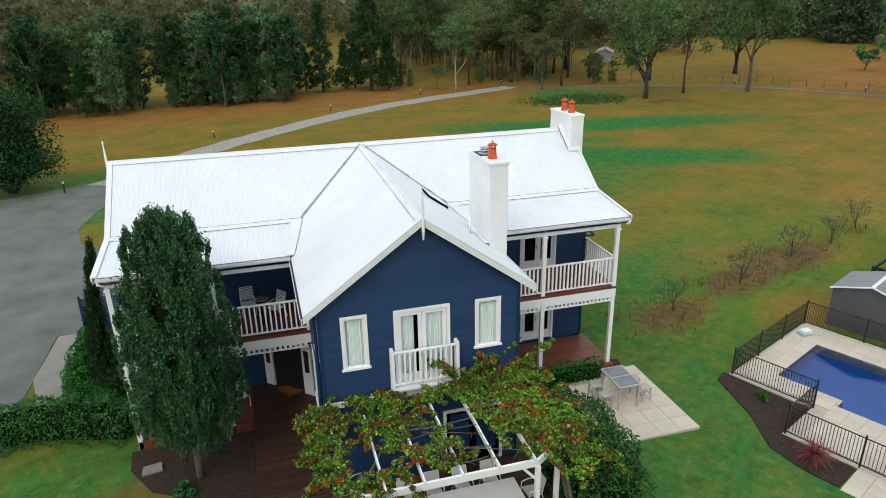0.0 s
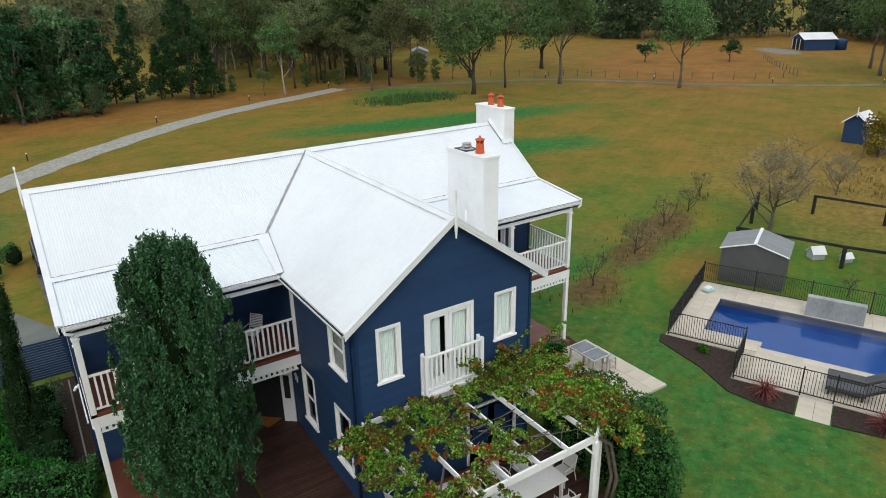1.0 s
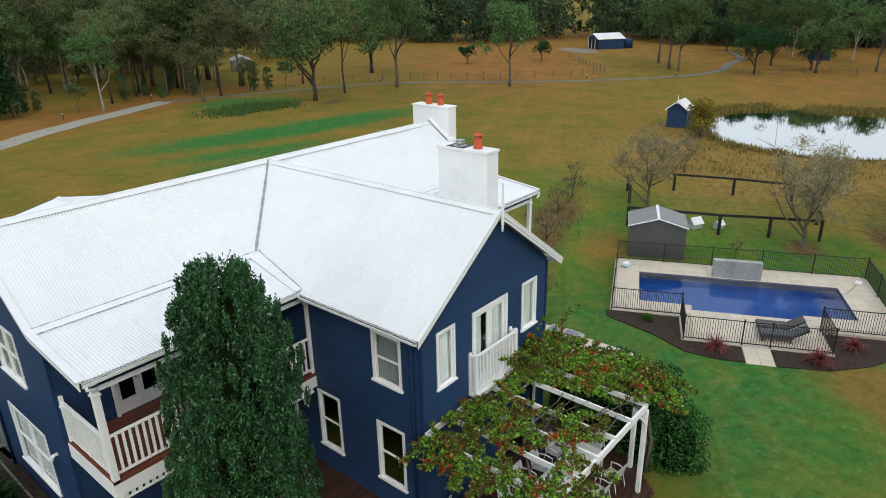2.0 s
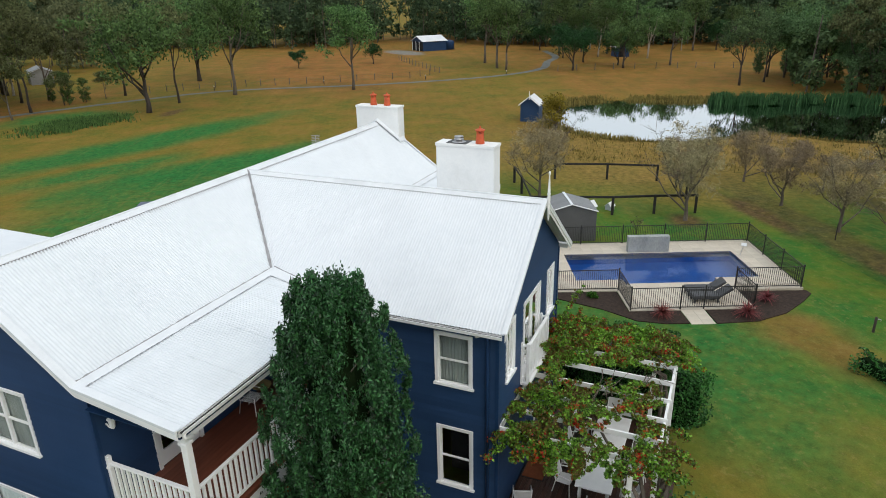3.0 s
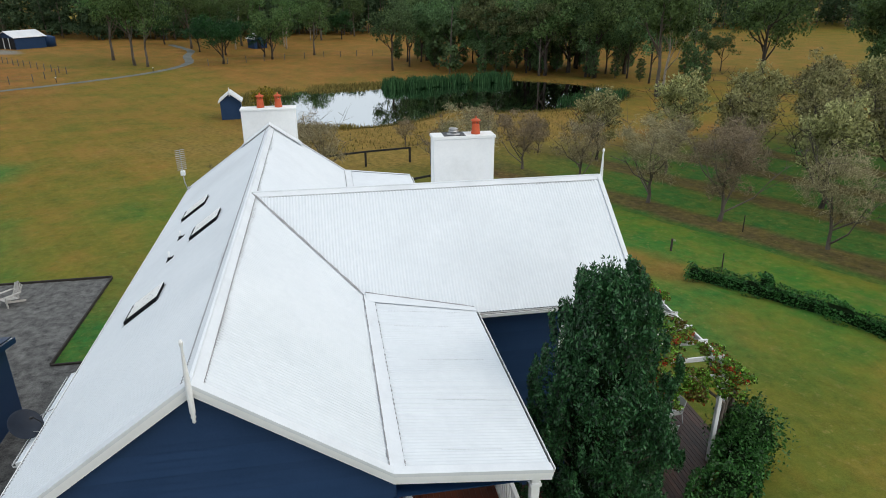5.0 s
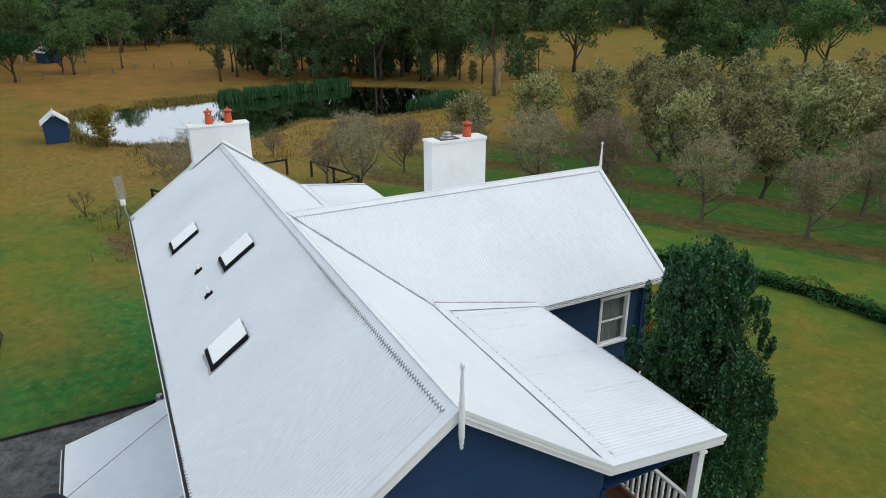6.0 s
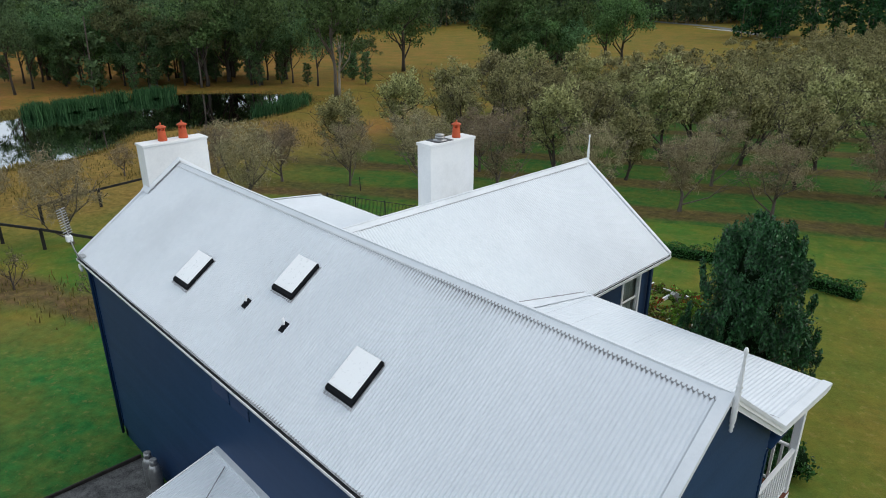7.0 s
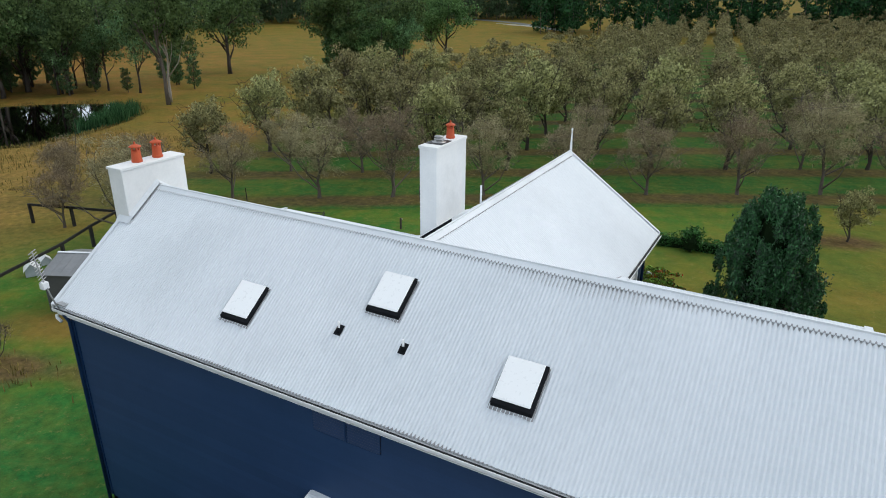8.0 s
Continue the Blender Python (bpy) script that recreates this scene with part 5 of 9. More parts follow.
# near-black colour of solid cores that stand in for shade inside foliage
HEART = surface("leaf_shade_black", (0.006, 0.014, 0.006), (0.014, 0.026, 0.01), 3, 20, 0.95, bump=0.2, spec=0.0)


def leaves(rng, centres, radii, per, size, shell=0.6, droop=0.0, ratio=0.5, tri=False):
    """Leaf-shaped quads, or three-cornered leaves, scattered in ellipsoids. Returns vertices and faces."""
    c = np.repeat(np.asarray(centres, float), per, axis=0)
    r = np.repeat(np.asarray(radii, float), per, axis=0)
    n = len(c)
    d = rng.normal(size=(n, 3))
    d /= np.linalg.norm(d, axis=1)[:, None]
    k = shell + (1 - shell) * rng.random(n)
    k *= np.where(rng.random(n) < 0.25, rng.random(n), 1.0)
    p = c + d * r * k[:, None]
    a = rng.normal(size=(n, 3))
    a[:, 2] -= droop
    a /= np.linalg.norm(a, axis=1)[:, None]
    b = np.cross(a, rng.normal(size=(n, 3)) + d * 0.8)
    b /= np.linalg.norm(b, axis=1)[:, None] + 1e-9
    s = size * (0.6 + 0.8 * rng.random(n))[:, None]
    if tri:
        v = np.stack([p - a * s, p + a * s * 0.7 + b * s * ratio, p + a * s * 0.7 - b * s * ratio], axis=1).reshape(-1, 3)
        return v, np.arange(3 * n).reshape(-1, 3)
    v = np.stack([p - a * s, p + b * s * ratio, p + a * s, p - b * s * ratio], axis=1).reshape(-1, 3)
    f = np.arange(4 * n).reshape(-1, 4)
    return v, f


def crown_part(name, rng, centres, radii, per, size, material, parent, label="", shell=0.6, droop=0.0, ratio=0.5, tri=False):
    v, f = leaves(rng, centres, radii, per, size, shell, droop, ratio, tri)
    return part(name, array_mesh(name, v, f, material), None, parent, label)


def limbs(rng, geo, base, height, r0, n_limbs, spread, fork=0.35, lean=0.06, sides=7, twigs=2):
    """Trunk and limbs into geo; returns the ends of the limbs."""
    bx, by, bz = base
    pts, rad = [], []
    x, y = bx, by
    top = height * (0.55 + 0.15 * rng.random())
    for i in range(6):
        k = i / 5
        pts.append((x, y, bz + top * k))
        rad.append(r0 * (1.25 if i == 0 else 1 - 0.6 * k))
        x += (rng.random() - 0.5) * lean * height * 0.5
        y += (rng.random() - 0.5) * lean * height * 0.5
    geo.tube(pts, rad, sides)
    ends = []
    for j in range(n_limbs):
        a = math.tau * (j + 0.6 * rng.random()) / n_limbs
        k = fork + (1 - fork) * (j + rng.random()) / n_limbs
        i = min(4, int(k * 5))
        p0 = Vector(pts[i]).lerp(Vector(pts[i + 1]), k * 5 - i)
        reach = spread * (0.55 + 0.6 * rng.random()) * (1.15 - 0.5 * k)
        rise = height * (1 - 0.05 * rng.random()) - p0.z + bz
        rise *= 0.45 + 0.5 * rng.random() if k < 0.9 else 0.85
        p2 = p0 + Vector((math.cos(a) * reach, math.sin(a) * reach, rise))
        p1 = p0.lerp(p2, 0.5) + Vector((math.cos(a) * reach * 0.12, math.sin(a) * reach * 0.12, -rise * 0.1))
        rr = r0 * (0.55 - 0.25 * k)
        geo.tube([p0, p1, p2], [rr, rr * 0.65, rr * 0.2], 5)
        ends.append(p2)
        for t in range(twigs):
            a2 = a + (rng.random() - 0.5) * 2.4
            q = p1.lerp(p2, 0.2 + 0.6 * rng.random())
            e = q + Vector((math.cos(a2) * reach * 0.45, math.sin(a2) * reach * 0.45, rise * (0.1 + 0.35 * rng.random())))
            geo.tube([q, e], [rr * 0.4, rr * 0.12], 4)
            ends.append(e)
    return ends


def gum(seed, h, r0, n, spread, clump, per, size, bark, leaf, label, category="tree", name="gum_tree", fork=0.35, flat=0.7, extra=1.0):
    rng = np.random.default_rng(seed)
    t = thing(name, label, category)
    g = Geo()
    ends = limbs(rng, g, (0, 0, -0.3), h, r0, n, spread, fork)
    part("trunk", g, bark, t, smooth=True)
    cs, rs = [], []
    for e in ends:
        for _ in range(3):
            o = rng.normal(size=3) * clump * 0.62
            cs.append((e.x + o[0], e.y + o[1], max(h * 0.28, e.z + o[2] * 0.8)))
            k = clump * (0.5 + 0.6 * rng.random())
            rs.append((k, k, k * flat))
    crown_part("crown", rng, cs, rs, per, size, leaf, t, shell=0.4, droop=0.5, ratio=0.5, tri=True)
    return t


def place(proto, x, y, turn=0.0, s=1.0, sz=None, z=None, dz=0.0):
    m = pose(x, y, (ground_z(x, y) if z is None else z) + dz, 0, 0, turn) @ Matrix.Diagonal((s, s, sz or s, 1))
    return copy_thing(proto, m)


def first(proto, x, y, turn=0.0, s=1.0, sz=None):
    """Stands the prototype itself at its place."""
    proto.matrix_basis = pose(x, y, ground_z(x, y), 0, 0, turn) @ Matrix.Diagonal((s, s, sz or s, 1))
    return proto


def plant_all(protos, spots, rnd, smin=0.85, smax=1.15):
    used = set()
    for x, y, *more in spots:
        i = more[0] if more else rnd.randrange(len(protos))
        s = (more[1] if len(more) > 1 else 1.0) * rnd.uniform(smin, smax)
        fn = place if i in used else first
        used.add(i)
        fn(protos[i], x, y, rnd.uniform(0, 360), s, s * rnd.uniform(0.92, 1.08))


def hedge(name, label, path, width, height, leaf, seed, dens=260, size=0.05, z=None, bump=0.12, category="hedge", kind=""):
    """A clipped hedge along a plan path, dense leaves over a solid core painted as shade."""
    rng = np.random.default_rng(seed)
    h = thing(name, label, category, (*path[0], 0), kind=kind)
    g = Geo()
    P_ = [Vector((*p, 0)) for p in path]
    V, F = [], []
    n0 = 0
    for a, b in zip(P_, P_[1:]):
        L = (b - a).length
        d = (b - a) / L
        s = Vector((-d.y, d.x, 0))
        za = z if z is not None else ground_z(a.x, a.y)
        zb = z if z is not None else ground_z(b.x, b.y)
        w2 = width * 0.3
        q = []
        for p, zz in ((a + d * (0.12 if a is P_[0] else -0.05), za), (b - d * (0.12 if b is P_[-1] else -0.05), zb)):
            q += [p + s * w2 + Vector((0, 0, zz - 0.1)), p - s * w2 + Vector((0, 0, zz - 0.1)), p - s * w2 * 0.85 + Vector((0, 0, zz + height * 0.74)), p + s * w2 * 0.85 + Vector((0, 0, zz + height * 0.74))]
        g.add(q, [(0, 1, 2, 3), (7, 6, 5, 4), (0, 4, 5, 1), (1, 5, 6, 2), (2, 6, 7, 3), (3, 7, 4, 0)])
        n = int(dens * L * (width + 2 * height))
        along = rng.random(n) * (L + 0.1) - 0.05
        per = rng.random(n) * (width + 2 * height)
        off = np.where(per < height, -width / 2, np.where(per > width + height, width / 2, per - height - width / 2))
        up = np.where(per < height, per, np.where(per > width + height, width + 2 * height - per, height))
        wob = bump * np.sin(along * 2.3 + off * 3 + seed) * np.sin(along * 0.9 + 1.3) + rng.normal(size=n) * 0.035
        edge = np.clip(up / height, 0, 1)
        off = off * (1 - 0.14 * edge) + np.where(up < height, np.sign(off) * wob, 0)
        up = up + np.where(up >= height - 1e-6, wob - 0.25 * (np.abs(off) / (width / 2)) ** 4 * 0.3, 0)
        zz = za + (zb - za) * along / L
        c = np.stack([a.x + d.x * along + s.x * off, a.y + d.y * along + s.y * off, zz + up], axis=1)
        v, f = leaves(rng, c, np.full((n, 3), 0.03), 1, size)
        V.append(v)
        F.append(f + n0)
        n0 += len(v)
        for p, zz, sgn in ((a, za, -1), (b, zb, 1)):
            if p is not P_[0] and p is not P_[-1]:
                continue
            n = int(dens * width * height * 1.2)
            off = (rng.random(n) - 0.5) * width
            up = rng.random(n) * height
            out = sgn * (0.02 + rng.normal(size=n) * 0.05 - 0.1 * (np.abs(off) / width * 2) ** 3)
            off = off * (1 - 0.14 * up / height)
            c = np.stack([p.x + d.x * out + s.x * off, p.y + d.y * out + s.y * off, zz + up], axis=1)
            v, f = leaves(rng, c, np.full((n, 3), 0.03), 1, size)
            V.append(v)
            F.append(f + n0)
            n0 += len(v)
    # solid core: inner shade of the hedge put into its colour
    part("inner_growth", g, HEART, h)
    part("foliage", array_mesh("foliage", np.concatenate(V), np.concatenate(F), leaf), None, h)
    return h


def bush(seed, r, hz, n_clumps, per, size, leaf, name="shrub", label="rounded green shrub", category="shrub", trunk=True, bark=None):
    rng = np.random.default_rng(seed)
    t = thing(name, label, category)
    g = Geo()
    cs, rs = [], []
    for i in range(n_clumps):
        a, k = rng.random() * math.tau, math.sqrt(rng.random())
        z = hz * (0.25 + 0.65 * rng.random())
        w = r * (1 - 0.5 * (z / hz) ** 2) * 0.75
        c = (math.cos(a) * k * w, math.sin(a) * k * w, z)
        g.tube([(0, 0, -0.1), (c[0] * 0.4, c[1] * 0.4, z * 0.45), c], [0.03 * r + 0.01, 0.02 * r + 0.008, 0.006], 5)
        cs.append(c)
        q = r * (0.3 + 0.22 * rng.random())
        rs.append((q, q, q * 0.85))
    part("stem", g, bark or BARK_DARK, t)
    if leaf is LEAF_DARK or leaf is LEAF_HEDGE:
        # near-black lathe paints the shade within the shrub
        part("inner_growth", Geo().lathe((0, 0, 0), [(0.02, 0.05 * hz), (0.5 * r, 0.2 * hz), (0.55 * r, 0.5 * hz), (0.35 * r, 0.75 * hz), (0.02, 0.85 * hz)], 12), HEART, t, "near-black core painted as shade inside the leaves")
    crown_part("foliage", rng, cs, rs, per, size, leaf, t, shell=0.5)
    return t

# ---- garden by the house ----
STONE = surface("cream_stone_paving", (0.5, 0.44, 0.36), (0.66, 0.6, 0.5), 1.2, 18, 0.8, bump=0.15, objects=0.07, dirt=(0.4, 0.33, 0.26), dirt_amount=0.35)
JOINT = surface("sandy_joint", (0.42, 0.37, 0.3), (0.54, 0.48, 0.4), 3, 40, 0.95, bump=0.2)
MULCH = surface("brown_bark_mulch", (0.01, 0.0065, 0.005), (0.06, 0.036, 0.025), 6, 30, 0.95, bump=1.0)
GRAVEL = surface("grey_gravel", (0.085, 0.093, 0.085), (0.185, 0.192, 0.175), 0.45, 26, 0.95, bump=0.3, dirt=(0.09, 0.11, 0.085), dirt_amount=0.5)
GRAVEL_PALE = surface("pale_gravel", (0.19, 0.185, 0.16), (0.42, 0.405, 0.355), 3.0, 16, 0.95, bump=0.7, dirt=(0.12, 0.125, 0.06), dirt_amount=0.5)
GRAVEL_DARK = surface("dark_blue_metal_gravel", (0.025, 0.025, 0.025), (0.2, 0.197, 0.19), 2.5, 20, 0.95, bump=0.8, dirt=(0.035, 0.035, 0.036), dirt_amount=0.4)
CONCRETE = surface("grey_concrete_path", (0.2, 0.19, 0.175), (0.3, 0.285, 0.26), 1.2, 25, 0.9, bump=0.2)
SLEEPER = surface("dark_timber_edging", (0.02, 0.017, 0.015), (0.055, 0.045, 0.04), 3, 30, 0.85, bump=0.4)


def drape(name, poly, lift, material, label, category, kind="structure", depth=0.25, step=0.8):
    """A thin bed that follows the ground inside a plan polygon."""
    bm = bmesh.new()
    vs = []
    n = len(poly)
    pts = []
    for i in range(n):
        a, b = poly[i], poly[(i + 1) % n]
        k = max(1, int(math.hypot(b[0] - a[0], b[1] - a[1]) / step))
        pts += [(a[0] + (b[0] - a[0]) * j / k, a[1] + (b[1] - a[1]) * j / k) for j in range(k)]
    vs = [bm.verts.new((x, y, ground_z(x, y) + lift)) for x, y in pts]
    face = bm.faces.new(vs)
    if face.calc_area() and face.normal.z < 0:
        face.normal_flip()
    ext = bmesh.ops.extrude_face_region(bm, geom=[face])
    low = [e for e in ext["geom"] if isinstance(e, bmesh.types.BMVert)]
    for v in low:
        v.co.z -= depth
    bmesh.ops.recalc_face_normals(bm, faces=bm.faces)
    # the ground's fall changes along x = 8, so the bed folds there too
    if min(q[0] for q in poly) < 8 < max(q[0] for q in poly):
        bmesh.ops.bisect_plane(bm, geom=bm.verts[:] + bm.edges[:] + bm.faces[:], plane_co=(8, 0, 0), plane_no=(1, 0, 0))
    bmesh.ops.triangulate(bm, faces=[f_ for f_ in bm.faces if len(f_.verts) > 3])
    me = bpy.data.meshes.new(name)
    bm.to_mesh(me)
    bm.free()
    me.materials.append(material)
    return tagged(new(name, me), label, category, kind=kind)


# deck of boards that run across the front of the house
DECK = [(-1.32, 23.85), (-1.32, 15.9), (1.0, 13.1), (2.3, 12.35), (6.3, 12.35), (7.4, 13.6), (7.4, 16.88)]


def deck_span(y):
    """x range of the deck at y."""
    hits = []
    n = len(DECK)
    poly = DECK + []
    for i in range(n):
        (xa, ya), (xb, yb) = poly[i], poly[(i + 1) % n]
        if (ya - y) * (yb - y) < 0:
            hits.append(xa + (xb - xa) * (y - ya) / (yb - ya))
    lo = min(hits) if hits else None
    if lo is None:
        return None
    return (lo, WX0 - 0.03) if y > WY0 - 0.02 else (lo, max(hits))


deck = tagged(new("deck", Geo().prism([(-1.25, 23.8), (-1.25, 16.0), (1.05, 13.2), (2.32, 12.42), (6.25, 12.42), (7.33, 13.65), (7.33, 16.85), (0.98, 16.85), (0.98, 23.8)], -0.35, FLOOR1 - 0.04).mesh("deck", SLEEPER)),
              "red-brown timber deck along the house and under the pergola", "deck", kind="structure")
y = 12.42
while y < 23.8:
    sp = deck_span(y)
    if sp and sp[1] - sp[0] > 0.3:
        ob = new("deck_board", Geo().box(sp[0], sp[1], y - 0.064, y + 0.064, FLOOR1 - 0.03, FLOOR1).mesh("deck_board", TIMBER))
        ob.parent = deck
    y += 0.14
tagged(new("veranda_deck", Geo().box(-5.25, -1.34, 21.3, Y0 - 0.02, -0.35, FLOOR1).mesh("veranda_deck", STAIN)), "red-brown lower veranda floor", "veranda floor", kind="structure")

# pergola with its vine
perg = thing("pergola", "white painted timber pergola over the deck", "pergola", (4.0, 14.5, 0.0))
PZ = 3.2
FRONT = [(0.95, 13.3), (1.5, 12.78), (6.05, 12.78), (6.95, 13.4)]
for a, b in zip(FRONT, FRONT[1:]):
    part("beam", Geo().beam((*a, PZ - 0.02), (*b, PZ - 0.02), 0.07, 0.22), WHITE, perg, bevel=0.006)
part("beam", Geo().beam((6.95, 13.4, PZ - 0.02), (7.0, 16.85, PZ - 0.02), 0.07, 0.22), WHITE, perg, bevel=0.006)
for x, y in ((1.5, 12.78), (6.05, 12.78), (6.95, 13.45), (0.98, 13.35)):
    part("post", Geo().box(x - 0.065, x + 0.065, y - 0.065, y + 0.065, FLOOR1, PZ - 0.13), WHITE, perg, bevel=0.008)
    part("post_bracket", Geo().beam((x + 0.0, y, PZ - 0.6), (x + (0.4 if x < 4 else -0.4), y + 0.02, PZ - 0.15), 0.06, 0.06), WHITE, perg)
for i in range(7):
    x = 1.02 + 0.985 * i
    y0 = 12.7 if 1.4 < x < 6.2 else 13.2
    part("rafter", Geo().beam((x, WY0 - 0.08, PZ + 0.1), (x, y0, PZ + 0.1), 0.05, 0.16), WHITE, perg, bevel=0.004)
spot = thing("floodlight", "small white floodlight on the pergola corner", "floodlight", (7.0, 13.3, PZ))
part("lamp_head", Geo().box(6.98, 7.24, 12.98, 13.16, PZ + 0.1, PZ + 0.25), WHITE, spot, bevel=0.025)
part("bracket", Geo().tube([(6.96, 13.36, PZ + 0.05), (7.02, 13.2, PZ + 0.2), (7.08, 13.1, PZ + 0.17)], [0.035, 0.03, 0.03], 6), WHITE, spot)

rng = np.random.default_rng(11)
vine = thing("grape_vine", "grape vine with green and reddening leaves over the pergola", "vine", (7.0, 13.2, 0))
cs, rs = [], []


def cane(p, heading, length, sag):
    """A leafy shoot: small clumps strung along a wandering line."""
    x, y, z = p
    h, k = heading, 0.0
    while k < length:
        cs.append((x, y, z))
        q = 0.07 + 0.19 * rng.random() ** 2
        rs.append((q, q, q * 0.6))
        h += rng.normal() * 0.35
        x, y, z = x + 0.17 * math.cos(h), y + 0.17 * math.sin(h), z + sag * 0.17 + rng.normal() * 0.03
        k += 0.17


for i in range(300):
    x, y = rng.uniform(0.8, 7.7), rng.uniform(12.9, 16.75)
    open_ = noise.noise((x * 1.05 + 3.1, y * 0.7, 0.5)) + (-0.03 if x < 5.0 and y < 15.9 else -0.25)
    if open_ > 0.12 and y < 16.3 and x < 6.6:
        continue
    if x < 4.6 and y < 13.7 and rng.random() < 0.35:
        continue
    cane((x, y, PZ + 0.22 + 0.12 * rng.random()), rng.random() * math.tau, rng.uniform(0.3, 1.0), 0.02)
for i in range(44):   # trails at the open end and at the front corner
    cane((rng.uniform(0.5, 1.3), rng.uniform(13.2, 16.6), PZ + rng.uniform(0.05, 0.3)), math.pi + rng.normal() * 0.5, rng.uniform(0.3, 0.9), -0.45)
for i in range(26):
    cane((rng.uniform(0.9, 2.6), rng.uniform(12.7, 13.4), PZ + rng.uniform(0.0, 0.3)), -math.pi / 2 + rng.normal() * 0.6, rng.uniform(0.4, 1.0), -0.7)
for i in range(9):    # shoots up the wall beside the balcony
    cane((rng.uniform(5.1, 6.9), 16.62, PZ + 0.35), rng.choice((0.0, math.pi)), rng.uniform(0.5, 1.5), 0.8)
for i in range(70):
    cane((rng.uniform(6.2, 7.6), rng.uniform(12.9, 16.5), rng.uniform(2.9, 3.75)), rng.random() * math.tau, rng.uniform(0.3, 0.8), -0.1)
for i in range(16):   # hanging from the front corner over the shrubs
    cane((rng.uniform(6.9, 7.9), rng.uniform(12.6, 13.5), PZ + rng.uniform(0.0, 0.3)), rng.uniform(-2.2, 0.4), rng.uniform(0.4, 1.0), -0.7)
for i in range(7):    # long bright shoots standing up before the wall
    cane((rng.uniform(5.3, 6.3), rng.uniform(16.2, 16.6), PZ + 0.3), rng.random() * math.tau, rng.uniform(0.7, 1.3), 0.75)
crown_part("leaves", rng, cs, rs, 60, 0.042, LEAF_VINE, vine, shell=0.15, ratio=0.75)
for x0, y0, x1, y1 in ((7.1, 13.2, 6.8, 13.5), (7.15, 13.05, 5.8, 14.2), (1.2, 12.95, 1.7, 13.4), (1.1, 13.1, 2.4, 14.6)):
    part("stem", Geo().tube([(x0, y0, 0.0), (x0 + 0.12, y0 - 0.08, 1.1), (x0 - 0.1, y0 + 0.05, 2.3), (x1, y1, PZ + 0.15)], [0.07, 0.06, 0.055, 0.03], 6), BARK, vine, smooth=True)
for k in range(5):   # old twisted trunk round the corner post
    pts = [(1.42 + 0.13 * math.cos(k * 1.26 + z * 2.2) + 0.05 * z, 12.7 + 0.13 * math.sin(k * 1.26 + z * 2.2) - 0.05 * z, -0.1 + z * 1.0) for z in (0, 0.4, 0.8, 1.2, 1.6, 2.0, 2.4, 2.8, 3.2)]
    part("twisted_trunk", Geo().tube(pts, [0.075, 0.07, 0.065, 0.06, 0.055, 0.05, 0.045, 0.04, 0.03], 6), BARK, vine, "twisting brown vine trunk", smooth=True)
for i in range(26):
    x0, y0 = rng.uniform(1, 7), rng.uniform(13, 16.5)
    part("bare_cane", Geo().tube([(x0, y0, PZ + 0.2), (x0 + rng.uniform(-0.8, 0.8), y0 + rng.uniform(-0.4, 0.4), PZ + 0.26), (x0 + rng.uniform(-1.6, 1.6), y0 + rng.uniform(-0.8, 0.8), PZ + 0.24)], [0.018, 0.014, 0.008], 4), BARK, vine)

# clipped shrubbery round the pergola's end
for i, (pth, w, h, seed) in enumerate((([(8.3, 13.0), (8.5, 14.4), (8.2, 15.9)], 1.7, 3.0, 3), ([(8.0, 12.2), (8.9, 12.9), (9.2, 14.2)], 1.5, 2.1, 5), ([(9.2, 14.6), (9.1, 16.2), (8.6, 17.3)], 1.4, 2.2, 6))):
    hedge("shrubbery", "dense dark green shrubbery beside the pergola", pth, w, h, LEAF_HEDGE, seed, 330, 0.055, bump=0.25, category="shrub")
sw = bush(41, 1.45, 2.25, 46, 120, 0.06, LEAF_HEDGE, "round_shrub", "big rounded dark green shrub below the pergola's open corner")
sw.location = (1.15, 12.0, ground_z(1.15, 12.0))
hedge("shrubbery", "dense dark green shrubbery along the deck's edge", [(1.7, 11.8), (0.5, 12.4), (-0.8, 13.8), (-1.8, 15.2)], 1.4, 1.5, LEAF_HEDGE, 8, 330, 0.055, bump=0.25, category="shrub")
hedge("box_hedge", "low clipped hedge beside the lower veranda", [(9.3, 20.85), (12.5, 20.85)], 0.75, 0.75, LEAF_LIME, 9, 330, 0.045)

# pear tree before the house
pear = thing("pear_tree", "tall columnar ornamental pear with glossy dark leaves", "tree", (-3.1, 19.2, -0.2))
rng = np.random.default_rng(4)
g = Geo()
g.tube([(-3.1, 19.2, -0.4), (-3.1, 19.2, 0.6), (-3.08, 19.22, 2.5), (-3.12, 19.2, 5.5), (-3.0, 19.2, 8.6)], [0.15, 0.115, 0.1, 0.07, 0.02], 9)
cs, rs = [], []
PROF_Z, PROF_R = (1.3, 1.7, 2.4, 3.5, 5.5, 7.0, 8.0, 8.7, 9.1, 9.4), (0.7, 1.25, 1.6, 1.68, 1.6, 1.4, 1.1, 0.8, 0.5, 0.15)


def cleft(x, y, z):
    """The gap between the crown's two leaders."""
    return z > 7.9 and abs((x + 2.86) * 0.87 - (y - 19.15) * 0.5) < 0.08 + 0.1 * (z - 7.9)


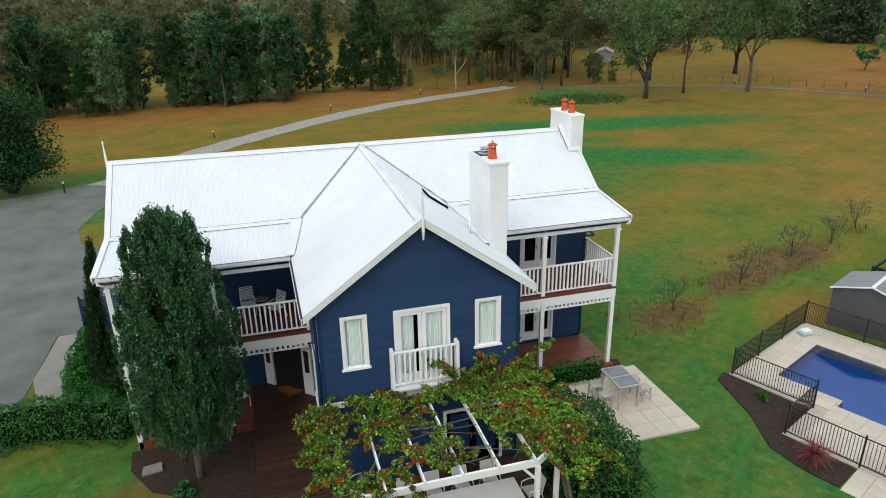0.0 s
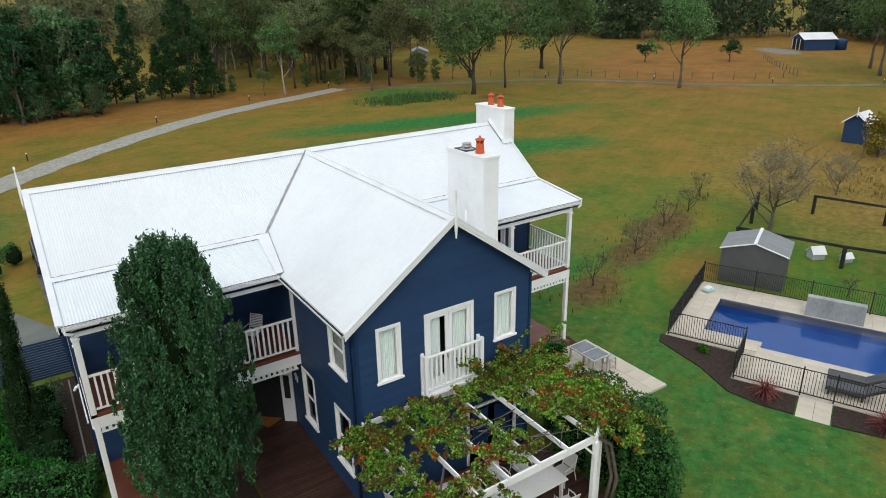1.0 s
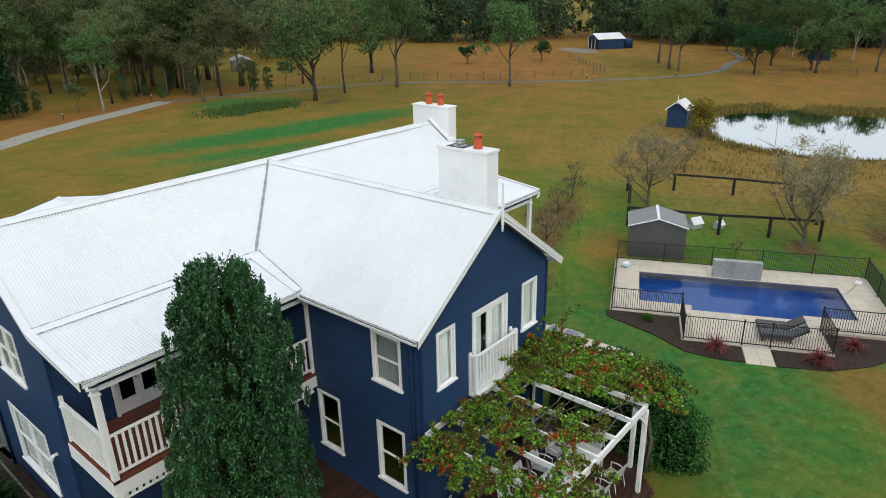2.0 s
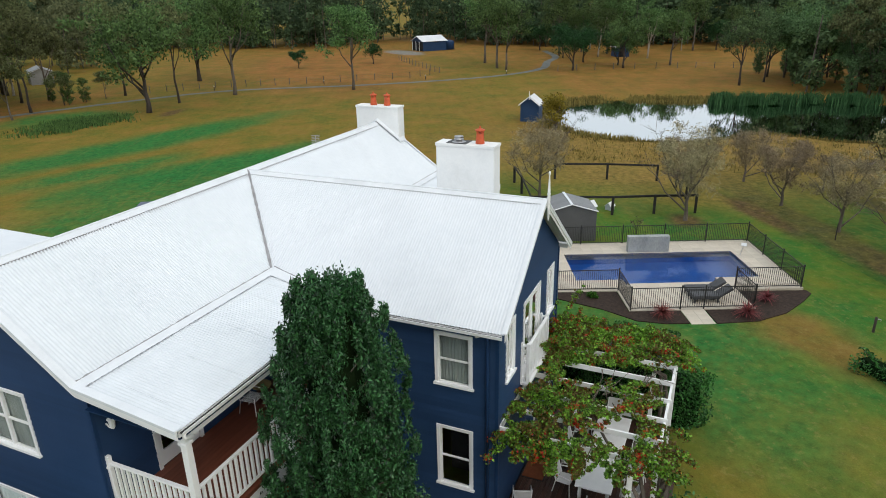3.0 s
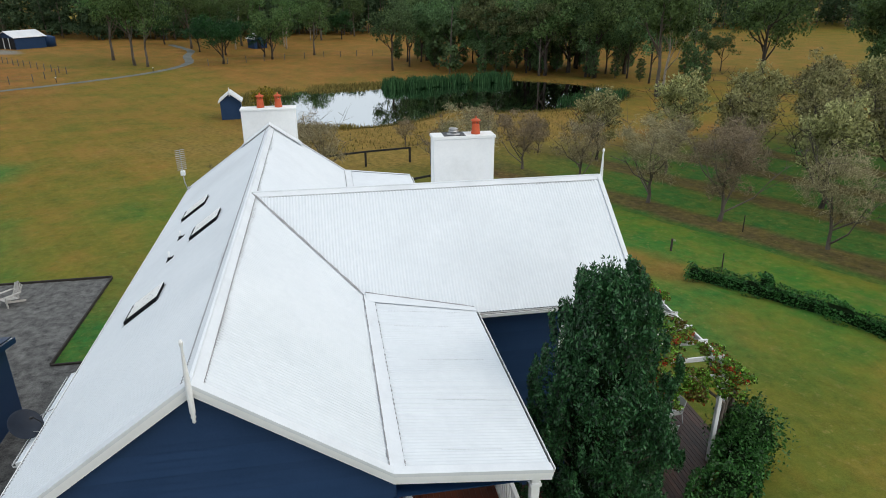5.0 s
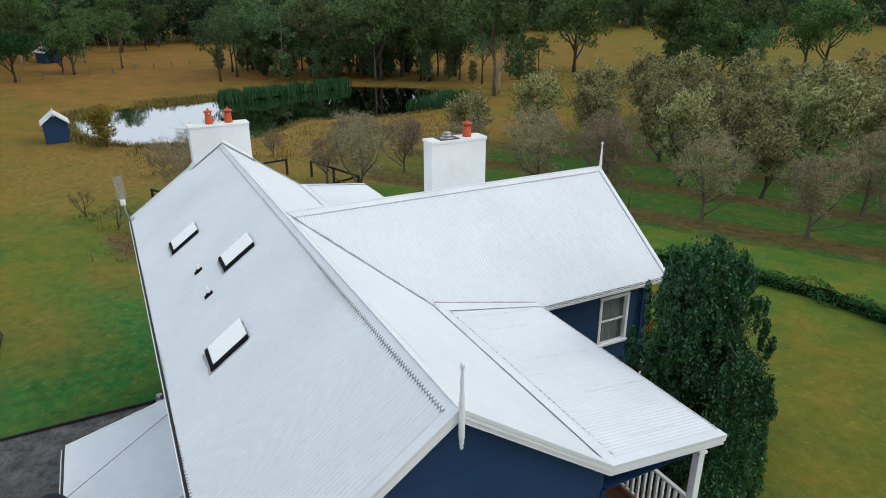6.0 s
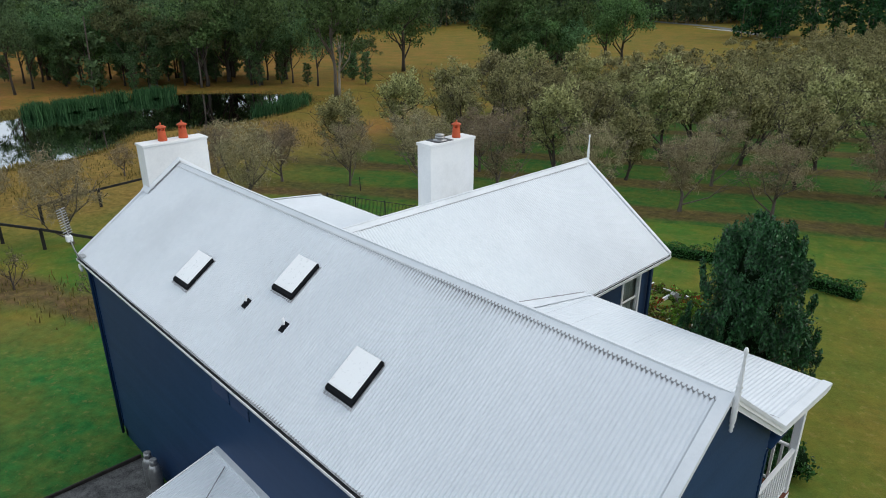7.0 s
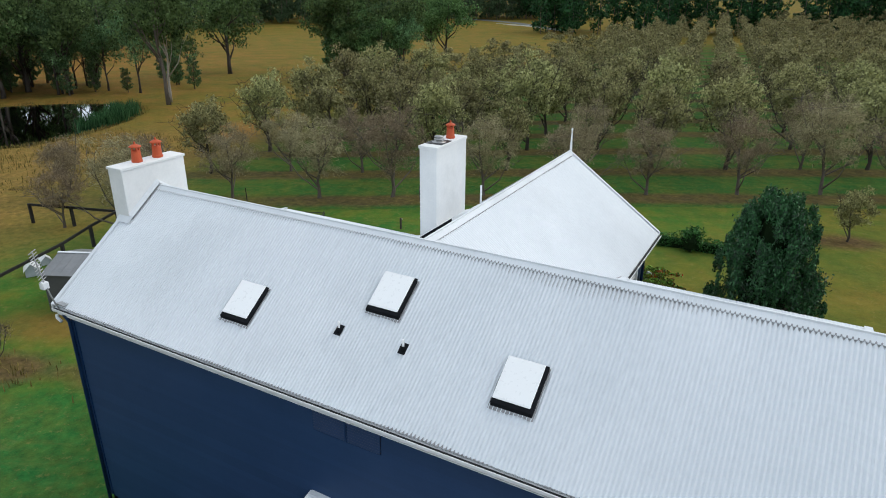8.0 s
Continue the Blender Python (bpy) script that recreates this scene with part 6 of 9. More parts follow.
for i in range(620):
    z = 1.4 + 7.5 * rng.random()
    prof = float(np.interp((z - 0.95) * 1.044 + 0.95, PROF_Z, PROF_R)) - 0.14
    a = rng.random() * math.tau
    prof *= 1 + 0.1 * math.sin(3 * a + z * 1.7) + 0.07 * math.sin(5 * a - z * 2.9)
    rr = prof * math.sqrt(0.3 + 0.7 * rng.random())
    c = (-2.97 + rr * math.cos(a), 19.15 + rr * math.sin(a), z)
    if cleft(*c) or (rr > prof * 0.72 and noise.noise((c[0] * 1.3, c[1] * 1.3, z * 0.9)) < -0.36):
        continue
    if rng.random() < 0.3:
        g.tube([(-3.1, 19.2, max(1.0, z - 1.3)), (-3.05 + (c[0] + 3.05) * 0.5, 19.2 + (c[1] - 19.2) * 0.5, z - 0.6), c], [0.035, 0.025, 0.008], 4)
    cs.append(c)
    q = 0.17 + 0.17 * rng.random()
    rs.append((q, q, q * 1.6))
for c in ((-2.85, 18.5, 8.6), (-2.85, 18.5, 8.2), (-2.9, 19.15, 8.85), (-2.85, 19.1, 8.6), (-2.8, 18.55, 7.9)):
    cs.append(c)
    rs.append((0.2, 0.2, 0.34))
for i in range(210):   # upright and drooping shoots round the top and along the flanks
    z = rng.uniform(2.2, 8.7)
    a = rng.random() * math.tau
    rr = float(np.interp((z - 0.95) * 1.044 + 0.95, PROF_Z, PROF_R)) * rng.uniform(0.9, 1.11)
    if cleft(-2.97 + rr * math.cos(a), 19.15 + rr * math.sin(a), z):
        continue
    cs.append((-2.97 + rr * math.cos(a), 19.15 + rr * math.sin(a), z + 0.2))
    rs.append((0.09, 0.09, 0.3))
for i in range(26):   # low sprays reaching toward the veranda
    a, z = rng.uniform(1.2, 2.6), rng.uniform(1.8, 3.6)
    rr = rng.uniform(1.55, 2.05)
    cs.append((-2.97 + rr * math.cos(a), 19.15 + rr * math.sin(a), z))
    rs.append((0.13, 0.13, 0.2))
# solid near-black core closes the crown and paints its inner shade
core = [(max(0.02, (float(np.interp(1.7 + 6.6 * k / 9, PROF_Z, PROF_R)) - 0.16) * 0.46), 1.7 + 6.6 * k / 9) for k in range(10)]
part("inner_growth", Geo().lathe((-2.97, 19.15, 0.0), core, 14), HEART, pear, "near-black core painted as shade inside the leaves")
part("trunk", g, BARK, pear, smooth=True)
crown_part("crown", rng, cs, rs, 170, 0.045, LEAF_PEAR, pear, shell=0.4, droop=1.5, ratio=0.4)

# pencil pine and hedges to the west
pine = thing("pencil_pine", "narrow dark pencil pine beside the drive", "tree", (-7.2, 26.1, -0.2))
rng = np.random.default_rng(8)
PINE = [(-7.2, 26.1, -0.3), (-7.12, 26.35, 2.0), (-6.96, 26.75, 4.2), (-6.82, 27.05, 5.6)]
part("trunk", Geo().tube(PINE, [0.09, 0.07, 0.04, 0.01], 7), BARK_DARK, pine)
# added near-black core in place of shade between the pine's sprays
part("inner_growth", Geo().tube([(x, y, max(0.3, z)) for x, y, z in PINE], [0.34, 0.32, 0.18, 0.02], 9), HEART, pine, "near-black core painted as shade inside the leaves")
cs, rs = [], []
for i in range(170):
    k = rng.random()
    z = 0.25 + 5.5 * k
    w = 0.58 * (1 - k ** 2.0) + 0.05
    a = rng.random() * math.tau
    cs.append((float(np.interp(z, [q[2] for q in PINE], [q[0] for q in PINE])) + w * 0.66 * math.cos(a), float(np.interp(z, [q[2] for q in PINE], [q[1] for q in PINE])) + w * 0.66 * math.sin(a), z))
    rs.append((0.15, 0.15, 0.4))
crown_part("crown", rng, cs, rs, 80, 0.05, LEAF_DARK, pine, shell=0.4, droop=-1.2, ratio=0.3)
hedge("curved_hedge", "broad clipped green hedge in a curve by the lawn", [(-5.6, 22.6), (-6.6, 22.9), (-7.9, 23.3), (-9.1, 23.5), (-10.2, 23.3), (-11.2, 22.7)], 1.8, 1.2, LEAF_HEDGE, 12, 300, 0.05, bump=0.2)
hedge("curved_hedge", "bright green clipped hedge along the path", [(-6.5, 23.95), (-7.2, 24.25), (-7.85, 25.1), (-8.2, 26.4), (-8.4, 28.0), (-8.4, 30.4)], 0.95, 0.85, LEAF_LIME, 13, 300, 0.05)
for i, (x, y, r, h, lf) in enumerate(((-6.5, 24.8, 0.7, 1.1, LEAF_DARK), (-6.6, 27.2, 0.95, 1.5, LEAF_DARK), (-6.75, 28.9, 1.0, 1.4, LEAF_HEDGE), (-7.3, 28.0, 0.8, 1.2, LEAF_DARK), (-6.9, 25.2, 0.6, 0.9, LEAF_DARK), (-7.5, 29.2, 0.8, 1.2, LEAF_DARK), (-3.6, 18.5, 0.45, 0.4, LEAF_HEDGE), (-6.5, 25.9, 0.85, 1.3, LEAF_DARK))):
    b = bush(30 + i, r, h, 10, 130, 0.05, lf, label="leafy green garden shrub in the bed")
    b.location = (x, y, ground_z(x, y))
drape("garden_bed", [(-1.34, 21.25), (-1.34, 16.2), (-2.0, 17.4), (-3.2, 18.1), (-4.6, 18.9), (-5.4, 20.2), (-5.5, 21.25)], 0.03, MULCH, "dark bark mulch bed under the pear tree", "garden bed")
drape("garden_bed", [(-5.26, 24.0), (-5.26, 31.2), (-8.3, 31.2), (-8.5, 27.5), (-8.0, 25.2), (-7.2, 24.2)], 0.03, MULCH, "dark bark mulch bed along the west wall", "garden bed")
drape("garden_path", [(-8.2, 24.6), (-9.3, 24.9), (-10.2, 27.5), (-10.1, 31.5), (-9.1, 31.6), (-9.0, 28.0), (-8.75, 26.0)], 0.04, CONCRETE, "pale concrete garden path", "path")
drape("gravel_yard", [(-10.2, 24.6), (-10.2, 31.6), (-5.4, 31.8), (-5.4, 36), (-8.5, 42), (-10.2, 43.2), (-11.8, 45), (-12.7, 48.5), (-12.3, 51.6), (-11.7, 54.8), (-11.0, 57.4), (-9.6, 61.5), (-13.0, 62.2), (-20, 58.5), (-28, 57), (-40, 55), (-40, 20), (-16, 22.5)], 0.03, GRAVEL, "grey gravel turning yard", "gravel yard", step=2.0)
slab = tagged(new("stepping_stone", Geo().prism([(-5.0, 19.75), (-4.35, 19.85), (-4.4, 20.3), (-5.0, 20.2)], -0.22, -0.1).mesh("stepping_stone", CONCRETE, bevel=0.015)), "square pale stepping stone in the bed", "stepping stone")

solo("bed_edging", Geo().box(-5.69, -5.63, 24.5, 30.9, -0.25, -0.12), CONCRETE, "thin pale edging strip along the wall's bed", "edging", bevel=0.008)
# navy slatted gate and fence beside the west wall
gate = thing("slatted_gate", "navy timber slatted side gate", "gate", (-5.5, 31.45, -0.2))
for x in (-5.4, -7.15, -8.9):
    part("gate_post", Geo().box(x - 0.05, x + 0.05, 31.4, 31.5, -0.3, 1.75), NAVY_TRIM, gate, bevel=0.006)
for k in range(15):
    part("slat", Geo().box(-8.9, -5.45, 31.43, 31.47, -0.05 + k * 0.112, 0.03 + k * 0.112), NAVY_TRIM, gate)

# patio of stone slabs with the bar table
patio = tagged(new("patio", Geo().prism([(10.3, 16.62), (14.22, 16.62), (14.22, 21.1), (10.3, 21.1)], -0.5, -0.24).mesh("patio", JOINT)), "cream stone slab patio on the lawn", "patio", kind="structure")
nxp, nyp = 5, 6
me = None
for i in range(nxp):
    for j in range(nyp):
        w, d = 3.92 / nxp, 4.48 / nyp
        if me is None:
            me = Geo().box(0.006, w - 0.006, 0.006, d - 0.006, 0, 0.05).mesh("paving_stone", STONE, bevel=0.008)
        ob = new("paving_stone", me)
        ob.parent = patio
        ob.matrix_basis = Matrix.Translation((10.3 + i * w, 16.62 + j * d, -0.25))
drape("lawn_edge_bed", [(9.1, 20.3), (9.1, 21.15), (13.3, 21.15), (13.3, 21.9), (13.9, 21.9), (13.6, 20.4)], 0.03, MULCH, "dark mulch strip below the low hedge", "garden bed")
STEEL_GREY = surface("weathered_grey_timber", (0.34, 0.33, 0.31), (0.5, 0.48, 0.45), 3, 30, 0.7, bump=0.2, objects=0.1)
GLASS_TOP = surface("grey_glass_tabletop", (0.1, 0.115, 0.14), (0.2, 0.22, 0.26), 2, 10, 0.15, bump=0.0, spec=0.7)
bt = thing("bar_table", "tall grey outdoor bar table with glass panels", "table", (12.35, 19.1, -0.2))
for x in (11.95, 12.75):
    for y in (18.45, 19.75):
        part("leg", Geo().box(x - 0.035, x + 0.035, y - 0.035, y + 0.035, -0.2, 0.78), STEEL_GREY, bt)
part("top_frame", Geo().box(11.88, 12.82, 18.38, 19.82, 0.74, 0.79), STEEL_GREY, bt, bevel=0.006)
for y in (18.44, 19.14):
    part("glass_panel", Geo().box(11.95, 12.75, y, y + 0.62, 0.791, 0.8), GLASS_TOP, bt)
stool = thing("bar_stool", "grey timber bar stool at the tall table", "stool", group="stools at the bar table")
for x in (-0.17, 0.17):
    for y in (-0.17, 0.17):
        part("leg", Geo().beam((x * 1.15, y * 1.15, 0), (x, y, 0.56), 0.04, 0.04, (0, 1, 0)), STEEL_GREY, stool)
for a, b in (((-0.19, -0.19, 0.2), (0.19, -0.19, 0.2)), ((-0.19, 0.19, 0.2), (0.19, 0.19, 0.2)), ((-0.19, -0.19, 0.3), (-0.19, 0.19, 0.3)), ((0.19, -0.19, 0.3), (0.19, 0.19, 0.3))):
    part("stretcher", Geo().beam(a, b, 0.03, 0.03), STEEL_GREY, stool)
part("seat", Geo().box(-0.21, 0.21, -0.2, 0.2, 0.55, 0.6), STEEL_GREY, stool, bevel=0.012)
stool.location = (11.5, 19.45, -0.2)
for x, y, r in ((11.52, 18.75, 8), (13.2, 18.75, 4), (13.15, 19.45, -6)):
    copy_thing(stool, pose(x, y, -0.2, 0, 0, r))

# dining table and chairs on the deck
PLASTIC = surface("white_powder_coat", (0.72, 0.72, 0.72), (0.82, 0.82, 0.82), 3, 40, 0.35, bump=0.02)
MESH = surface("pale_sling_cloth", (0.5, 0.5, 0.5), (0.62, 0.62, 0.61), 4, 120, 0.7, bump=0.1)
dt = thing("dining_table", "long white outdoor dining table on the deck", "table", (4.4, 14.5, FLOOR1))
part("tabletop", Geo().box(2.45, 6.3, 13.95, 15.0, 0.8, 0.85), PLASTIC, dt, bevel=0.01)
part("apron", Geo().box(2.55, 6.2, 14.03, 14.92, 0.72, 0.8), PLASTIC, dt)
for x in (2.6, 6.15):
    for y in (14.08, 14.87):
        part("leg", Geo().box(x - 0.045, x + 0.045, y - 0.045, y + 0.045, FLOOR1, 0.73), PLASTIC, dt)
ch = thing("garden_chair", "white metal garden armchair with sling seat", "chair", group="chairs round the dining table")
for s in (-1, 1):
    part("front_leg", Geo().tube([(s * 0.27, 0.26, 0), (s * 0.26, 0.23, 0.62)], [0.015, 0.015], 6), PLASTIC, ch)
    part("back_leg", Geo().tube([(s * 0.25, -0.3, 0), (s * 0.24, -0.2, 0.44), (s * 0.23, -0.32, 0.9)], [0.015, 0.015, 0.014], 6), PLASTIC, ch)
    part("armrest", Geo().tube([(s * 0.26, 0.25, 0.62), (s * 0.27, 0.0, 0.66), (s * 0.24, -0.25, 0.64)], [0.02, 0.022, 0.018], 6), PLASTIC, ch, smooth=True)
part("seat", Geo().add([(-0.24, 0.24, 0.45), (0.24, 0.24, 0.45), (0.23, -0.2, 0.42), (-0.23, -0.2, 0.42), (-0.24, 0.24, 0.425), (0.24, 0.24, 0.425), (0.23, -0.2, 0.395), (-0.23, -0.2, 0.395)],
                        [(0, 1, 2, 3), (7, 6, 5, 4), (0, 4, 5, 1), (1, 5, 6, 2), (2, 6, 7, 3), (3, 7, 4, 0)]), MESH, ch)
part("backrest", Geo().add([(-0.22, -0.2, 0.45), (0.22, -0.2, 0.45), (0.22, -0.33, 0.92), (-0.22, -0.33, 0.92), (-0.22, -0.22, 0.44), (0.22, -0.22, 0.44), (0.22, -0.35, 0.91), (-0.22, -0.35, 0.91)],
                            [(0, 1, 2, 3), (7, 6, 5, 4), (0, 4, 5, 1), (1, 5, 6, 2), (2, 6, 7, 3), (3, 7, 4, 0)]), MESH, ch)
ch.matrix_basis = pose(2.05, 14.3, FLOOR1, 0, 0, -84)
for x, y, r in ((3.0, 15.4, 172), (3.9, 15.45, 180), (4.8, 15.42, 185), (5.7, 15.45, 178), (3.1, 13.5, 8), (4.0, 13.48, -4), (4.9, 13.5, 3), (5.8, 13.5, -6), (6.75, 14.6, 95), (1.75, 16.35, -70)):
    copy_thing(ch, pose(x, y, FLOOR1, 0, 0, r))

# two slatted chairs and a round table on the upper veranda, one below
sc = thing("slatted_chair", "white slatted metal armchair on the veranda", "chair", group="veranda chairs")
for s in (-1, 1):
    part("leg", Geo().tube([(s * 0.25, 0.25, 0), (s * 0.26, 0.27, 0.6), (s * 0.26, -0.2, 0.62)], [0.014] * 3, 6), PLASTIC, sc)
    part("leg", Geo().tube([(s * 0.23, -0.3, 0), (s * 0.24, -0.2, 0.42), (s * 0.23, -0.34, 0.95)], [0.014] * 3, 6), PLASTIC, sc)
for k in range(8):
    part("seat_slat", Geo().box(-0.24, 0.24, -0.2 + k * 0.058, -0.165 + k * 0.058, 0.43, 0.445), PLASTIC, sc)
for k in range(9):
    z = 0.5 + k * 0.055
    yb = -0.21 - 0.125 * (z - 0.45) / 0.5
    part("back_slat", Geo().box(-0.23, 0.23, yb - 0.008, yb + 0.008, z, z + 0.034), PLASTIC, sc)
sc.matrix_basis = pose(-1.06, 23.35, FLOOR2, 0, 0, 186)
copy_thing(sc, pose(-0.08, 22.7, FLOOR2, 0, 0, 128))
copy_thing(sc, pose(-1.75, 22.6, FLOOR1, 0, 0, 200))
tb = thing("round_side_table", "small round tan side table between the veranda chairs", "side table", (-0.55, 23.4, FLOOR2))
part("tabletop", Geo().lathe((-0.55, 23.4, FLOOR2 + 0.5), [(0.26, 0), (0.28, 0.012), (0.27, 0.03)], 20), surface("tan_wicker", (0.28, 0.2, 0.08), (0.4, 0.3, 0.14), 5, 80, 0.8, bump=0.3), tb)
for k in range(3):
    a = k * math.tau / 3
    part("leg", Geo().tube([(-0.55 + 0.24 * math.cos(a), 23.4 + 0.24 * math.sin(a), FLOOR2), (-0.55 + 0.12 * math.cos(a), 23.4 + 0.12 * math.sin(a), FLOOR2 + 0.5)], [0.014, 0.014], 6), DARK, tb)
pl = bush(77, 0.3, 0.75, 6, 60, 0.06, LEAF_HEDGE, "potted_plant", "small leafy plant in a dark pot on the veranda", "plant")
part("pot", Geo().lathe((0, 0, 0), [(0.12, 0), (0.17, 0.28), (0.16, 0.28), (0.14, 0.24)], 14), DARK, pl, smooth=True)
pl.location = (-0.55, 21.62, FLOOR2)

mat2 = thing("door_mat", "red-brown door mat on the deck by the glazed doors", "door mat", (3.85, 16.45, FLOOR1))
part("mat_surface", Geo().box(3.1, 4.55, 16.12, 16.78, FLOOR1 + 0.002, FLOOR1 + 0.02), surface("rust_mat_pile", (0.14, 0.035, 0.012), (0.22, 0.065, 0.025), 6, 90, 0.95, bump=0.4), mat2, bevel=0.004)
part("border", Geo().box(3.06, 4.59, 16.08, 16.82, FLOOR1 + 0.001, FLOOR1 + 0.012), DARK, mat2)

# ---- pool ----
POOL_TILE = surface("deep_blue_pool_lining", (0.004, 0.085, 0.34), (0.009, 0.125, 0.44), 0.6, 8, 0.4, bump=0.0)
WATER, nt, bsdf, vec = base_material("pool_water")
bsdf.inputs["Base Color"].default_value = (0.55, 0.78, 1.0, 1)
bsdf.inputs["Roughness"].default_value = 0.03
bsdf.inputs["IOR"].default_value = 1.33
bsdf.inputs["Transmission Weight"].default_value = 1.0
rip = noise_of(nt, vec, 3.0, 3.0, 0.5)
bn = node(nt, "ShaderNodeBump", Strength=0.12, Distance=0.03, Height=rip)
nt.links.new(bn.outputs[0], bsdf.inputs["Normal"])

POOL = [(0, 0), (9.9, 0), (9.9, 3.8), (7.5, 3.8), (7.5, 4.35), (2.5, 4.35), (2.5, 3.8), (0, 3.8)]
PAVE = [(-1.35, -1.75), (11.7, -1.75), (11.5, 5.3), (8.05, 5.3), (8.05, 7.5), (1.85, 7.5), (1.85, 5.15), (-1.4, 5.15)]


def inside(poly, u, v):
    r = False
    for i in range(len(poly)):
        (a, b), (c, d) = poly[i], poly[i - 1]
        if (b > v) != (d > v) and u < (c - a) * (v - b) / (d - b) + a:
            r = not r
    return r


def ring(outer, inner, z0, z1):
    """A flat slab with a hole, in the pool's plan."""
    bm = bmesh.new()
    loops = []
    for poly in (outer, inner):
        vs = [bm.verts.new((*pool_xy(u, v), z1)) for u, v in poly]
        loops += [bm.edges.new((vs[i], vs[(i + 1) % len(vs)])) for i in range(len(vs))]
    bmesh.ops.triangle_fill(bm, use_beauty=True, use_dissolve=False, edges=loops)
    hole = [f for f in bm.faces if inside(inner, *pool_uv(*f.calc_center_median()[:2]))]
    bmesh.ops.delete(bm, geom=hole, context='FACES_ONLY')
    ext = bmesh.ops.extrude_face_region(bm, geom=list(bm.faces))
    for e in ext["geom"]:
        if isinstance(e, bmesh.types.BMVert):
            e.co.z = z0
    bmesh.ops.recalc_face_normals(bm, faces=bm.faces)
    me = bpy.data.meshes.new("pool_surround")
    bm.to_mesh(me)
    bm.free()
    me.materials.append(JOINT)
    return me


surround = tagged(new("pool_surround", ring(PAVE, POOL, -1.1, PAVE_Z - 0.03)), "cream stone paving round the swimming pool", "pool paving", kind="structure")
# paving stones over the surround, on a grid cut by the two outlines
TW = 0.6
shared = {}
for i in range(-3, 21):
    for j in range(-4, 14):
        u0, v0 = i * TW, j * TW
        cs = [(u0, v0), (u0 + TW, v0), (u0 + TW, v0 + TW), (u0, v0 + TW)]
        u1, v1 = u0 + TW, v0 + TW
        # trim against the pool's straight sides
        for pu0, pu1, pv0, pv1 in ((0, 9.9, 0, 3.8), (2.5, 7.5, 3.8, 4.35)):
            if u0 < pu1 and u1 > pu0 and v0 < pv1 and v1 > pv0:
                if v0 < pv0:
                    v1 = pv0
                elif v1 > pv1:
                    v0 = pv1
                elif u0 < pu0:
                    u1 = pu0
                elif u1 > pu1:
                    u0 = pu1
                else:
                    u1 = u0
        if u1 - u0 < 0.08 or v1 - v0 < 0.08:
            continue
        if not all(inside(PAVE, u, v) for u, v in ((u0 + 0.05, v0 + 0.05), (u1 - 0.05, v0 + 0.05), (u1 - 0.05, v1 - 0.05), (u0 + 0.05, v1 - 0.05))):
            continue
        key = (round(u1 - u0, 2), round(v1 - v0, 2))
        if key not in shared:
            shared[key] = Geo().box(0.004, key[0] - 0.004, 0.004, key[1] - 0.004, 0, 0.035).mesh("paving_stone", STONE)
        ob = new("paving_stone", shared[key])
        ob.parent = surround
        x, y = pool_xy(u0, v0)
        ob.matrix_basis = Matrix(((PU[0], PV[0], 0, x), (PU[1], PV[1], 0, y), (0, 0, 1, PAVE_Z - 0.03), (0, 0, 0, 1)))
# shell, water
pool = thing("swimming_pool", "rectangular swimming pool with deep blue lining and calm water", "pool", (*pool_xy(5, 2), PAVE_Z))
bm = bmesh.new()
top = [bm.verts.new((*pool_xy(u, v), PAVE_Z - 0.02)) for u, v in POOL]
bot = [bm.verts.new((*pool_xy(u, v), PAVE_Z - 1.5)) for u, v in POOL]
for i in range(len(POOL)):
    bm.faces.new((top[i], top[(i + 1) % len(POOL)], bot[(i + 1) % len(POOL)], bot[i]))
bmesh.ops.triangulate(bm, faces=[bm.faces.new(bot)])
bmesh.ops.recalc_face_normals(bm, faces=bm.faces)
me = bpy.data.meshes.new("lining")
bm.to_mesh(me)
bm.free()
me.materials.append(POOL_TILE)
part("lining", me, None, pool)
wv = [(*pool_xy(u, v), PAVE_Z - 0.1) for u, v in POOL]
w_ob = part("water", Geo().add(wv, [tuple(range(len(wv) - 1, -1, -1))]), WATER, pool, "still blue water")
w_ob.visible_shadow = False
part("step_ledge", Geo().add([(*pool_xy(u, v), z) for z in (PAVE_Z - 1.45, PAVE_Z - 0.42) for u, v in ((2.52, 3.55), (7.48, 3.55), (7.48, 4.33), (2.52, 4.33))],
                             [(0, 3, 2, 1), (4, 5, 6, 7), (0, 1, 5, 4), (1, 2, 6, 5), (2, 3, 7, 6), (3, 0, 4, 7)]), POOL_TILE, pool)
FEATURE = surface("grey_streaked_concrete", (0.2, 0.22, 0.22), (0.42, 0.44, 0.43), 1.4, 12, 0.6, bump=0.2, stretch=(1, 1, 0.5), dirt=(0.55, 0.57, 0.56), dirt_amount=0.5)


def pool_box(u0, u1, v0, v1, z0, z1):
    return Geo().add([(*pool_xy(u, v), z) for z in (z0, z1) for u, v in ((u0, v0), (u1, v0), (u1, v1), (u0, v1))],
                     [(0, 1, 2, 3), (7, 6, 5, 4), (0, 4, 5, 1), (1, 5, 6, 2), (2, 6, 7, 3), (3, 7, 4, 0)])


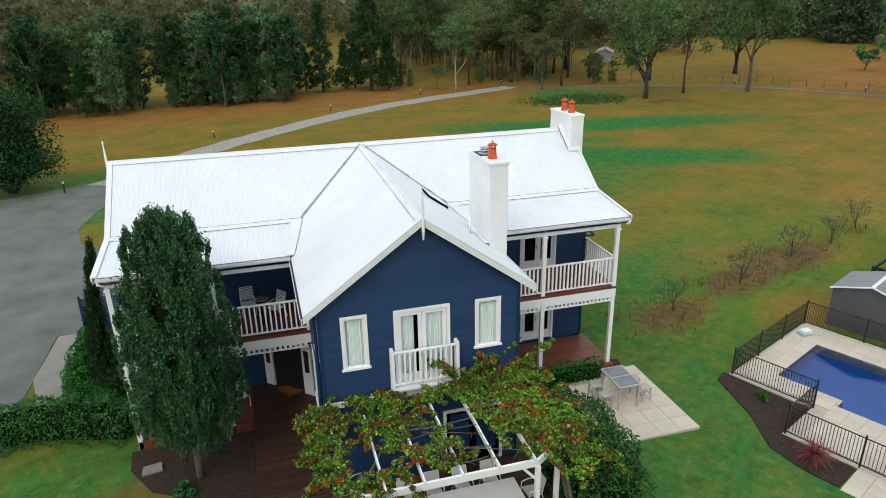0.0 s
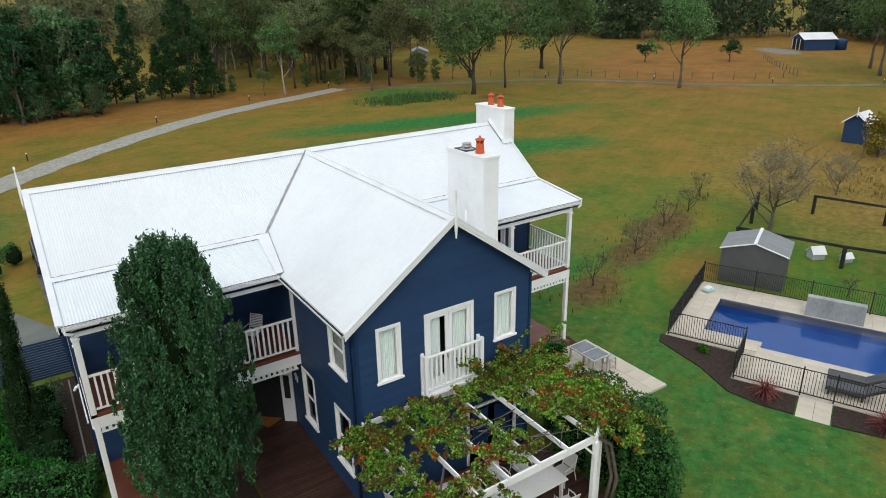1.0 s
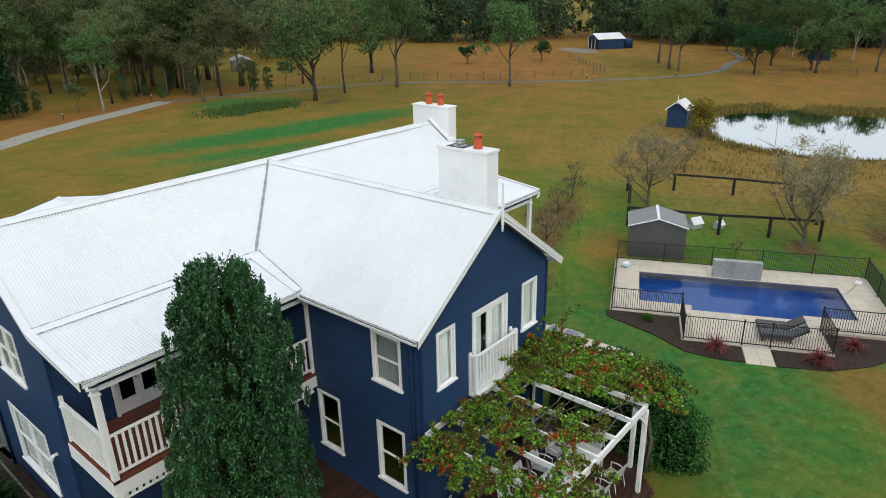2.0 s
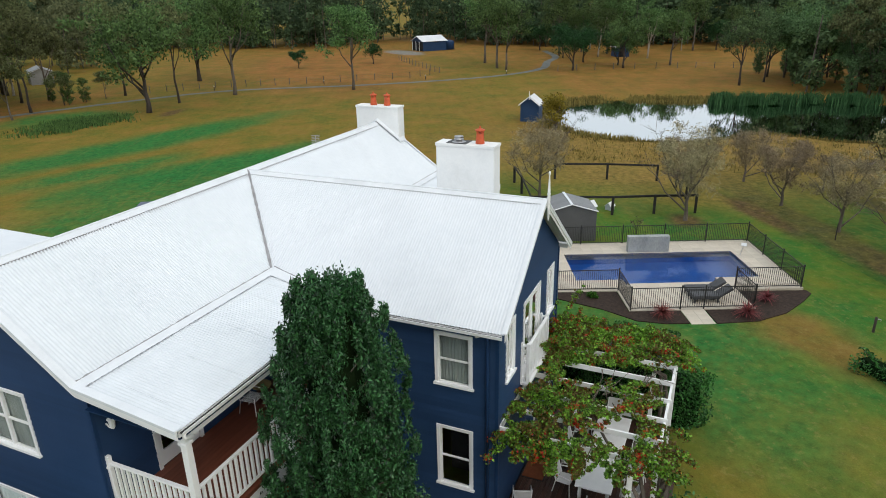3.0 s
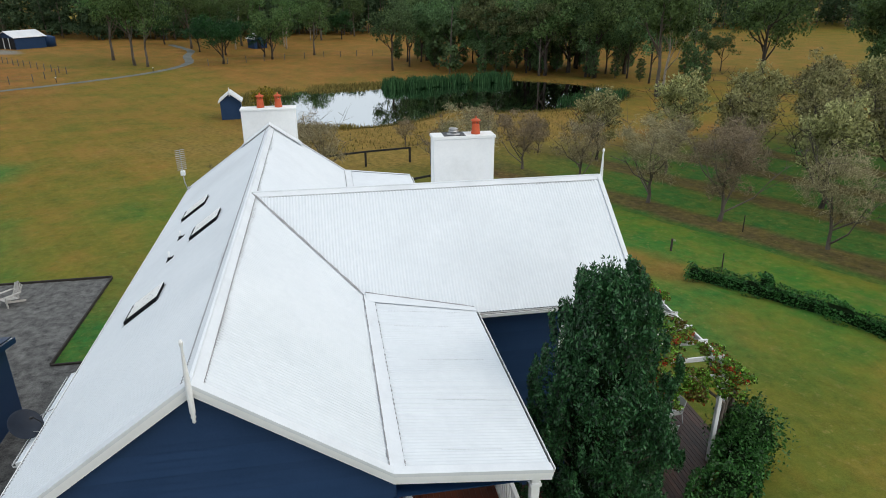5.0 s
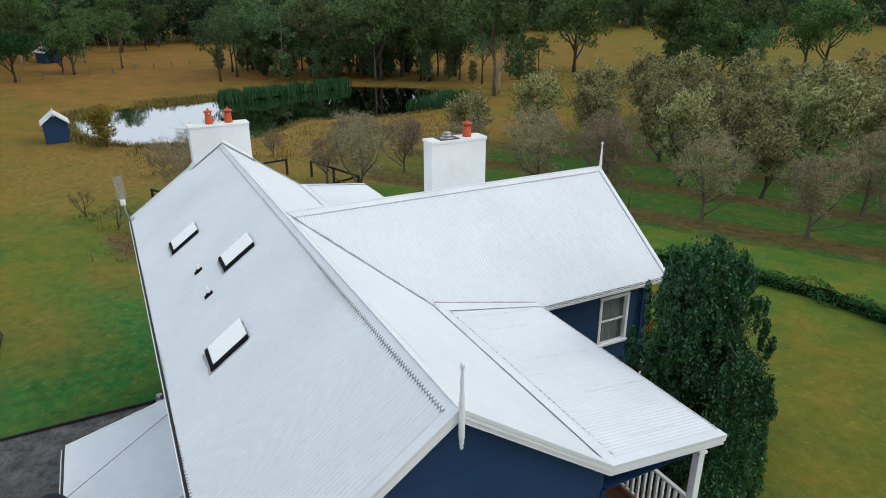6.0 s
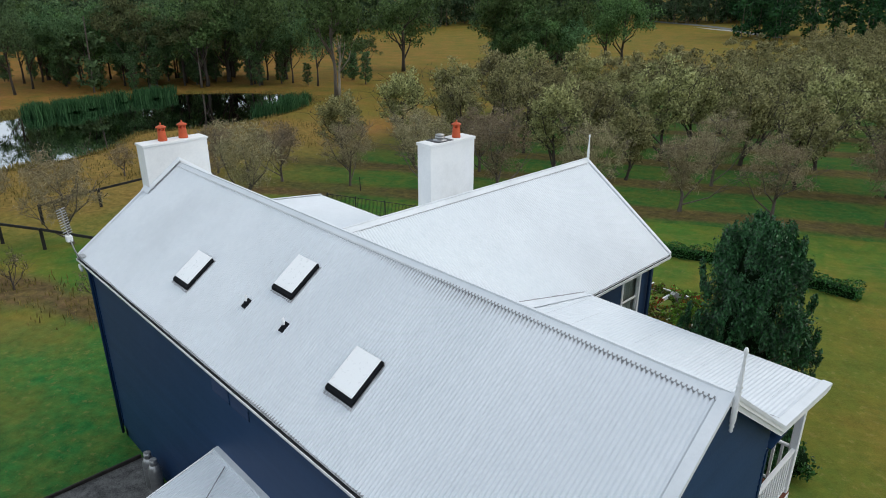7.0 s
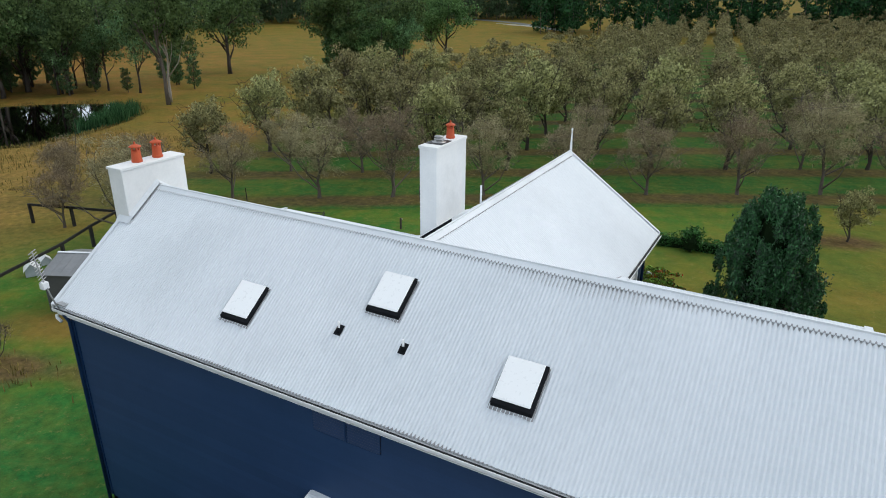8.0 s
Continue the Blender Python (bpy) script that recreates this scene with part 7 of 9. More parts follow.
solo("water_feature_wall", pool_box(3.8, 6.25, -0.42, -0.06, PAVE_Z - 0.1, PAVE_Z + 1.0), FEATURE, "grey concrete water feature wall at the pool's edge", "wall", bevel=0.02)
me = Geo().box(0.004, 0.57, 0.004, 0.5, 0, 0.05).mesh("paving_stone", STONE, bevel=0.006)
step = tagged(new("gate_path", pool_box(4.35, 5.5, 7.5, 9.0, -0.7, PAVE_Z - 0.07).mesh("gate_path", JOINT)), "short cream paved path to the pool gate", "path", kind="structure")
for i in range(2):
    for j in range(3):
        ob = new("paving_stone", me)
        ob.parent = step
        x, y = pool_xy(4.35 + i * 0.575, 7.5 + j * 0.5)
        ob.matrix_basis = Matrix(((PU[0], PV[0], 0, x), (PU[1], PV[1], 0, y), (0, 0, 1, PAVE_Z - 0.08), (0, 0, 0, 1)))

# fence: black tubular panels
FENCE = [(-1.25, -1.65), (11.6, -1.65), (11.4, 5.22), (7.95, 5.22), (7.95, 7.42), (5.5, 7.42), (4.35, 7.42), (1.92, 7.42), (1.92, 5.08), (-1.3, 5.08), (-1.25, -1.65)]
picket = Geo().box(-0.009, 0.009, -0.009, 0.009, 0.08, 1.13).mesh("picket", DARK)
postm = Geo().box(-0.027, 0.027, -0.027, 0.027, -0.1, 1.24).mesh("post", DARK)
for k, (a, b) in enumerate(zip(FENCE, FENCE[1:])):
    pa, pb = Vector((*pool_xy(*a), PAVE_Z)), Vector((*pool_xy(*b), PAVE_Z))
    L = (pb - pa).length
    d = (pb - pa) / L
    is_gate = k == 5
    f = thing("pool_gate" if is_gate else "pool_fence", "black tubular metal pool gate" if is_gate else "black tubular metal pool fence", "gate" if is_gate else "fence", pa, group="" if is_gate else "pool fence sides")
    for z in (0.08, 1.13):
        part("rail", Geo().beam(pa + Vector((0, 0, z)), pb + Vector((0, 0, z)), 0.028, 0.035), DARK, f)
    ang = math.degrees(math.atan2(d.y, d.x))
    npost = max(1, round(L / 2.4))
    for i in range(npost + (1 if k in (3, 5) else 0)):
        p = pa + d * (L * i / npost)
        ob = hang(new("post", postm), f)
        ob.matrix_basis = pose(*p, 0, 0, ang)
    n = int(L / 0.105)
    for i in range(1, n):
        p = pa + d * (L * i / n)
        ob = hang(new("picket", picket), f)
        ob.matrix_basis = pose(*p, 0, 0, ang)

# mulch bed with red cordylines outside the fence
drape("mulch_bed", [pool_xy(u, v) for u, v in ((-1.6, 5.2), (1.8, 5.25), (1.8, 7.6), (4.3, 7.6), (4.3, 8.95), (3.2, 8.95), (1.9, 8.6), (0.6, 7.3), (-0.6, 6.5), (-1.5, 5.9))], 0.05, MULCH, "dark bark mulch bed outside the pool fence", "mulch bed", step=0.5)
drape("mulch_bed", [pool_xy(u, v) for u, v in ((5.55, 7.55), (8.1, 7.55), (8.1, 5.4), (11.6, 5.4), (11.65, 5.8), (10.8, 6.7), (9.3, 8.0), (7.6, 8.8), (5.55, 9.0))], 0.05, MULCH, "dark bark mulch bed outside the pool fence", "mulch bed", step=0.5)


def cordyline(seed):
    rng = np.random.default_rng(seed)
    t = thing("red_cordyline", "spiky dark red cordyline plant in mulch", "plant", group="cordylines by the pool")
    V, F = [], []
    for i in range(210):
        a = rng.random() * math.tau
        el = math.asin(rng.uniform(0.42, 1.0))
        L = rng.uniform(0.4, 0.85)
        dx, dy = math.cos(a), math.sin(a)
        w = 0.02
        n = len(V)
        for k in range(4):
            s = k / 3
            r = L * s * math.cos(el) + 0.15 * s * s * math.cos(el)
            z = 0.2 + L * s * math.sin(el) - 0.45 * s * s * math.cos(el)
            ww = w * (1 - s * 0.95) + 0.002
            V += [(dx * r - dy * ww, dy * r + dx * ww, z), (dx * r + dy * ww, dy * r - dx * ww, z)]
        F += [(n + 2 * k, n + 2 * k + 1, n + 2 * k + 3, n + 2 * k + 2) for k in range(3)]
    part("leaves", array_mesh("leaves", np.array(V), np.array(F), LEAF_RED), None, t)
    part("stem", Geo().tube([(0, 0, -0.1), (0, 0, 0.3)], [0.06, 0.04], 6), BARK_DARK, t)
    return t


cor = cordyline(3)
spots = [(3.2, 8.2, 1.0), (7.2, 8.35, 1.05), (8.95, 6.65, 0.85)]
for i, (u, v, s) in enumerate(spots):
    x, y = pool_xy(u, v)
    m = pose(x, y, ground_z(x, y) + 0.04, 0, 0, i * 70) @ Matrix.Diagonal((s, s, s, 1))
    if i == 0:
        cor.matrix_basis = m
    else:
        copy_thing(cor, m)
ft = bush(51, 0.36, 0.3, 8, 70, 0.06, LEAF_LIME, "fern", "low green fern in the mulch", "plant")
ft.location = (*pool_xy(0.4, 5.9), ground_z(*pool_xy(0.4, 5.9)))

# sun lounger
WICKER = surface("charcoal_wicker", (0.035, 0.036, 0.04), (0.075, 0.077, 0.085), 5, 60, 0.7, bump=0.3)
CUSHION = surface("grey_outdoor_cushion", (0.06, 0.062, 0.068), (0.11, 0.113, 0.12), 3, 50, 0.9, bump=0.1)
for i, v in enumerate((5.75, 6.6)):
    x, y = pool_xy(6.15, v)
    lo = thing("sun_lounger", "charcoal sun lounger with raised back by the pool", "lounger", (x, y, PAVE_Z), group="loungers by the pool")
    M_ = Matrix(((PU[0], PV[0], 0, x), (PU[1], PV[1], 0, y), (0, 0, 1, PAVE_Z), (0, 0, 0, 1)))
    for nm, geo, mt in (("bed", Geo().box(-1.0, 0.35, -0.32, 0.32, 0.22, 0.32), WICKER), ("mattress", Geo().box(-0.98, 0.34, -0.3, 0.3, 0.32, 0.39), CUSHION),
                        ("backrest", Geo().beam((0.34, 0, 0.32), (0.95, 0, 0.72), 0.62, 0.07), WICKER), ("back_cushion", Geo().beam((0.33, 0, 0.39), (0.92, 0, 0.78), 0.58, 0.05), CUSHION),
                        ("leg", Geo().box(-0.92, -0.84, -0.3, -0.22, 0, 0.22), WICKER), ("leg", Geo().box(-0.92, -0.84, 0.22, 0.3, 0, 0.22), WICKER),
                        ("leg", Geo().box(0.22, 0.3, -0.3, -0.22, 0, 0.22), WICKER), ("leg", Geo().box(0.22, 0.3, 0.22, 0.3, 0, 0.22), WICKER)):
        geo.v = [tuple(M_ @ Vector(p)) for p in geo.v]
        part(nm, geo, mt, lo, bevel=0.01)
px, py = pool_xy(-0.75, -0.55)
pc = thing("pool_cleaner", "pale turquoise pool cleaner with hose on the paving", "pool cleaner", (px, py, PAVE_Z))
TURQ = surface("pale_turquoise_plastic", (0.35, 0.55, 0.55), (0.55, 0.7, 0.7), 4, 30, 0.4, bump=0.03)
part("body", Geo().box(px - 0.28, px + 0.28, py - 0.2, py + 0.2, PAVE_Z + 0.02, PAVE_Z + 0.22), TURQ, pc, bevel=0.05)
part("lid", Geo().box(px - 0.2, px + 0.2, py - 0.14, py + 0.14, PAVE_Z + 0.2, PAVE_Z + 0.27), WHITE, pc, bevel=0.03)
part("hose", Geo().tube([(px + 0.2, py, PAVE_Z + 0.05), (px + 0.6, py - 0.3, PAVE_Z + 0.03), (px + 0.9, py - 0.1, PAVE_Z + 0.03), (px + 1.1, py - 0.5, PAVE_Z + 0.03)], [0.025] * 4, 6), TURQ, pc)
sx, sy = pool_xy(11.1, -0.9)
sk = thing("skimmer_pole", "white pool skimmer net lying on the paving", "pool skimmer", (sx, sy, PAVE_Z))
part("net", Geo().box(sx - 0.25, sx + 0.25, sy - 0.15, sy + 0.15, PAVE_Z + 0.01, PAVE_Z + 0.05), WHITE, sk)
part("pole", Geo().tube([(sx, sy, PAVE_Z + 0.03), (sx - 1.9, sy + 0.2, PAVE_Z + 0.03)], [0.015, 0.015], 6), STEEL, sk)

# grey garden shed
SHED = surface("charcoal_steel_sheet", (0.075, 0.078, 0.082), (0.105, 0.108, 0.112), 1, 12, 0.5, bump=0.03)
SHED_ROOF = surface("grey_steel_roof", (0.17, 0.175, 0.18), (0.26, 0.265, 0.27), 1, 10, 0.4, metal=0.2, bump=0.03, objects=0.12)
SA, SB = Vector((25.25, 22.1, -0.62)), Vector((26.62, 19.2, -0.62))
su = (SB - SA).normalized()
sw = Vector((-su.y, su.x, 0))
sL, sD, sH = (SB - SA).length, 2.6, 2.05
M_ = Matrix(((su.x, sw.x, 0, SA.x), (su.y, sw.y, 0, SA.y), (0, 0, 1, SA.z), (0, 0, 0, 1)))
shed = thing("garden_shed", "charcoal steel garden shed with grey gabled roof", "shed", SA)


def shed_part(nm, geo, mt, **kw):
    geo.v = [tuple(M_ @ Vector(p)) for p in geo.v]
    return part(nm, geo, mt, shed, **kw)


shed_part("wall", Geo().add([(0, 0, 0), (sL, 0, 0), (sL, 0, sH), (sL / 2, 0, sH + 0.42), (0, 0, sH), (0, sD, 0), (sL, sD, 0), (sL, sD, sH), (sL / 2, sD, sH + 0.42), (0, sD, sH)],
                             [(0, 1, 2, 3, 4), (9, 8, 7, 6, 5), (0, 5, 6, 1), (1, 6, 7, 2), (4, 9, 5, 0)]), SHED)
for s in (0, 1):
    for k in range(6):
        ya, yb = k * sD / 6 - (0.08 if k == 0 else 0), (k + 1) * sD / 6 + (0.08 if k == 5 else 0) - 0.012
        x0, x1, z0, z1 = (-0.1, sL / 2, sH - 0.06, sH + 0.45) if s == 0 else (sL + 0.1, sL / 2, sH - 0.06, sH + 0.45)
        shed_part("roof_panel", Geo().add([(x0, ya, z0), (x1, ya, z1), (x1, yb, z1), (x0, yb, z0), (x0, ya, z0 + 0.03), (x1, ya, z1 + 0.03), (x1, yb, z1 + 0.03), (x0, yb, z0 + 0.03)],
                                          [(0, 3, 2, 1), (4, 5, 6, 7), (0, 1, 5, 4), (1, 2, 6, 5), (2, 3, 7, 6), (3, 0, 4, 7)]), SHED_ROOF)
    xa = 0.0 if s == 0 else sL
    shed_part("trim", Geo().beam((-0.1 if s == 0 else sL + 0.1, -0.1, sH - 0.03), (sL / 2, -0.1, sH + 0.48), 0.05, 0.07, (0, 1, 0)), WHITE)
shed_part("ridge", Geo().beam((sL / 2, -0.1, sH + 0.49), (sL / 2, sD + 0.1, sH + 0.49), 0.16, 0.03), FLASH)
shed_part("door", Geo().box(sL * 0.3, sL * 0.7, sD, sD + 0.03, 0, 1.85), SHED)

# paddock fence of black posts and rails, and two small white huts
RAIL = surface("blackened_fence_timber", (0.012, 0.012, 0.012), (0.035, 0.033, 0.03), 3, 25, 0.85, bump=0.3)
PADDOCK = [[(38.9, 28.5), (35.8, 26.9), (30.6, 24.6), (32.6, 19.2), (34.0, 16.5), (35.2, 13.8), (38.7, 14.7), (41.7, 15.7)], [(41.2, 25.6), (42.5, 21.4), (43.3, 17.4)]]
for line in PADDOCK:
    f = thing("paddock_fence", "black timber post-and-rail paddock fence", "fence", (*line[0], -0.7), group="paddock fences")
    for i, (x, y) in enumerate(line):
        z = ground_z(x, y)
        part("post", Geo().box(x - 0.09, x + 0.09, y - 0.09, y + 0.09, z - 0.3, z + 1.4), RAIL, f, bevel=0.015)
        if i:
            xa, ya = line[i - 1]
            za = ground_z(xa, ya)
            part("rail", Geo().beam((xa, ya, za + 1.32), (x, y, z + 1.32), 0.08, 0.16), RAIL, f)
hut_w = thing("poultry_hut", "small white gabled poultry hut on the grass", "hut", group="poultry huts")
part("body", Geo().add([(-0.45, -0.5, 0), (0.45, -0.5, 0), (0.45, -0.5, 0.55), (0, -0.5, 1.0), (-0.45, -0.5, 0.55), (-0.45, 0.5, 0), (0.45, 0.5, 0), (0.45, 0.5, 0.55), (0, 0.5, 1.0), (-0.45, 0.5, 0.55)],
                        [(0, 1, 2, 3, 4), (9, 8, 7, 6, 5), (0, 5, 6, 1), (1, 6, 7, 2), (4, 9, 5, 0)]), surface("pale_blue_white_plastic", (0.36, 0.4, 0.46), (0.52, 0.55, 0.6), 2, 20, 0.5, bump=0.05), hut_w, bevel=0.02)
for s in (-1, 1):
    part("roof", Geo().add([(s * 0.55, -0.58, 0.5), (0, -0.58, 1.05), (0, 0.58, 1.05), (s * 0.55, 0.58, 0.5), (s * 0.55, -0.58, 0.47), (0, -0.58, 1.01), (0, 0.58, 1.01), (s * 0.55, 0.58, 0.47)],
                           [(0, 1, 2, 3), (7, 6, 5, 4), (0, 4, 5, 1), (1, 5, 6, 2), (2, 6, 7, 3), (3, 7, 4, 0)]), WHITE, hut_w)
hut_w.matrix_basis = pose(33.0, 20.9, ground_z(33, 20.9), 0, 0, 60) @ Matrix.Scale(0.74, 4)
copy_thing(hut_w, pose(33.9, 19.6, ground_z(33.9, 19.6), 0, 0, 70) @ Matrix.Scale(0.74, 4))

# ---- yard north of the house ----
drape("gravel_court", [(11.4, 36.4), (20.6, 36.5), (20.6, 47.0), (11.0, 47.0), (-6, 45), (-5.4, 30.25), (11.35, 30.25)], 0.03, GRAVEL_DARK, "dark grey gravel court with timber edging", "gravel court", step=1.5)
for a, b in (((11.4, 36.4), (20.6, 36.5)), ((20.6, 36.5), (20.6, 47.0)), ((11.4, 30.3), (11.4, 36.4))):
    solo("timber_edging", Geo().beam((*a, ground_z(*a) + 0.06), (*b, ground_z(*b) + 0.02), 0.075, 0.2), SLEEPER, "dark timber sleeper edging round the gravel", "edging", group="gravel edging", bevel=0.015)
ADI = surface("weathered_white_timber", (0.36, 0.34, 0.31), (0.58, 0.56, 0.52), 6, 35, 0.8, bump=0.2, objects=0.15)
ad = thing("adirondack_chair", "weathered white timber Adirondack chair on gravel", "chair", group="chairs round the fire bowl")
for k in range(5):
    x = -0.24 + k * 0.12
    h = 1.02 - 0.06 * abs(k - 2)
    part("back_slat", Geo().beam((x * 0.85, -0.32, 0.3), (x * 1.15, -0.62, h), 0.1, 0.022, (0, 1, 0)), ADI, ad)
for k in range(5):
    y = 0.3 - k * 0.14
    part("seat_slat", Geo().box(-0.28, 0.28, y - 0.06, y + 0.06, 0.36 - k * 0.022, 0.38 - k * 0.022), ADI, ad)
for s in (-1, 1):
    part("armrest", Geo().box(s * 0.36 - 0.07, s * 0.36 + 0.07, -0.42, 0.4, 0.58, 0.605), ADI, ad)
    part("front_leg", Geo().box(s * 0.33 - 0.05, s * 0.33 + 0.05, 0.28, 0.32, 0, 0.58), ADI, ad)
    part("side_rail", Geo().beam((s * 0.29, 0.34, 0.32), (s * 0.29, -0.62, 0.05), 0.025, 0.11), ADI, ad)
part("back_brace", Geo().box(-0.34, 0.34, -0.47, -0.44, 0.55, 0.61), ADI, ad)
fx, fy = 16.0, 42.1
spots = [(15.4, 44.7), (16.8, 44.3), (17.9, 43.3), (18.3, 42.0), (18.0, 40.5), (14.1, 43.6), (14.2, 41.0)]
for i, (x, y) in enumerate(spots):
    a = math.degrees(math.atan2(fy - y, fx - x)) - 90
    m = pose(x, y, ground_z(x, y) + 0.03, 0, 0, a)
    if i == 0:
        ad.matrix_basis = m
    else:
        copy_thing(ad, m)
RUST = surface("rusted_steel", (0.05, 0.02, 0.013), (0.12, 0.045, 0.028), 5, 40, 0.85, bump=0.2)
fb = thing("fire_bowl", "round rusted steel fire bowl on the gravel", "fire bowl", (fx, fy, ground_z(fx, fy)))
part("bowl", Geo().lathe((fx, fy, ground_z(fx, fy)), [(0.14, 0.05), (0.34, 0.12), (0.53, 0.27), (0.56, 0.29), (0.54, 0.305), (0.35, 0.17), (0.07, 0.12)], 24), RUST, fb, smooth=True)
part("ash", Geo().lathe((fx, fy, ground_z(fx, fy)), [(0.33, 0.165), (0.2, 0.2), (0.04, 0.21)], 16), GRAVEL_DARK, fb)
spot = thing("garden_spotlight", "black garden spotlight on a stake at the court's corner", "garden light", (20.75, 47.1, -0.46))
part("stake", Geo().tube([(20.75, 47.1, -0.6), (20.75, 47.1, 0.35)], [0.025, 0.022], 7), DARK, spot)
part("lamp_head", Geo().tube([(20.75, 47.1, 0.36), (20.6, 47.0, 0.46)], [0.06, 0.08], 9), DARK, spot)
# two navy equipment boxes on the lawn
for x0, x1, y0, y1, h, r in ((-0.85, 0.85, -0.7, 0.7, 0.75, 0), (-0.55, 0.55, -0.4, 0.4, 0.62, 0)):
    cx, cy = (20.1, 49.9) if x1 > 0.6 else (20.75, 51.3)
    z = ground_z(cx, cy)
    t = thing("equipment_box", "low navy lidded equipment box on the lawn", "box", (cx, cy, z), group="equipment boxes")
    M_ = pose(cx, cy, z, 0, 0, 32)
    ga, gb2 = Geo().box(x0, x1, y0, y1, -0.1, h), Geo().box(x0 - 0.06, x1 + 0.06, y0 - 0.06, y1 + 0.06, h, h + 0.07)
    for g in (ga, gb2):
        g.v = [tuple(M_ @ Vector(p)) for p in g.v]
    part("body", ga, NAVY_TRIM, t, bevel=0.02)
    part("lid", gb2, surface("faded_navy_lid", (0.08, 0.1, 0.16), (0.13, 0.15, 0.21), 2, 15, 0.6), t, bevel=0.02)
# gas bottles by the wall
for x in (9.3, 9.75):
    gbt = thing("gas_bottle", "grey steel gas bottle against the north wall", "gas bottle", (x, 30.55, -0.27), group="gas bottles")
    part("cylinder", Geo().lathe((x, 30.55, -0.25), [(0.17, 0), (0.19, 0.05), (0.19, 0.95), (0.13, 1.1), (0.04, 1.14), (0.04, 1.2)], 14), STEEL, gbt, smooth=True)
    part("collar", Geo().lathe((x, 30.55, 0.85), [(0.1, 0), (0.11, 0.02), (0.11, 0.2), (0.1, 0.2)], 14), STEEL, gbt, smooth=True)

# garage north of the house, with solar panels
gar = thing("garage", "low garage with white corrugated roof and navy walls", "garage", (4.3, 42, 0))
GX0, GX1, GY0, GY1 = 0.2, 8.5, 36.0, 49.0
part("wall", Geo().box(GX0 + 0.3, GX1 - 0.3, GY0 + 0.25, GY1 - 0.25, -0.3, 2.5), NAVY, gar)
zg = lambda x, y: 3.5 - 0.2 * abs(x - 4.35)
gr = part("roof_frame", Geo().box(4.25, 4.45, GY0 + 0.1, GY1 - 0.1, 3.15, 3.4), WHITE, gar)
for s in (-1, 1):
    sheet("roof_sheet", (GY0, GY1), lambda c, s=s: (4.35, 4.35 + s * 4.15), zg, gr, 'x')
cap("ridge_cap", (4.35, GY0, 3.5), (4.35, GY1, 3.5), (-1, 0, -0.2), (1, 0, -0.2), 0.2, gr)
gutter((8.47, GY0, 2.65), (8.47, GY1, 2.65), (1, 0), gr)
gutter((0.23, GY0, 2.65), (0.23, GY1, 2.65), (-1, 0), gr)
for yy in (GY0, GY1):
    for s in (-1, 1):
        part("barge_board", Geo().beam((4.35 + s * 4.15, yy, 2.6), (4.35, yy, 3.43), 0.05, 0.2), NAVY_TRIM, gr)
PV_MAT = surface("navy_solar_cells", (0.008, 0.022, 0.06), (0.013, 0.032, 0.085), 2, 6, 0.3, bump=0.0, spec=0.3, objects=0.1)
for i in range(3):
    for j in range(2):
        xa, ya = 4.62 + i * 1.27, 36.04 + j * 1.85
        q = [(x, y, zg(x, y) + h) for h in (0.06, 0.1) for x, y in ((xa, ya), (xa + 1.25, ya), (xa + 1.25, ya + 1.83), (xa, ya + 1.83))]
        part("solar_panel", Geo().add(q, [(0, 3, 2, 1), (4, 5, 6, 7), (0, 1, 5, 4), (1, 2, 6, 5), (2, 3, 7, 6), (3, 0, 4, 7)]), PV_MAT, gar, "dark navy solar panel")

# satellite dish over the porch, aerial at the east end
dish = thing("satellite_dish", "large dark satellite dish above the porch roof", "satellite dish", (2.1, 33.2, 2.9))
M_ = pose(2.0, 33.1, 3.4, 38, -22, 0)
prof = [(0.02, 0.0), (0.18, 0.012), (0.3, 0.04), (0.43, 0.085), (0.44, 0.085), (0.31, 0.025), (0.18, -0.01), (0.02, -0.02)]
g = Geo().lathe((0, 0, 0), prof, 28)
g.v = [tuple(M_ @ Vector(p)) for p in g.v]
part("reflector", g, surface("charcoal_mesh_dish", (0.012, 0.018, 0.032), (0.026, 0.036, 0.056), 3, 60, 0.5, bump=0.05), dish, smooth=True)
f0 = M_ @ Vector((0, -0.05, 0.45))
part("feed_arm", Geo().tube([M_ @ Vector((0, -0.43, 0.08)), M_ @ Vector((0, -0.3, 0.33)), f0], [0.013, 0.013, 0.013], 5), DARK, dish)
part("feed_horn", Geo().tube([f0, M_ @ Vector((0, 0, 0.38))], [0.03, 0.04], 8), DARK, dish)
part("mast", Geo().tube([(2.1, 33.05, 2.85), (2.1, 33.1, 3.2), M_ @ Vector((0, 0, -0.02))], [0.03, 0.03, 0.03], 8), STEEL, dish)
part("stay", Geo().tube([(4.3, 30.4, 3.72), (2.3, 33.05, 3.35)], [0.014, 0.014], 5), STEEL, dish)
part("stay", Geo().tube([(1.3, 31.2, 3.5), (2.0, 33.1, 3.2)], [0.014, 0.014], 5), STEEL, dish)
aer = thing("tv_aerial", "silver television aerial on a bracket at the eave", "aerial", (13.2, 30.45, 6.4))
part("mast", Geo().tube([(13.2, 30.4, 6.38), (13.22, 30.5, 6.75), (13.36, 30.55, 7.25)], [0.022, 0.022, 0.02], 7), STEEL, aer)
part("mount_plate", Geo().box(12.95, 13.3, 30.1, 30.4, 6.5, 6.52), STEEL, aer)
part("amplifier", Geo().box(13.28, 13.45, 30.45, 30.63, 6.98, 7.18), WHITE, aer, bevel=0.02)
part("boom", Geo().tube([(13.34, 30.54, 7.15), (13.5, 30.58, 8.02)], [0.018, 0.018], 6), STEEL, aer)
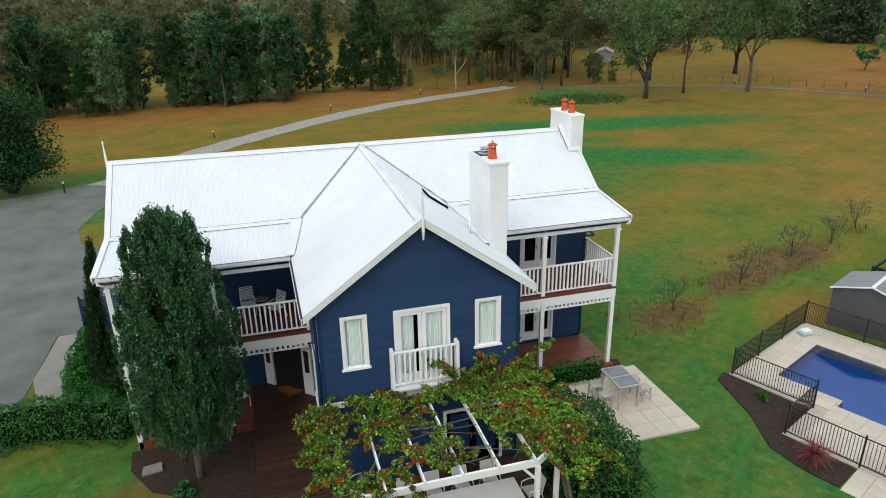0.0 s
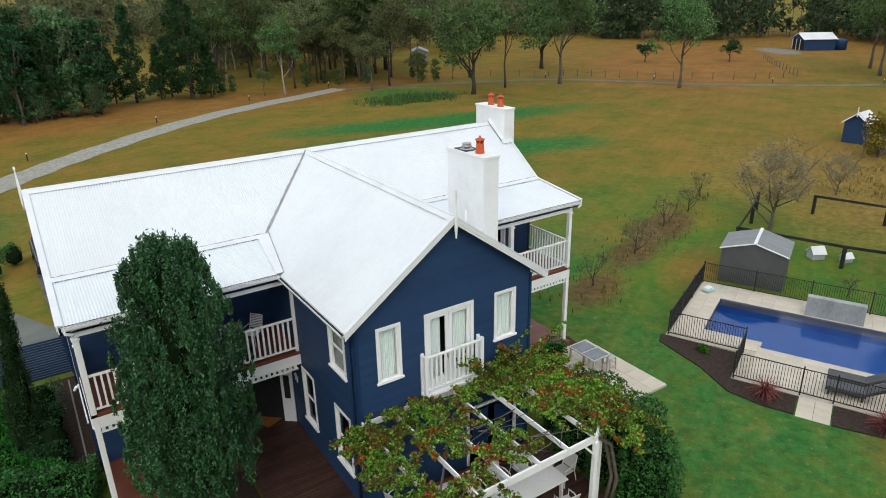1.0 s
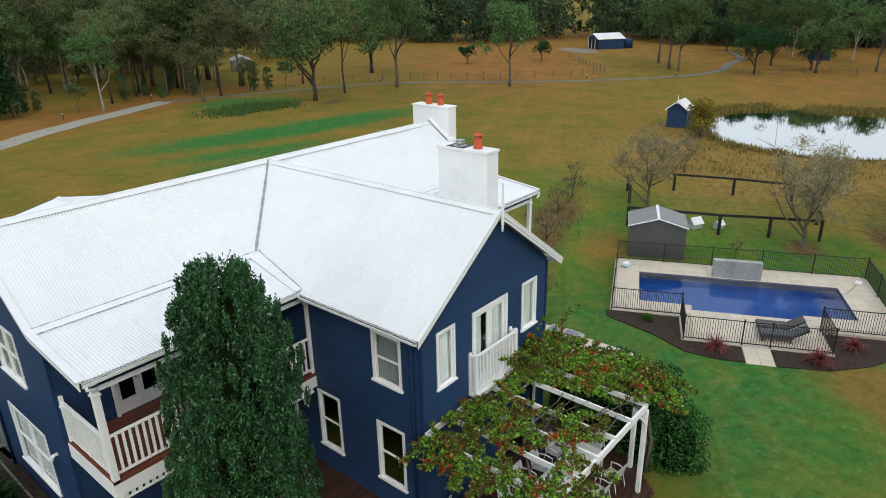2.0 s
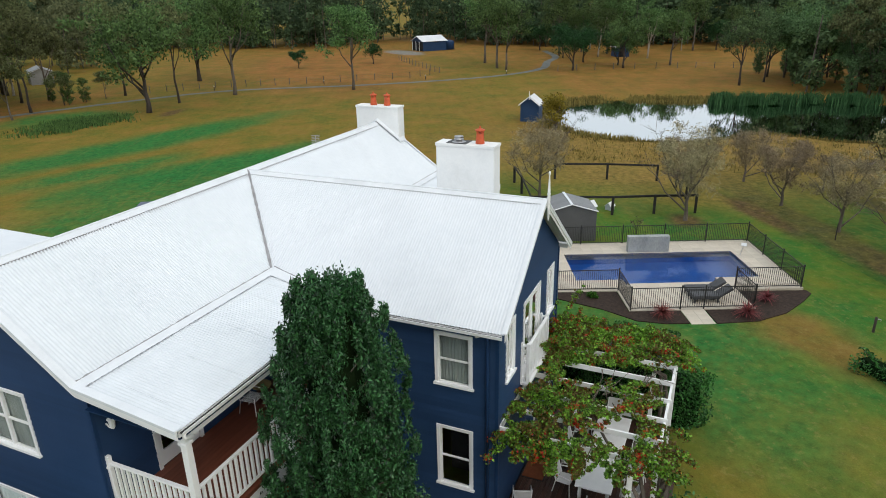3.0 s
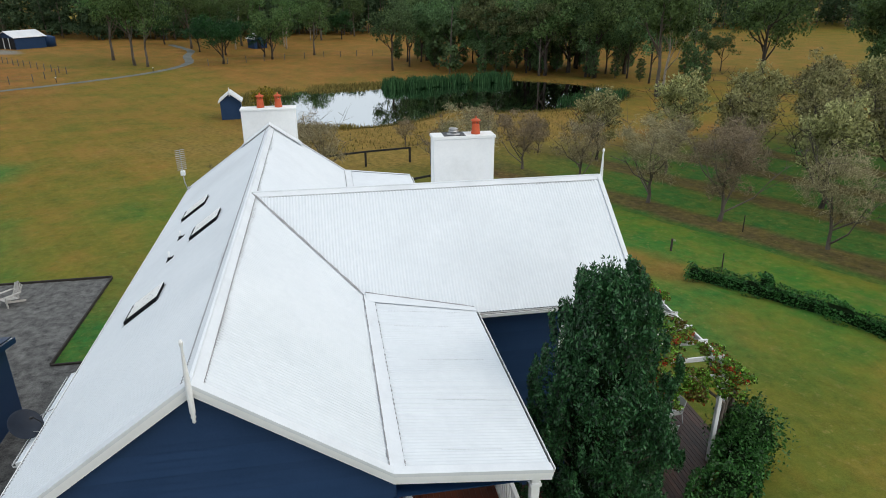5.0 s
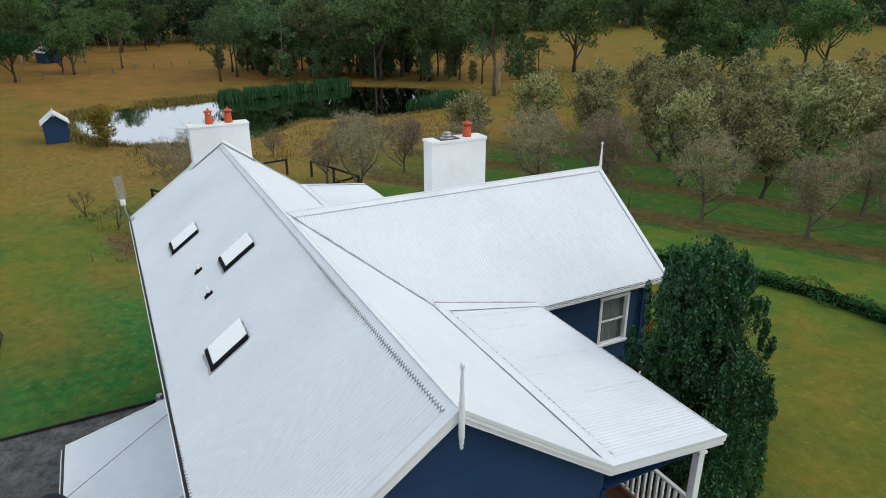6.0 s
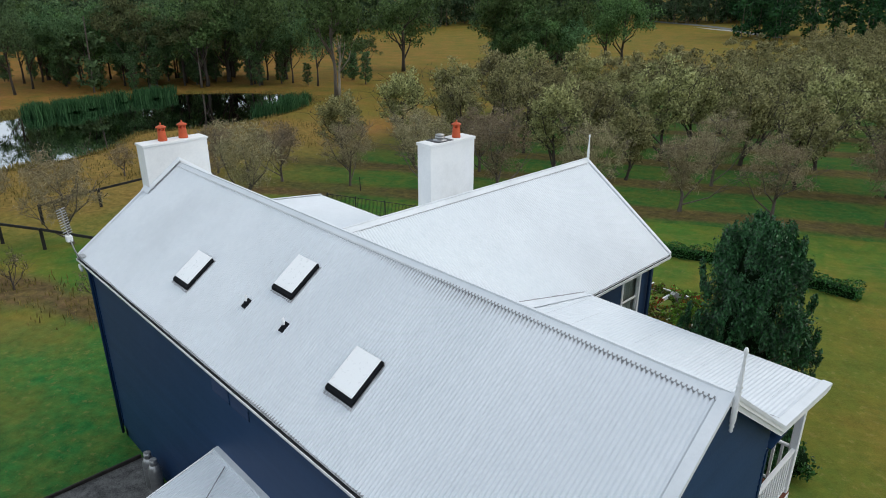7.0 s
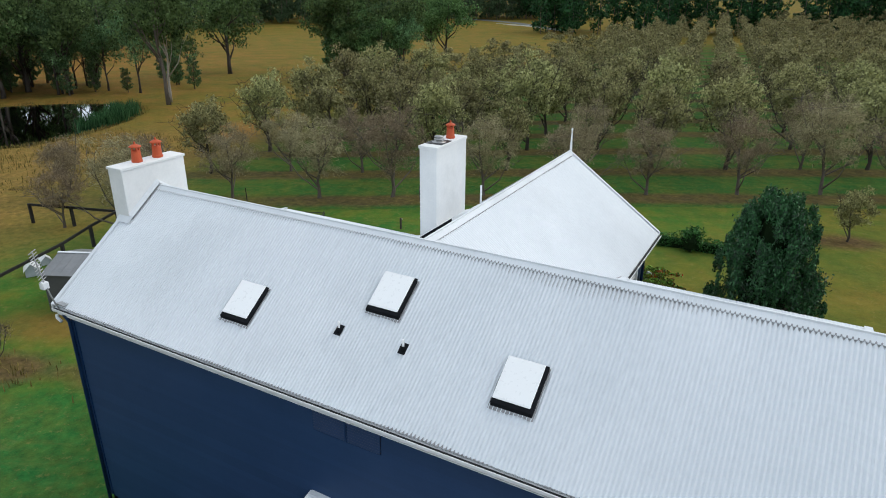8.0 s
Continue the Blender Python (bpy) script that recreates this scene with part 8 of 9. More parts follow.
for k in range(11):
    s = k / 10
    x, y, z = 13.36 + 0.14 * s, 30.545 + 0.035 * s, 7.24 + 0.76 * s
    part("element", Geo().tube([(x - 0.12, y + 0.16, z), (x + 0.12, y - 0.16, z)], [0.014, 0.014], 5), STEEL, aer)
# small white pipe over the wing's ridge, clips on the main ridge
part("vent_pipe", Geo().tube([(6.3, 19.2, 7.2), (6.3, 19.2, 7.95)], [0.035, 0.035], 8), WHITE, house, "white roof vent pipe", smooth=True)

# parked cars behind the west end
CAR = surface("white_car_paint", (0.7, 0.7, 0.7), (0.8, 0.8, 0.8), 1, 10, 0.2, bump=0, spec=0.6)
CAR_DARK = surface("charcoal_car_paint", (0.014, 0.015, 0.017), (0.022, 0.023, 0.026), 1, 10, 0.2, bump=0, spec=0.6)


def parked_car(x, y, turn, paint, label):
    car = thing("parked_car", label, "car", (x, y, -0.17), group="parked cars")
    M_ = pose(x, y, -0.17, 0, 0, turn)
    body = [(-2.25, 0.3), (-2.3, 0.75), (-2.2, 1.0), (-1.4, 1.06), (-0.75, 1.5), (1.1, 1.55), (1.95, 1.1), (2.2, 1.02), (2.25, 0.55), (2.2, 0.3)]
    for nm, pr, w, mt in (("body", [p if p[1] < 1.2 else (p[0], 1.06) for p in body], 0.92, paint), ("cabin", [(-1.35, 1.05), (-0.75, 1.46), (1.05, 1.5), (1.85, 1.05)], 0.78, BLACKHOLE), ("roof_panel", [(-0.8, 1.46), (1.1, 1.5), (1.05, 1.55), (-0.7, 1.52)], 0.76, paint)):
        n = len(pr)
        g = Geo().add([(x, -w, z) for x, z in pr] + [(x, w, z) for x, z in pr], [tuple(range(n)), tuple(range(2 * n - 1, n - 1, -1))] + [(i, n + i, n + (i + 1) % n, (i + 1) % n) for i in range(n)])
        g.v = [tuple(M_ @ Vector(p)) for p in g.v]
        part(nm, g, mt, car, bevel=0.04)
    for wx in (-1.4, 1.4):
        for wy in (-0.86, 0.86):
            g = Geo().tube([(wx, wy - 0.1, 0.33), (wx, wy + 0.1, 0.33)], [0.33, 0.33], 18)
            g.v = [tuple(M_ @ Vector(p)) for p in g.v]
            w = part("wheel", g, DARK, car, smooth=False)
            g = Geo().tube([(wx, wy - 0.11, 0.33), (wx, wy + 0.11, 0.33)], [0.2, 0.2], 12)
            g.v = [tuple(M_ @ Vector(p)) for p in g.v]
            part("rim", g, STEEL, w)
    for wy in (-0.7, 0.7):
        g = Geo().box(-2.31, -2.26, wy - 0.16, wy + 0.16, 0.7, 0.86)
        g.v = [tuple(M_ @ Vector(p)) for p in g.v]
        part("headlight", g, GLASS_TOP, car)


parked_car(-4.5, 41.0, 94, CAR, "white car parked on the gravel behind the house")
parked_car(-5.0, 46.2, 92, CAR_DARK, "dark charcoal car parked on the gravel yard")

# ---- drive, bollards, fences ----
def ribbon(name, pts, width, material, label, category):
    """A road along plan points, smoothed, lying on the ground."""
    path = []
    for i in range(len(pts) - 1):
        p0, p1, p2, p3 = (Vector((*pts[max(0, min(len(pts) - 1, j))], 0)) for j in (i - 1, i, i + 1, i + 2))
        for k in range(10):
            t = k / 10
            path.append(0.5 * ((2 * p1) + (p2 - p0) * t + (2 * p0 - 5 * p1 + 4 * p2 - p3) * t * t + (3 * p1 - p0 - 3 * p2 + p3) * t ** 3))
    path.append(Vector((*pts[-1], 0)))
    v, f = [], []
    for i, p in enumerate(path):
        d = (path[min(i + 1, len(path) - 1)] - path[max(i - 1, 0)]).normalized()
        s = Vector((-d.y, d.x, 0))
        for k in (-1, -0.5, 0, 0.5, 1):
            q = p + s * (k * width / 2 * (1 + 0.08 * math.sin(i * 1.7 + k)))
            v.append((q.x, q.y, ground_z(q.x, q.y) + 0.05 + (0.03 if abs(k) < 0.8 else -0.02)))
        if i:
            n = 5 * i
            f += [(n - 5 + j, n - 4 + j, n + 1 + j, n + j) for j in range(4)]
    ob = new(name, array_mesh(name, np.array(v), np.array(f), material, True))
    return tagged(ob, label, category, kind="structure")


ribbon("drive", [(-13.0, 60.0), (-6.6, 70.0), (3.0, 80.7), (20.0, 96.0), (43.5, 110.0)], 3.4, GRAVEL_PALE, "pale gravel drive across the pasture", "drive")
ribbon("drive", [(43.0, 109.8), (66.0, 101.5), (80.5, 93.0), (92.5, 74.5), (104.0, 61.5), (114.0, 54.0), (126.0, 50.5), (140.0, 53.0), (153.0, 54.5), (170.0, 62.0)], 1.7, GRAVEL, "narrow grey gravel drive across the pasture", "drive")
bol = thing("bollard_light", "short black bollard light with pale cap beside the drive", "bollard", group="bollard lights")
part("post", Geo().tube([(0, 0, -0.1), (0, 0, 0.95)], [0.07, 0.07], 10), DARK, bol)
part("cap", Geo().lathe((0, 0, 0.95), [(0.07, 0), (0.085, 0.02), (0.085, 0.14), (0.05, 0.2)], 10), WHITE, bol)
for i, (x, y) in enumerate(((-15.8, 59.0), (-4.7, 78.4), (10.2, 92.5), (26.2, 105.1), (43.2, 113.4), (79.5, 97.0), (91.6, 82.0), (103.0, 66.7), (114.0, 54.3))):
    m = pose(x, y, ground_z(x, y)) @ Matrix.Diagonal((0.95, 0.95, 0.85, 1))
    if i == 0:
        bol.matrix_basis = m
    else:
        copy_thing(bol, m)
POSTWOOD = surface("grey_fence_post", (0.09, 0.08, 0.07), (0.18, 0.16, 0.14), 3, 25, 0.9, bump=0.3)


def wire_fence(pts, gap, label):
    f = thing("wire_fence", label, "fence", (*pts[0], 0), group="farm fences")
    me = Geo().tube([(0, 0, -0.3), (0, 0, 1.25)], [0.08, 0.07], 6).mesh("post", POSTWOOD)
    for (xa, ya), (xb, yb) in zip(pts, pts[1:]):
        L = math.hypot(xb - xa, yb - ya)
        n = max(1, int(L / gap))
        for i in range(n):
            x, y = xa + (xb - xa) * i / n, ya + (yb - ya) * i / n
            ob = hang(new("post", me), f)
            ob.matrix_basis = pose(x, y, ground_z(x, y))
        for z in (0.5, 0.8, 1.1):
            part("wire", Geo().tube([(xa, ya, ground_z(xa, ya) + z), (xb, yb, ground_z(xb, yb) + z)], [0.006, 0.006], 4), POSTWOOD, f)


wire_fence([(74.0, 106.5), (84.0, 97.0), (90.0, 88.5), (97.5, 78.5), (104.0, 70.5)], 2.6, "grey post-and-wire paddock fence by the drive")
wire_fence([(104.0, 70.5), (113.5, 68.5), (126.0, 80.0), (140.0, 92.0)], 2.6, "grey post-and-wire paddock fence by the drive")
wire_fence([(122, 46), (128, 36), (133, 24), (136, 10)], 3.5, "grey post-and-wire fence beyond the pond")

# ---- small buildings ----
IRON = surface("pale_roof_iron", (0.6, 0.62, 0.64), (0.75, 0.76, 0.77), 0.5, 6, 0.5, bump=0.03)


def gable_hut(name, label, category, x, y, turn, w, d, wall_h, rise, wall_mat, roof_mat, over=0.25, door=None, finial=False):
    z = ground_z(x, y)
    t = thing(name, label, category, (x, y, z))
    M_ = pose(x, y, z, 0, 0, turn)

    def put(nm, g, mt, **kw):
        g.v = [tuple(M_ @ Vector(p)) for p in g.v]
        return part(nm, g, mt, t, **kw)

    put("wall", Geo().add([(-w / 2, -d / 2, -0.3), (w / 2, -d / 2, -0.3), (w / 2, -d / 2, wall_h), (0, -d / 2, wall_h + rise), (-w / 2, -d / 2, wall_h),
                           (-w / 2, d / 2, -0.3), (w / 2, d / 2, -0.3), (w / 2, d / 2, wall_h), (0, d / 2, wall_h + rise), (-w / 2, d / 2, wall_h)],
                          [(0, 1, 2, 3, 4), (9, 8, 7, 6, 5), (0, 5, 6, 1), (1, 6, 7, 2), (4, 9, 5, 0)]), wall_mat)
    k = rise / (w / 2)
    for s in (-1, 1):
        e = s * (w / 2 + over)
        ze = wall_h - k * over
        q = [(e, -d / 2 - over, ze), (0, -d / 2 - over, wall_h + rise), (0, d / 2 + over, wall_h + rise), (e, d / 2 + over, ze)]
        put("roof", Geo().add([(a, b, c + 0.02) for a, b, c in q] + [(a, b, c + 0.12) for a, b, c in q], [(0, 3, 2, 1), (4, 5, 6, 7), (0, 1, 5, 4), (1, 2, 6, 5), (2, 3, 7, 6), (3, 0, 4, 7)]), roof_mat)
        for yy in (-d / 2 - over - 0.02, d / 2 + over + 0.02):
            put("barge_board", Geo().beam((e, yy, ze), (0, yy, wall_h + rise), 0.05, 0.2, (0, 1, 0)), WHITE)
    if finial:
        for yy in (-d / 2 - over - 0.04,):
            put("finial", Geo().tube([(0, yy, wall_h + rise - 0.3), (0, yy, wall_h + rise + 0.7)], [0.06, 0.03], 8), WHITE)
    for dx0, dx1, dz in door or ():
        # near-black box on the wall paints the shade of an opening
        put("doorway", Geo().box(dx0, dx1, -d / 2 - 0.03, -d / 2 + 0.05, 0, dz), BLACKHOLE)
        if dz > 2.5:
            put("bay_post", Geo().box(dx0 - 0.22, dx0 - 0.02, -d / 2 - 0.12, -d / 2 - 0.02, -0.2, dz), WHITE)
    return t


gable_hut("pump_house", "small navy gabled pump house with white trim", "hut", 67.6, 35.5, -86, 2.3, 2.3, 2.15, 0.9, NAVY, IRON, 0.2, finial=True)
gable_hut("barn", "far navy steel barn with white roof and open bays", "barn", 167.5, 95.6, -127, 7.0, 7.4, 2.7, 1.3, NAVY, IRON, 0.3, door=((-3.1, -1.2, 2.55), (-0.9, 0.9, 2.55), (1.2, 3.1, 2.55)))
gable_hut("far_cottage", "far small navy cottage with pale roof", "house", 157.5, 39.6, -60, 3.2, 3.7, 2.3, 0.9, NAVY, IRON, 0.3, door=((-0.9, 0.1, 2.0),))
gable_hut("old_shed", "old grey farm shed among trees", "shed", 79, 141, -30, 4, 6, 2.4, 0.8, surface("grey_old_iron", (0.2, 0.2, 0.2), (0.33, 0.33, 0.33), 1, 9, 0.7), surface("dull_grey_iron", (0.22, 0.23, 0.24), (0.34, 0.35, 0.36), 1, 9, 0.7), 0.2)
tk = thing("water_tank", "navy round water tank beside the barn", "tank", (171, 90.9, ground_z(171, 90.9)))
part("tank_wall", Geo().lathe((171, 90.9, ground_z(171, 90.9)), [(1.6, -0.2), (1.6, 2.2), (1.5, 2.35), (0.2, 2.7)], 20), NAVY_TRIM, tk, smooth=True)

# ---- pond ----
PONDW, nt, bsdf, vec = base_material("pond_water")
bsdf.inputs["Base Color"].default_value = (0.64, 0.665, 0.69, 1)
bsdf.inputs["Metallic"].default_value = 1.0
bsdf.inputs["Roughness"].default_value = 0.03
bn = node(nt, "ShaderNodeBump", Strength=0.03, Distance=0.05, Height=noise_of(nt, vec, 1.2, 3.0))
nt.links.new(bn.outputs[0], bsdf.inputs["Normal"])
POND_Z = -0.98
pts = [(POND_C[0] + (pond_radius(a) + 0.9) * math.cos(a), POND_C[1] + (pond_radius(a) + 0.9) * math.sin(a)) for a in (math.tau * i / 120 for i in range(120))]
pond = new("pond", Geo().add([(x, y, POND_Z) for x, y in pts] + [(*POND_C, POND_Z)], [(i, (i + 1) % 120, 120) for i in range(120)]).mesh("pond", PONDW))
tagged(pond, "still farm pond reflecting trees and pale sky", "pond", kind="structure")


def blades(name, label, category, spots, h, per, spread, material, width=0.035):
    """Upright blades round many spots, one object."""
    rng = np.random.default_rng(len(spots) * 7 + int(h * 10))
    c = np.repeat(np.array(spots), per, axis=0)
    n = len(c)
    c = c + np.concatenate([rng.normal(size=(n, 2)) * spread, np.zeros((n, 1))], axis=1)
    a = rng.random(n) * math.tau
    hh = h * (0.55 + 0.6 * rng.random(n))
    lean = rng.normal(size=(n, 2)) * 0.16 * hh[:, None]
    s = np.stack([np.cos(a), np.sin(a), np.zeros(n)], 1) * width
    top = c + np.concatenate([lean, hh[:, None]], 1)
    mid_ = c + np.concatenate([lean * 0.35, hh[:, None] * 0.55], 1)
    v = np.stack([c - s, c + s, mid_ + s * 0.8, mid_ - s * 0.8, top, top], 1)
    v[:, 5] = top + s * 0.1
    f = np.arange(6 * n).reshape(-1, 6)
    faces = np.concatenate([f[:, [0, 1, 2, 3]], f[:, [3, 2, 5, 4]]])
    ob = new(name, array_mesh(name, v.reshape(-1, 3), faces, material))
    return tagged(ob, label, category, kind="stuff")


rnd = random.Random(5)
reed_spots, tus = [], []
for i in range(1100):
    a = rnd.uniform(0, math.tau)
    deg = math.degrees(a) % 360
    r = pond_radius(a)
    p = lambda k: (POND_C[0] + (r + k) * math.cos(a), POND_C[1] + (r + k) * math.sin(a))
    if deg > 312 or deg < 22 or 244 < deg < 266:
        for _ in range(2):
            x, y = p(rnd.uniform(-2.6, 1.2))
            if noise.noise((x * 0.35, y * 0.35, 2.0)) > -0.22:
                reed_spots.append((x, y, POND_Z + 0.5 * noise.noise((x * 0.6, y * 0.6, 4.0))))
    x, y = p(rnd.uniform(0.4, 2.2))
    tus.append((x, y, ground_z(x, y)))
blades("reeds", "tall green reeds along the pond's far shore", "reeds", reed_spots, 1.5, 16, 0.35, REED, 0.05)
for i in range(650):
    x, y = rnd.uniform(48, 68), rnd.uniform(-8, 30)
    if not in_pond(x, y):
        tus.append((x, y, ground_z(x, y)))
bank = []
for i in range(700):
    a = radians(rnd.uniform(18, 150))
    r = pond_radius(a) + rnd.uniform(0.5, 3.2)
    x, y = POND_C[0] + r * math.cos(a), POND_C[1] + r * math.sin(a)
    if noise.noise((x * 0.3, y * 0.3, 7.0)) > -0.3:
        bank.append((x, y, ground_z(x, y)))
blades("bank_grass", "tall rough brown-green grass on the pond bank", "grass", bank, 0.62, 9, 0.4, TUSSOCK, 0.04)
for i in range(60):
    x, y = 15 + rnd.random() * 24, 24 + rnd.gauss(0, 0.9)
    y += (x - 15) * 0.38
    tus.append((x, y, ground_z(x, y)))
blades("tussock_grass", "rank brown tussock grass round the pond and the young trees", "grass", tus, 0.32, 8, 0.45, TUSSOCK, 0.03)
hollow = [(47 + rnd.gauss(0, 3.2), 91.5 + rnd.gauss(0, 2.0), -0.8) for _ in range(500)]
blades("rushes", "low green rushes in a damp hollow", "rushes", hollow, 0.5, 12, 0.4, REED_LOW, 0.05)

# ---- trees ----
def scrub(seed, leaf, label):
    """A bushy roadside tree, leafy almost to the ground."""
    rng = np.random.default_rng(seed)
    t = thing("roadside_tree", label, "tree")
    g = Geo()
    ends = limbs(rng, g, (0, 0, -0.3), 12.5, 0.22, 9, 2.6, 0.12)
    part("trunk", g, BARK, t, smooth=True)
    cs, rs = [], []
    for i in range(74):
        k = rng.random()
        a = rng.random() * math.tau
        rr = (2.7 - 1.3 * abs(k - 0.4)) * math.sqrt(rng.random())
        cs.append((rr * math.cos(a), rr * math.sin(a), 1.2 + 11.6 * k))
        q = 0.75 + 0.6 * rng.random()
        rs.append((q, q, q * 0.7))
    crown_part("crown", rng, cs, rs, 60, 0.23, leaf, t, shell=0.4, droop=0.4, ratio=0.55, tri=True)
    return t


rnd = random.Random(21)
gums = [gum(101, 14.5, 0.30, 7, 4.2, 2.18, 84, 0.24, BARK, LEAF_GUM, "tall gum tree with spreading olive crown"),
        gum(102, 16.0, 0.26, 6, 3.4, 1.95, 84, 0.24, BARK_PALE, LEAF_GUM, "tall slender gum tree with pale trunk"),
        gum(103, 12.0, 0.34, 8, 5.0, 2.07, 84, 0.24, BARK_DARK, LEAF_GUM, "broad dark-limbed gum tree", fork=0.25),
        gum(104, 17.0, 0.24, 6, 2.8, 1.84, 84, 0.24, BARK_DARK, LEAF_WOOD, "slim woodland tree with brownish crown", fork=0.5),
        gum(105, 13.0, 0.22, 7, 3.0, 1.72, 84, 0.22, BARK, LEAF_WOOD, "slim woodland tree with brownish crown", fork=0.4),
        gum(106, 9.5, 0.24, 9, 3.4, 1.72, 84, 0.19, BARK_DARK, LEAF_DARK, "dense dark green broad tree", fork=0.2),
        scrub(107, LEAF_GUM, "bushy olive-green roadside tree, leafy to the ground"),
        scrub(108, LEAF_DARK, "dense dark green roadside tree, leafy to the ground"),
        gum(109, 15.0, 0.28, 7, 3.8, 2.0, 84, 0.23, BARK_DARK, LEAF_SHEOAK, "tall dark green tree on the pond bank"),
        scrub(110, LEAF_SHEOAK, "bushy dark tree behind the pond, leafy to the ground")]
lone = [(57.5, 89.5, 2, 1.0), (76.0, 89.5, 0, 1.05), (90.0, 110.0, 2, 1.15), (87.0, 73.0, 0, 0.78), (124.0, 43.5, 5, 0.95), (122.0, 57.0, 0, 0.75), (135.0, 66.5, 0, 1.0), (131.0, 34.5, 2, 0.65), (138.6, 26.0, 0, 0.7), (141, 45, 5, 0.85),
        (108, 12, 8, 0.7), (136, 36.5, 5, 0.75), (128, 92, 5, 0.55), (115, 104, 5, 0.5), (91.0, -50.0, 2, 1.1), (97.0, -46.0, 8, 0.6), (99.5, -44.0, 8, 0.55), (73.0, -21.5, 0, 0.95), (74.5, -23, 1, 0.8), (68.0, -90.0, 2, 0.95), (70.0, -87, 2, 0.8), (125, 60, 0, 0.9)]
# clump south-east
for i in range(18):
    k = rnd.random()
    lone.append((71.5 - 11.0 * k + rnd.gauss(0, 0.8), -52.5 - 6.5 * k + rnd.gauss(0, 1.6), rnd.choice((8, 8, 2, 0, 9)), rnd.uniform(0.72, 0.98)))
# behind the pond
for i in range(50):
    k = 0.12 + 0.88 * rnd.random()
    x = 112 - 34 * k + rnd.gauss(0, 4) + rnd.random() * 24
    y = 12 - 44 * k + rnd.gauss(0, 3)
    if not in_pond(x - 2, y):
        lone.append((x, y, rnd.choice((8, 8, 9, 4, 2, 8)), rnd.uniform(0.7, 1.0)))
for i in range(40):
    k = rnd.random()
    x, y = 110 - 34 * k + rnd.random() * 26, 10 - 44 * k + rnd.gauss(0, 3)
    if not in_pond(x - 3, y):
        lone.append((x, y, 9, rnd.uniform(0.3, 0.5)))
# along the drive to the north-west
for i in range(34):
    x = rnd.uniform(-48, 7)
    lone.append((x, 98 + 0.18 * (x + 20) + rnd.uniform(0, 14), rnd.choice((8, 9, 7, 9, 7, 6)), rnd.uniform(0.8, 1.05)))
for i in range(15):
    x = -29 + 2.4 * i + rnd.gauss(0, 0.6)
    lone.append((x, 104 + rnd.uniform(0, 3) + 0.04 * (x + 20), rnd.choice((9, 7, 9, 6)), rnd.uniform(0.85, 1.12)))
for i in range(12):
    x = rnd.uniform(-30, 6)
    lone.append((x, 102.5 + rnd.uniform(0, 2), 9, rnd.uniform(0.3, 0.5)))
for i in range(44):
    x = rnd.uniform(24, 66)
    y = 114 + rnd.random() * 40 + (x - 45) * 0.05
    if abs(x - 79) > 4 or abs(y - 141) > 5:
        lone.append((x, y, rnd.choice((0, 1, 3, 3, 4)), rnd.uniform(0.8, 1.1)))
for x, y in ((33, 108), (38, 116), (47, 104), (52, 107), (44, 120), (66, 92), (70, 108)):
    lone.append((x, y, rnd.choice((1, 3, 4)), 0.75))
for i in range(16):
    lone.append((rnd.uniform(20, 72), rnd.uniform(108, 124), rnd.choice((6, 4, 6)), rnd.uniform(0.25, 0.45)))
for i in range(16):
    lone.append((rnd.uniform(148, 190), rnd.uniform(10, 75), rnd.choice((0, 1, 5)), rnd.uniform(0.6, 0.9)))
plant_all(gums, lone, rnd, 0.92, 1.1)

# dark conifers and the big round bush by the yard
con = []
for seed in (201, 202):
    rng = np.random.default_rng(seed)
    t = thing("she_oak", "dark green conical she-oak", "tree")
    g = Geo().tube([(0, 0, -0.3), (0, 0, 4), (0.1, 0, 11)], [0.2, 0.14, 0.02], 7)
    cs, rs = [], []
    for i in range(130):
        k = rng.random()
        z = 0.8 + 10 * k
        w = 2.3 * (1 - k) ** 0.8 + 0.15
        a = rng.random() * math.tau
        rr = w * math.sqrt(rng.random())
        c = (rr * math.cos(a), rr * math.sin(a), z)
        if i % 2 == 0:
            g.tube([(0, 0, z - 0.4), c], [0.04, 0.01], 4)
        cs.append(c)
        rs.append((0.6, 0.6, 0.5))
    part("trunk", g, BARK_DARK, t)
    crown_part("crown", rng, cs, rs, 52, 0.17, LEAF_DARK, t, shell=0.4, ratio=0.34)
    con.append(t)
plant_all(con, [(11.5, 113, 0, 1.15), (15.5, 115, 1, 0.8), (19.5, 112, 0, 1.45), (22.5, 112.5, 1, 1.05), (17.5, 117, 1, 1.2), (6, 112, 0, 0.8), (-22, 100, 1, 0.9), (8.8, 114, 1, 0.9)], rnd, 0.95, 1.05)
bb = bush(61, 4.8, 8.6, 90, 260, 0.12, LEAF_DARK, "round_tree", "big dense rounded green tree beside the drive", "tree")
first(bb, -20.0, 60.5)
for i, (x, y) in enumerate(((-8.0, 45.4), (-6.9, 47.2))):
    b = bush(62 + i, 0.8, 1.4, 12, 120, 0.06, LEAF_HEDGE, "round_shrub", "small clipped round shrub at the yard's edge", "shrub")
    first(b, x, y)
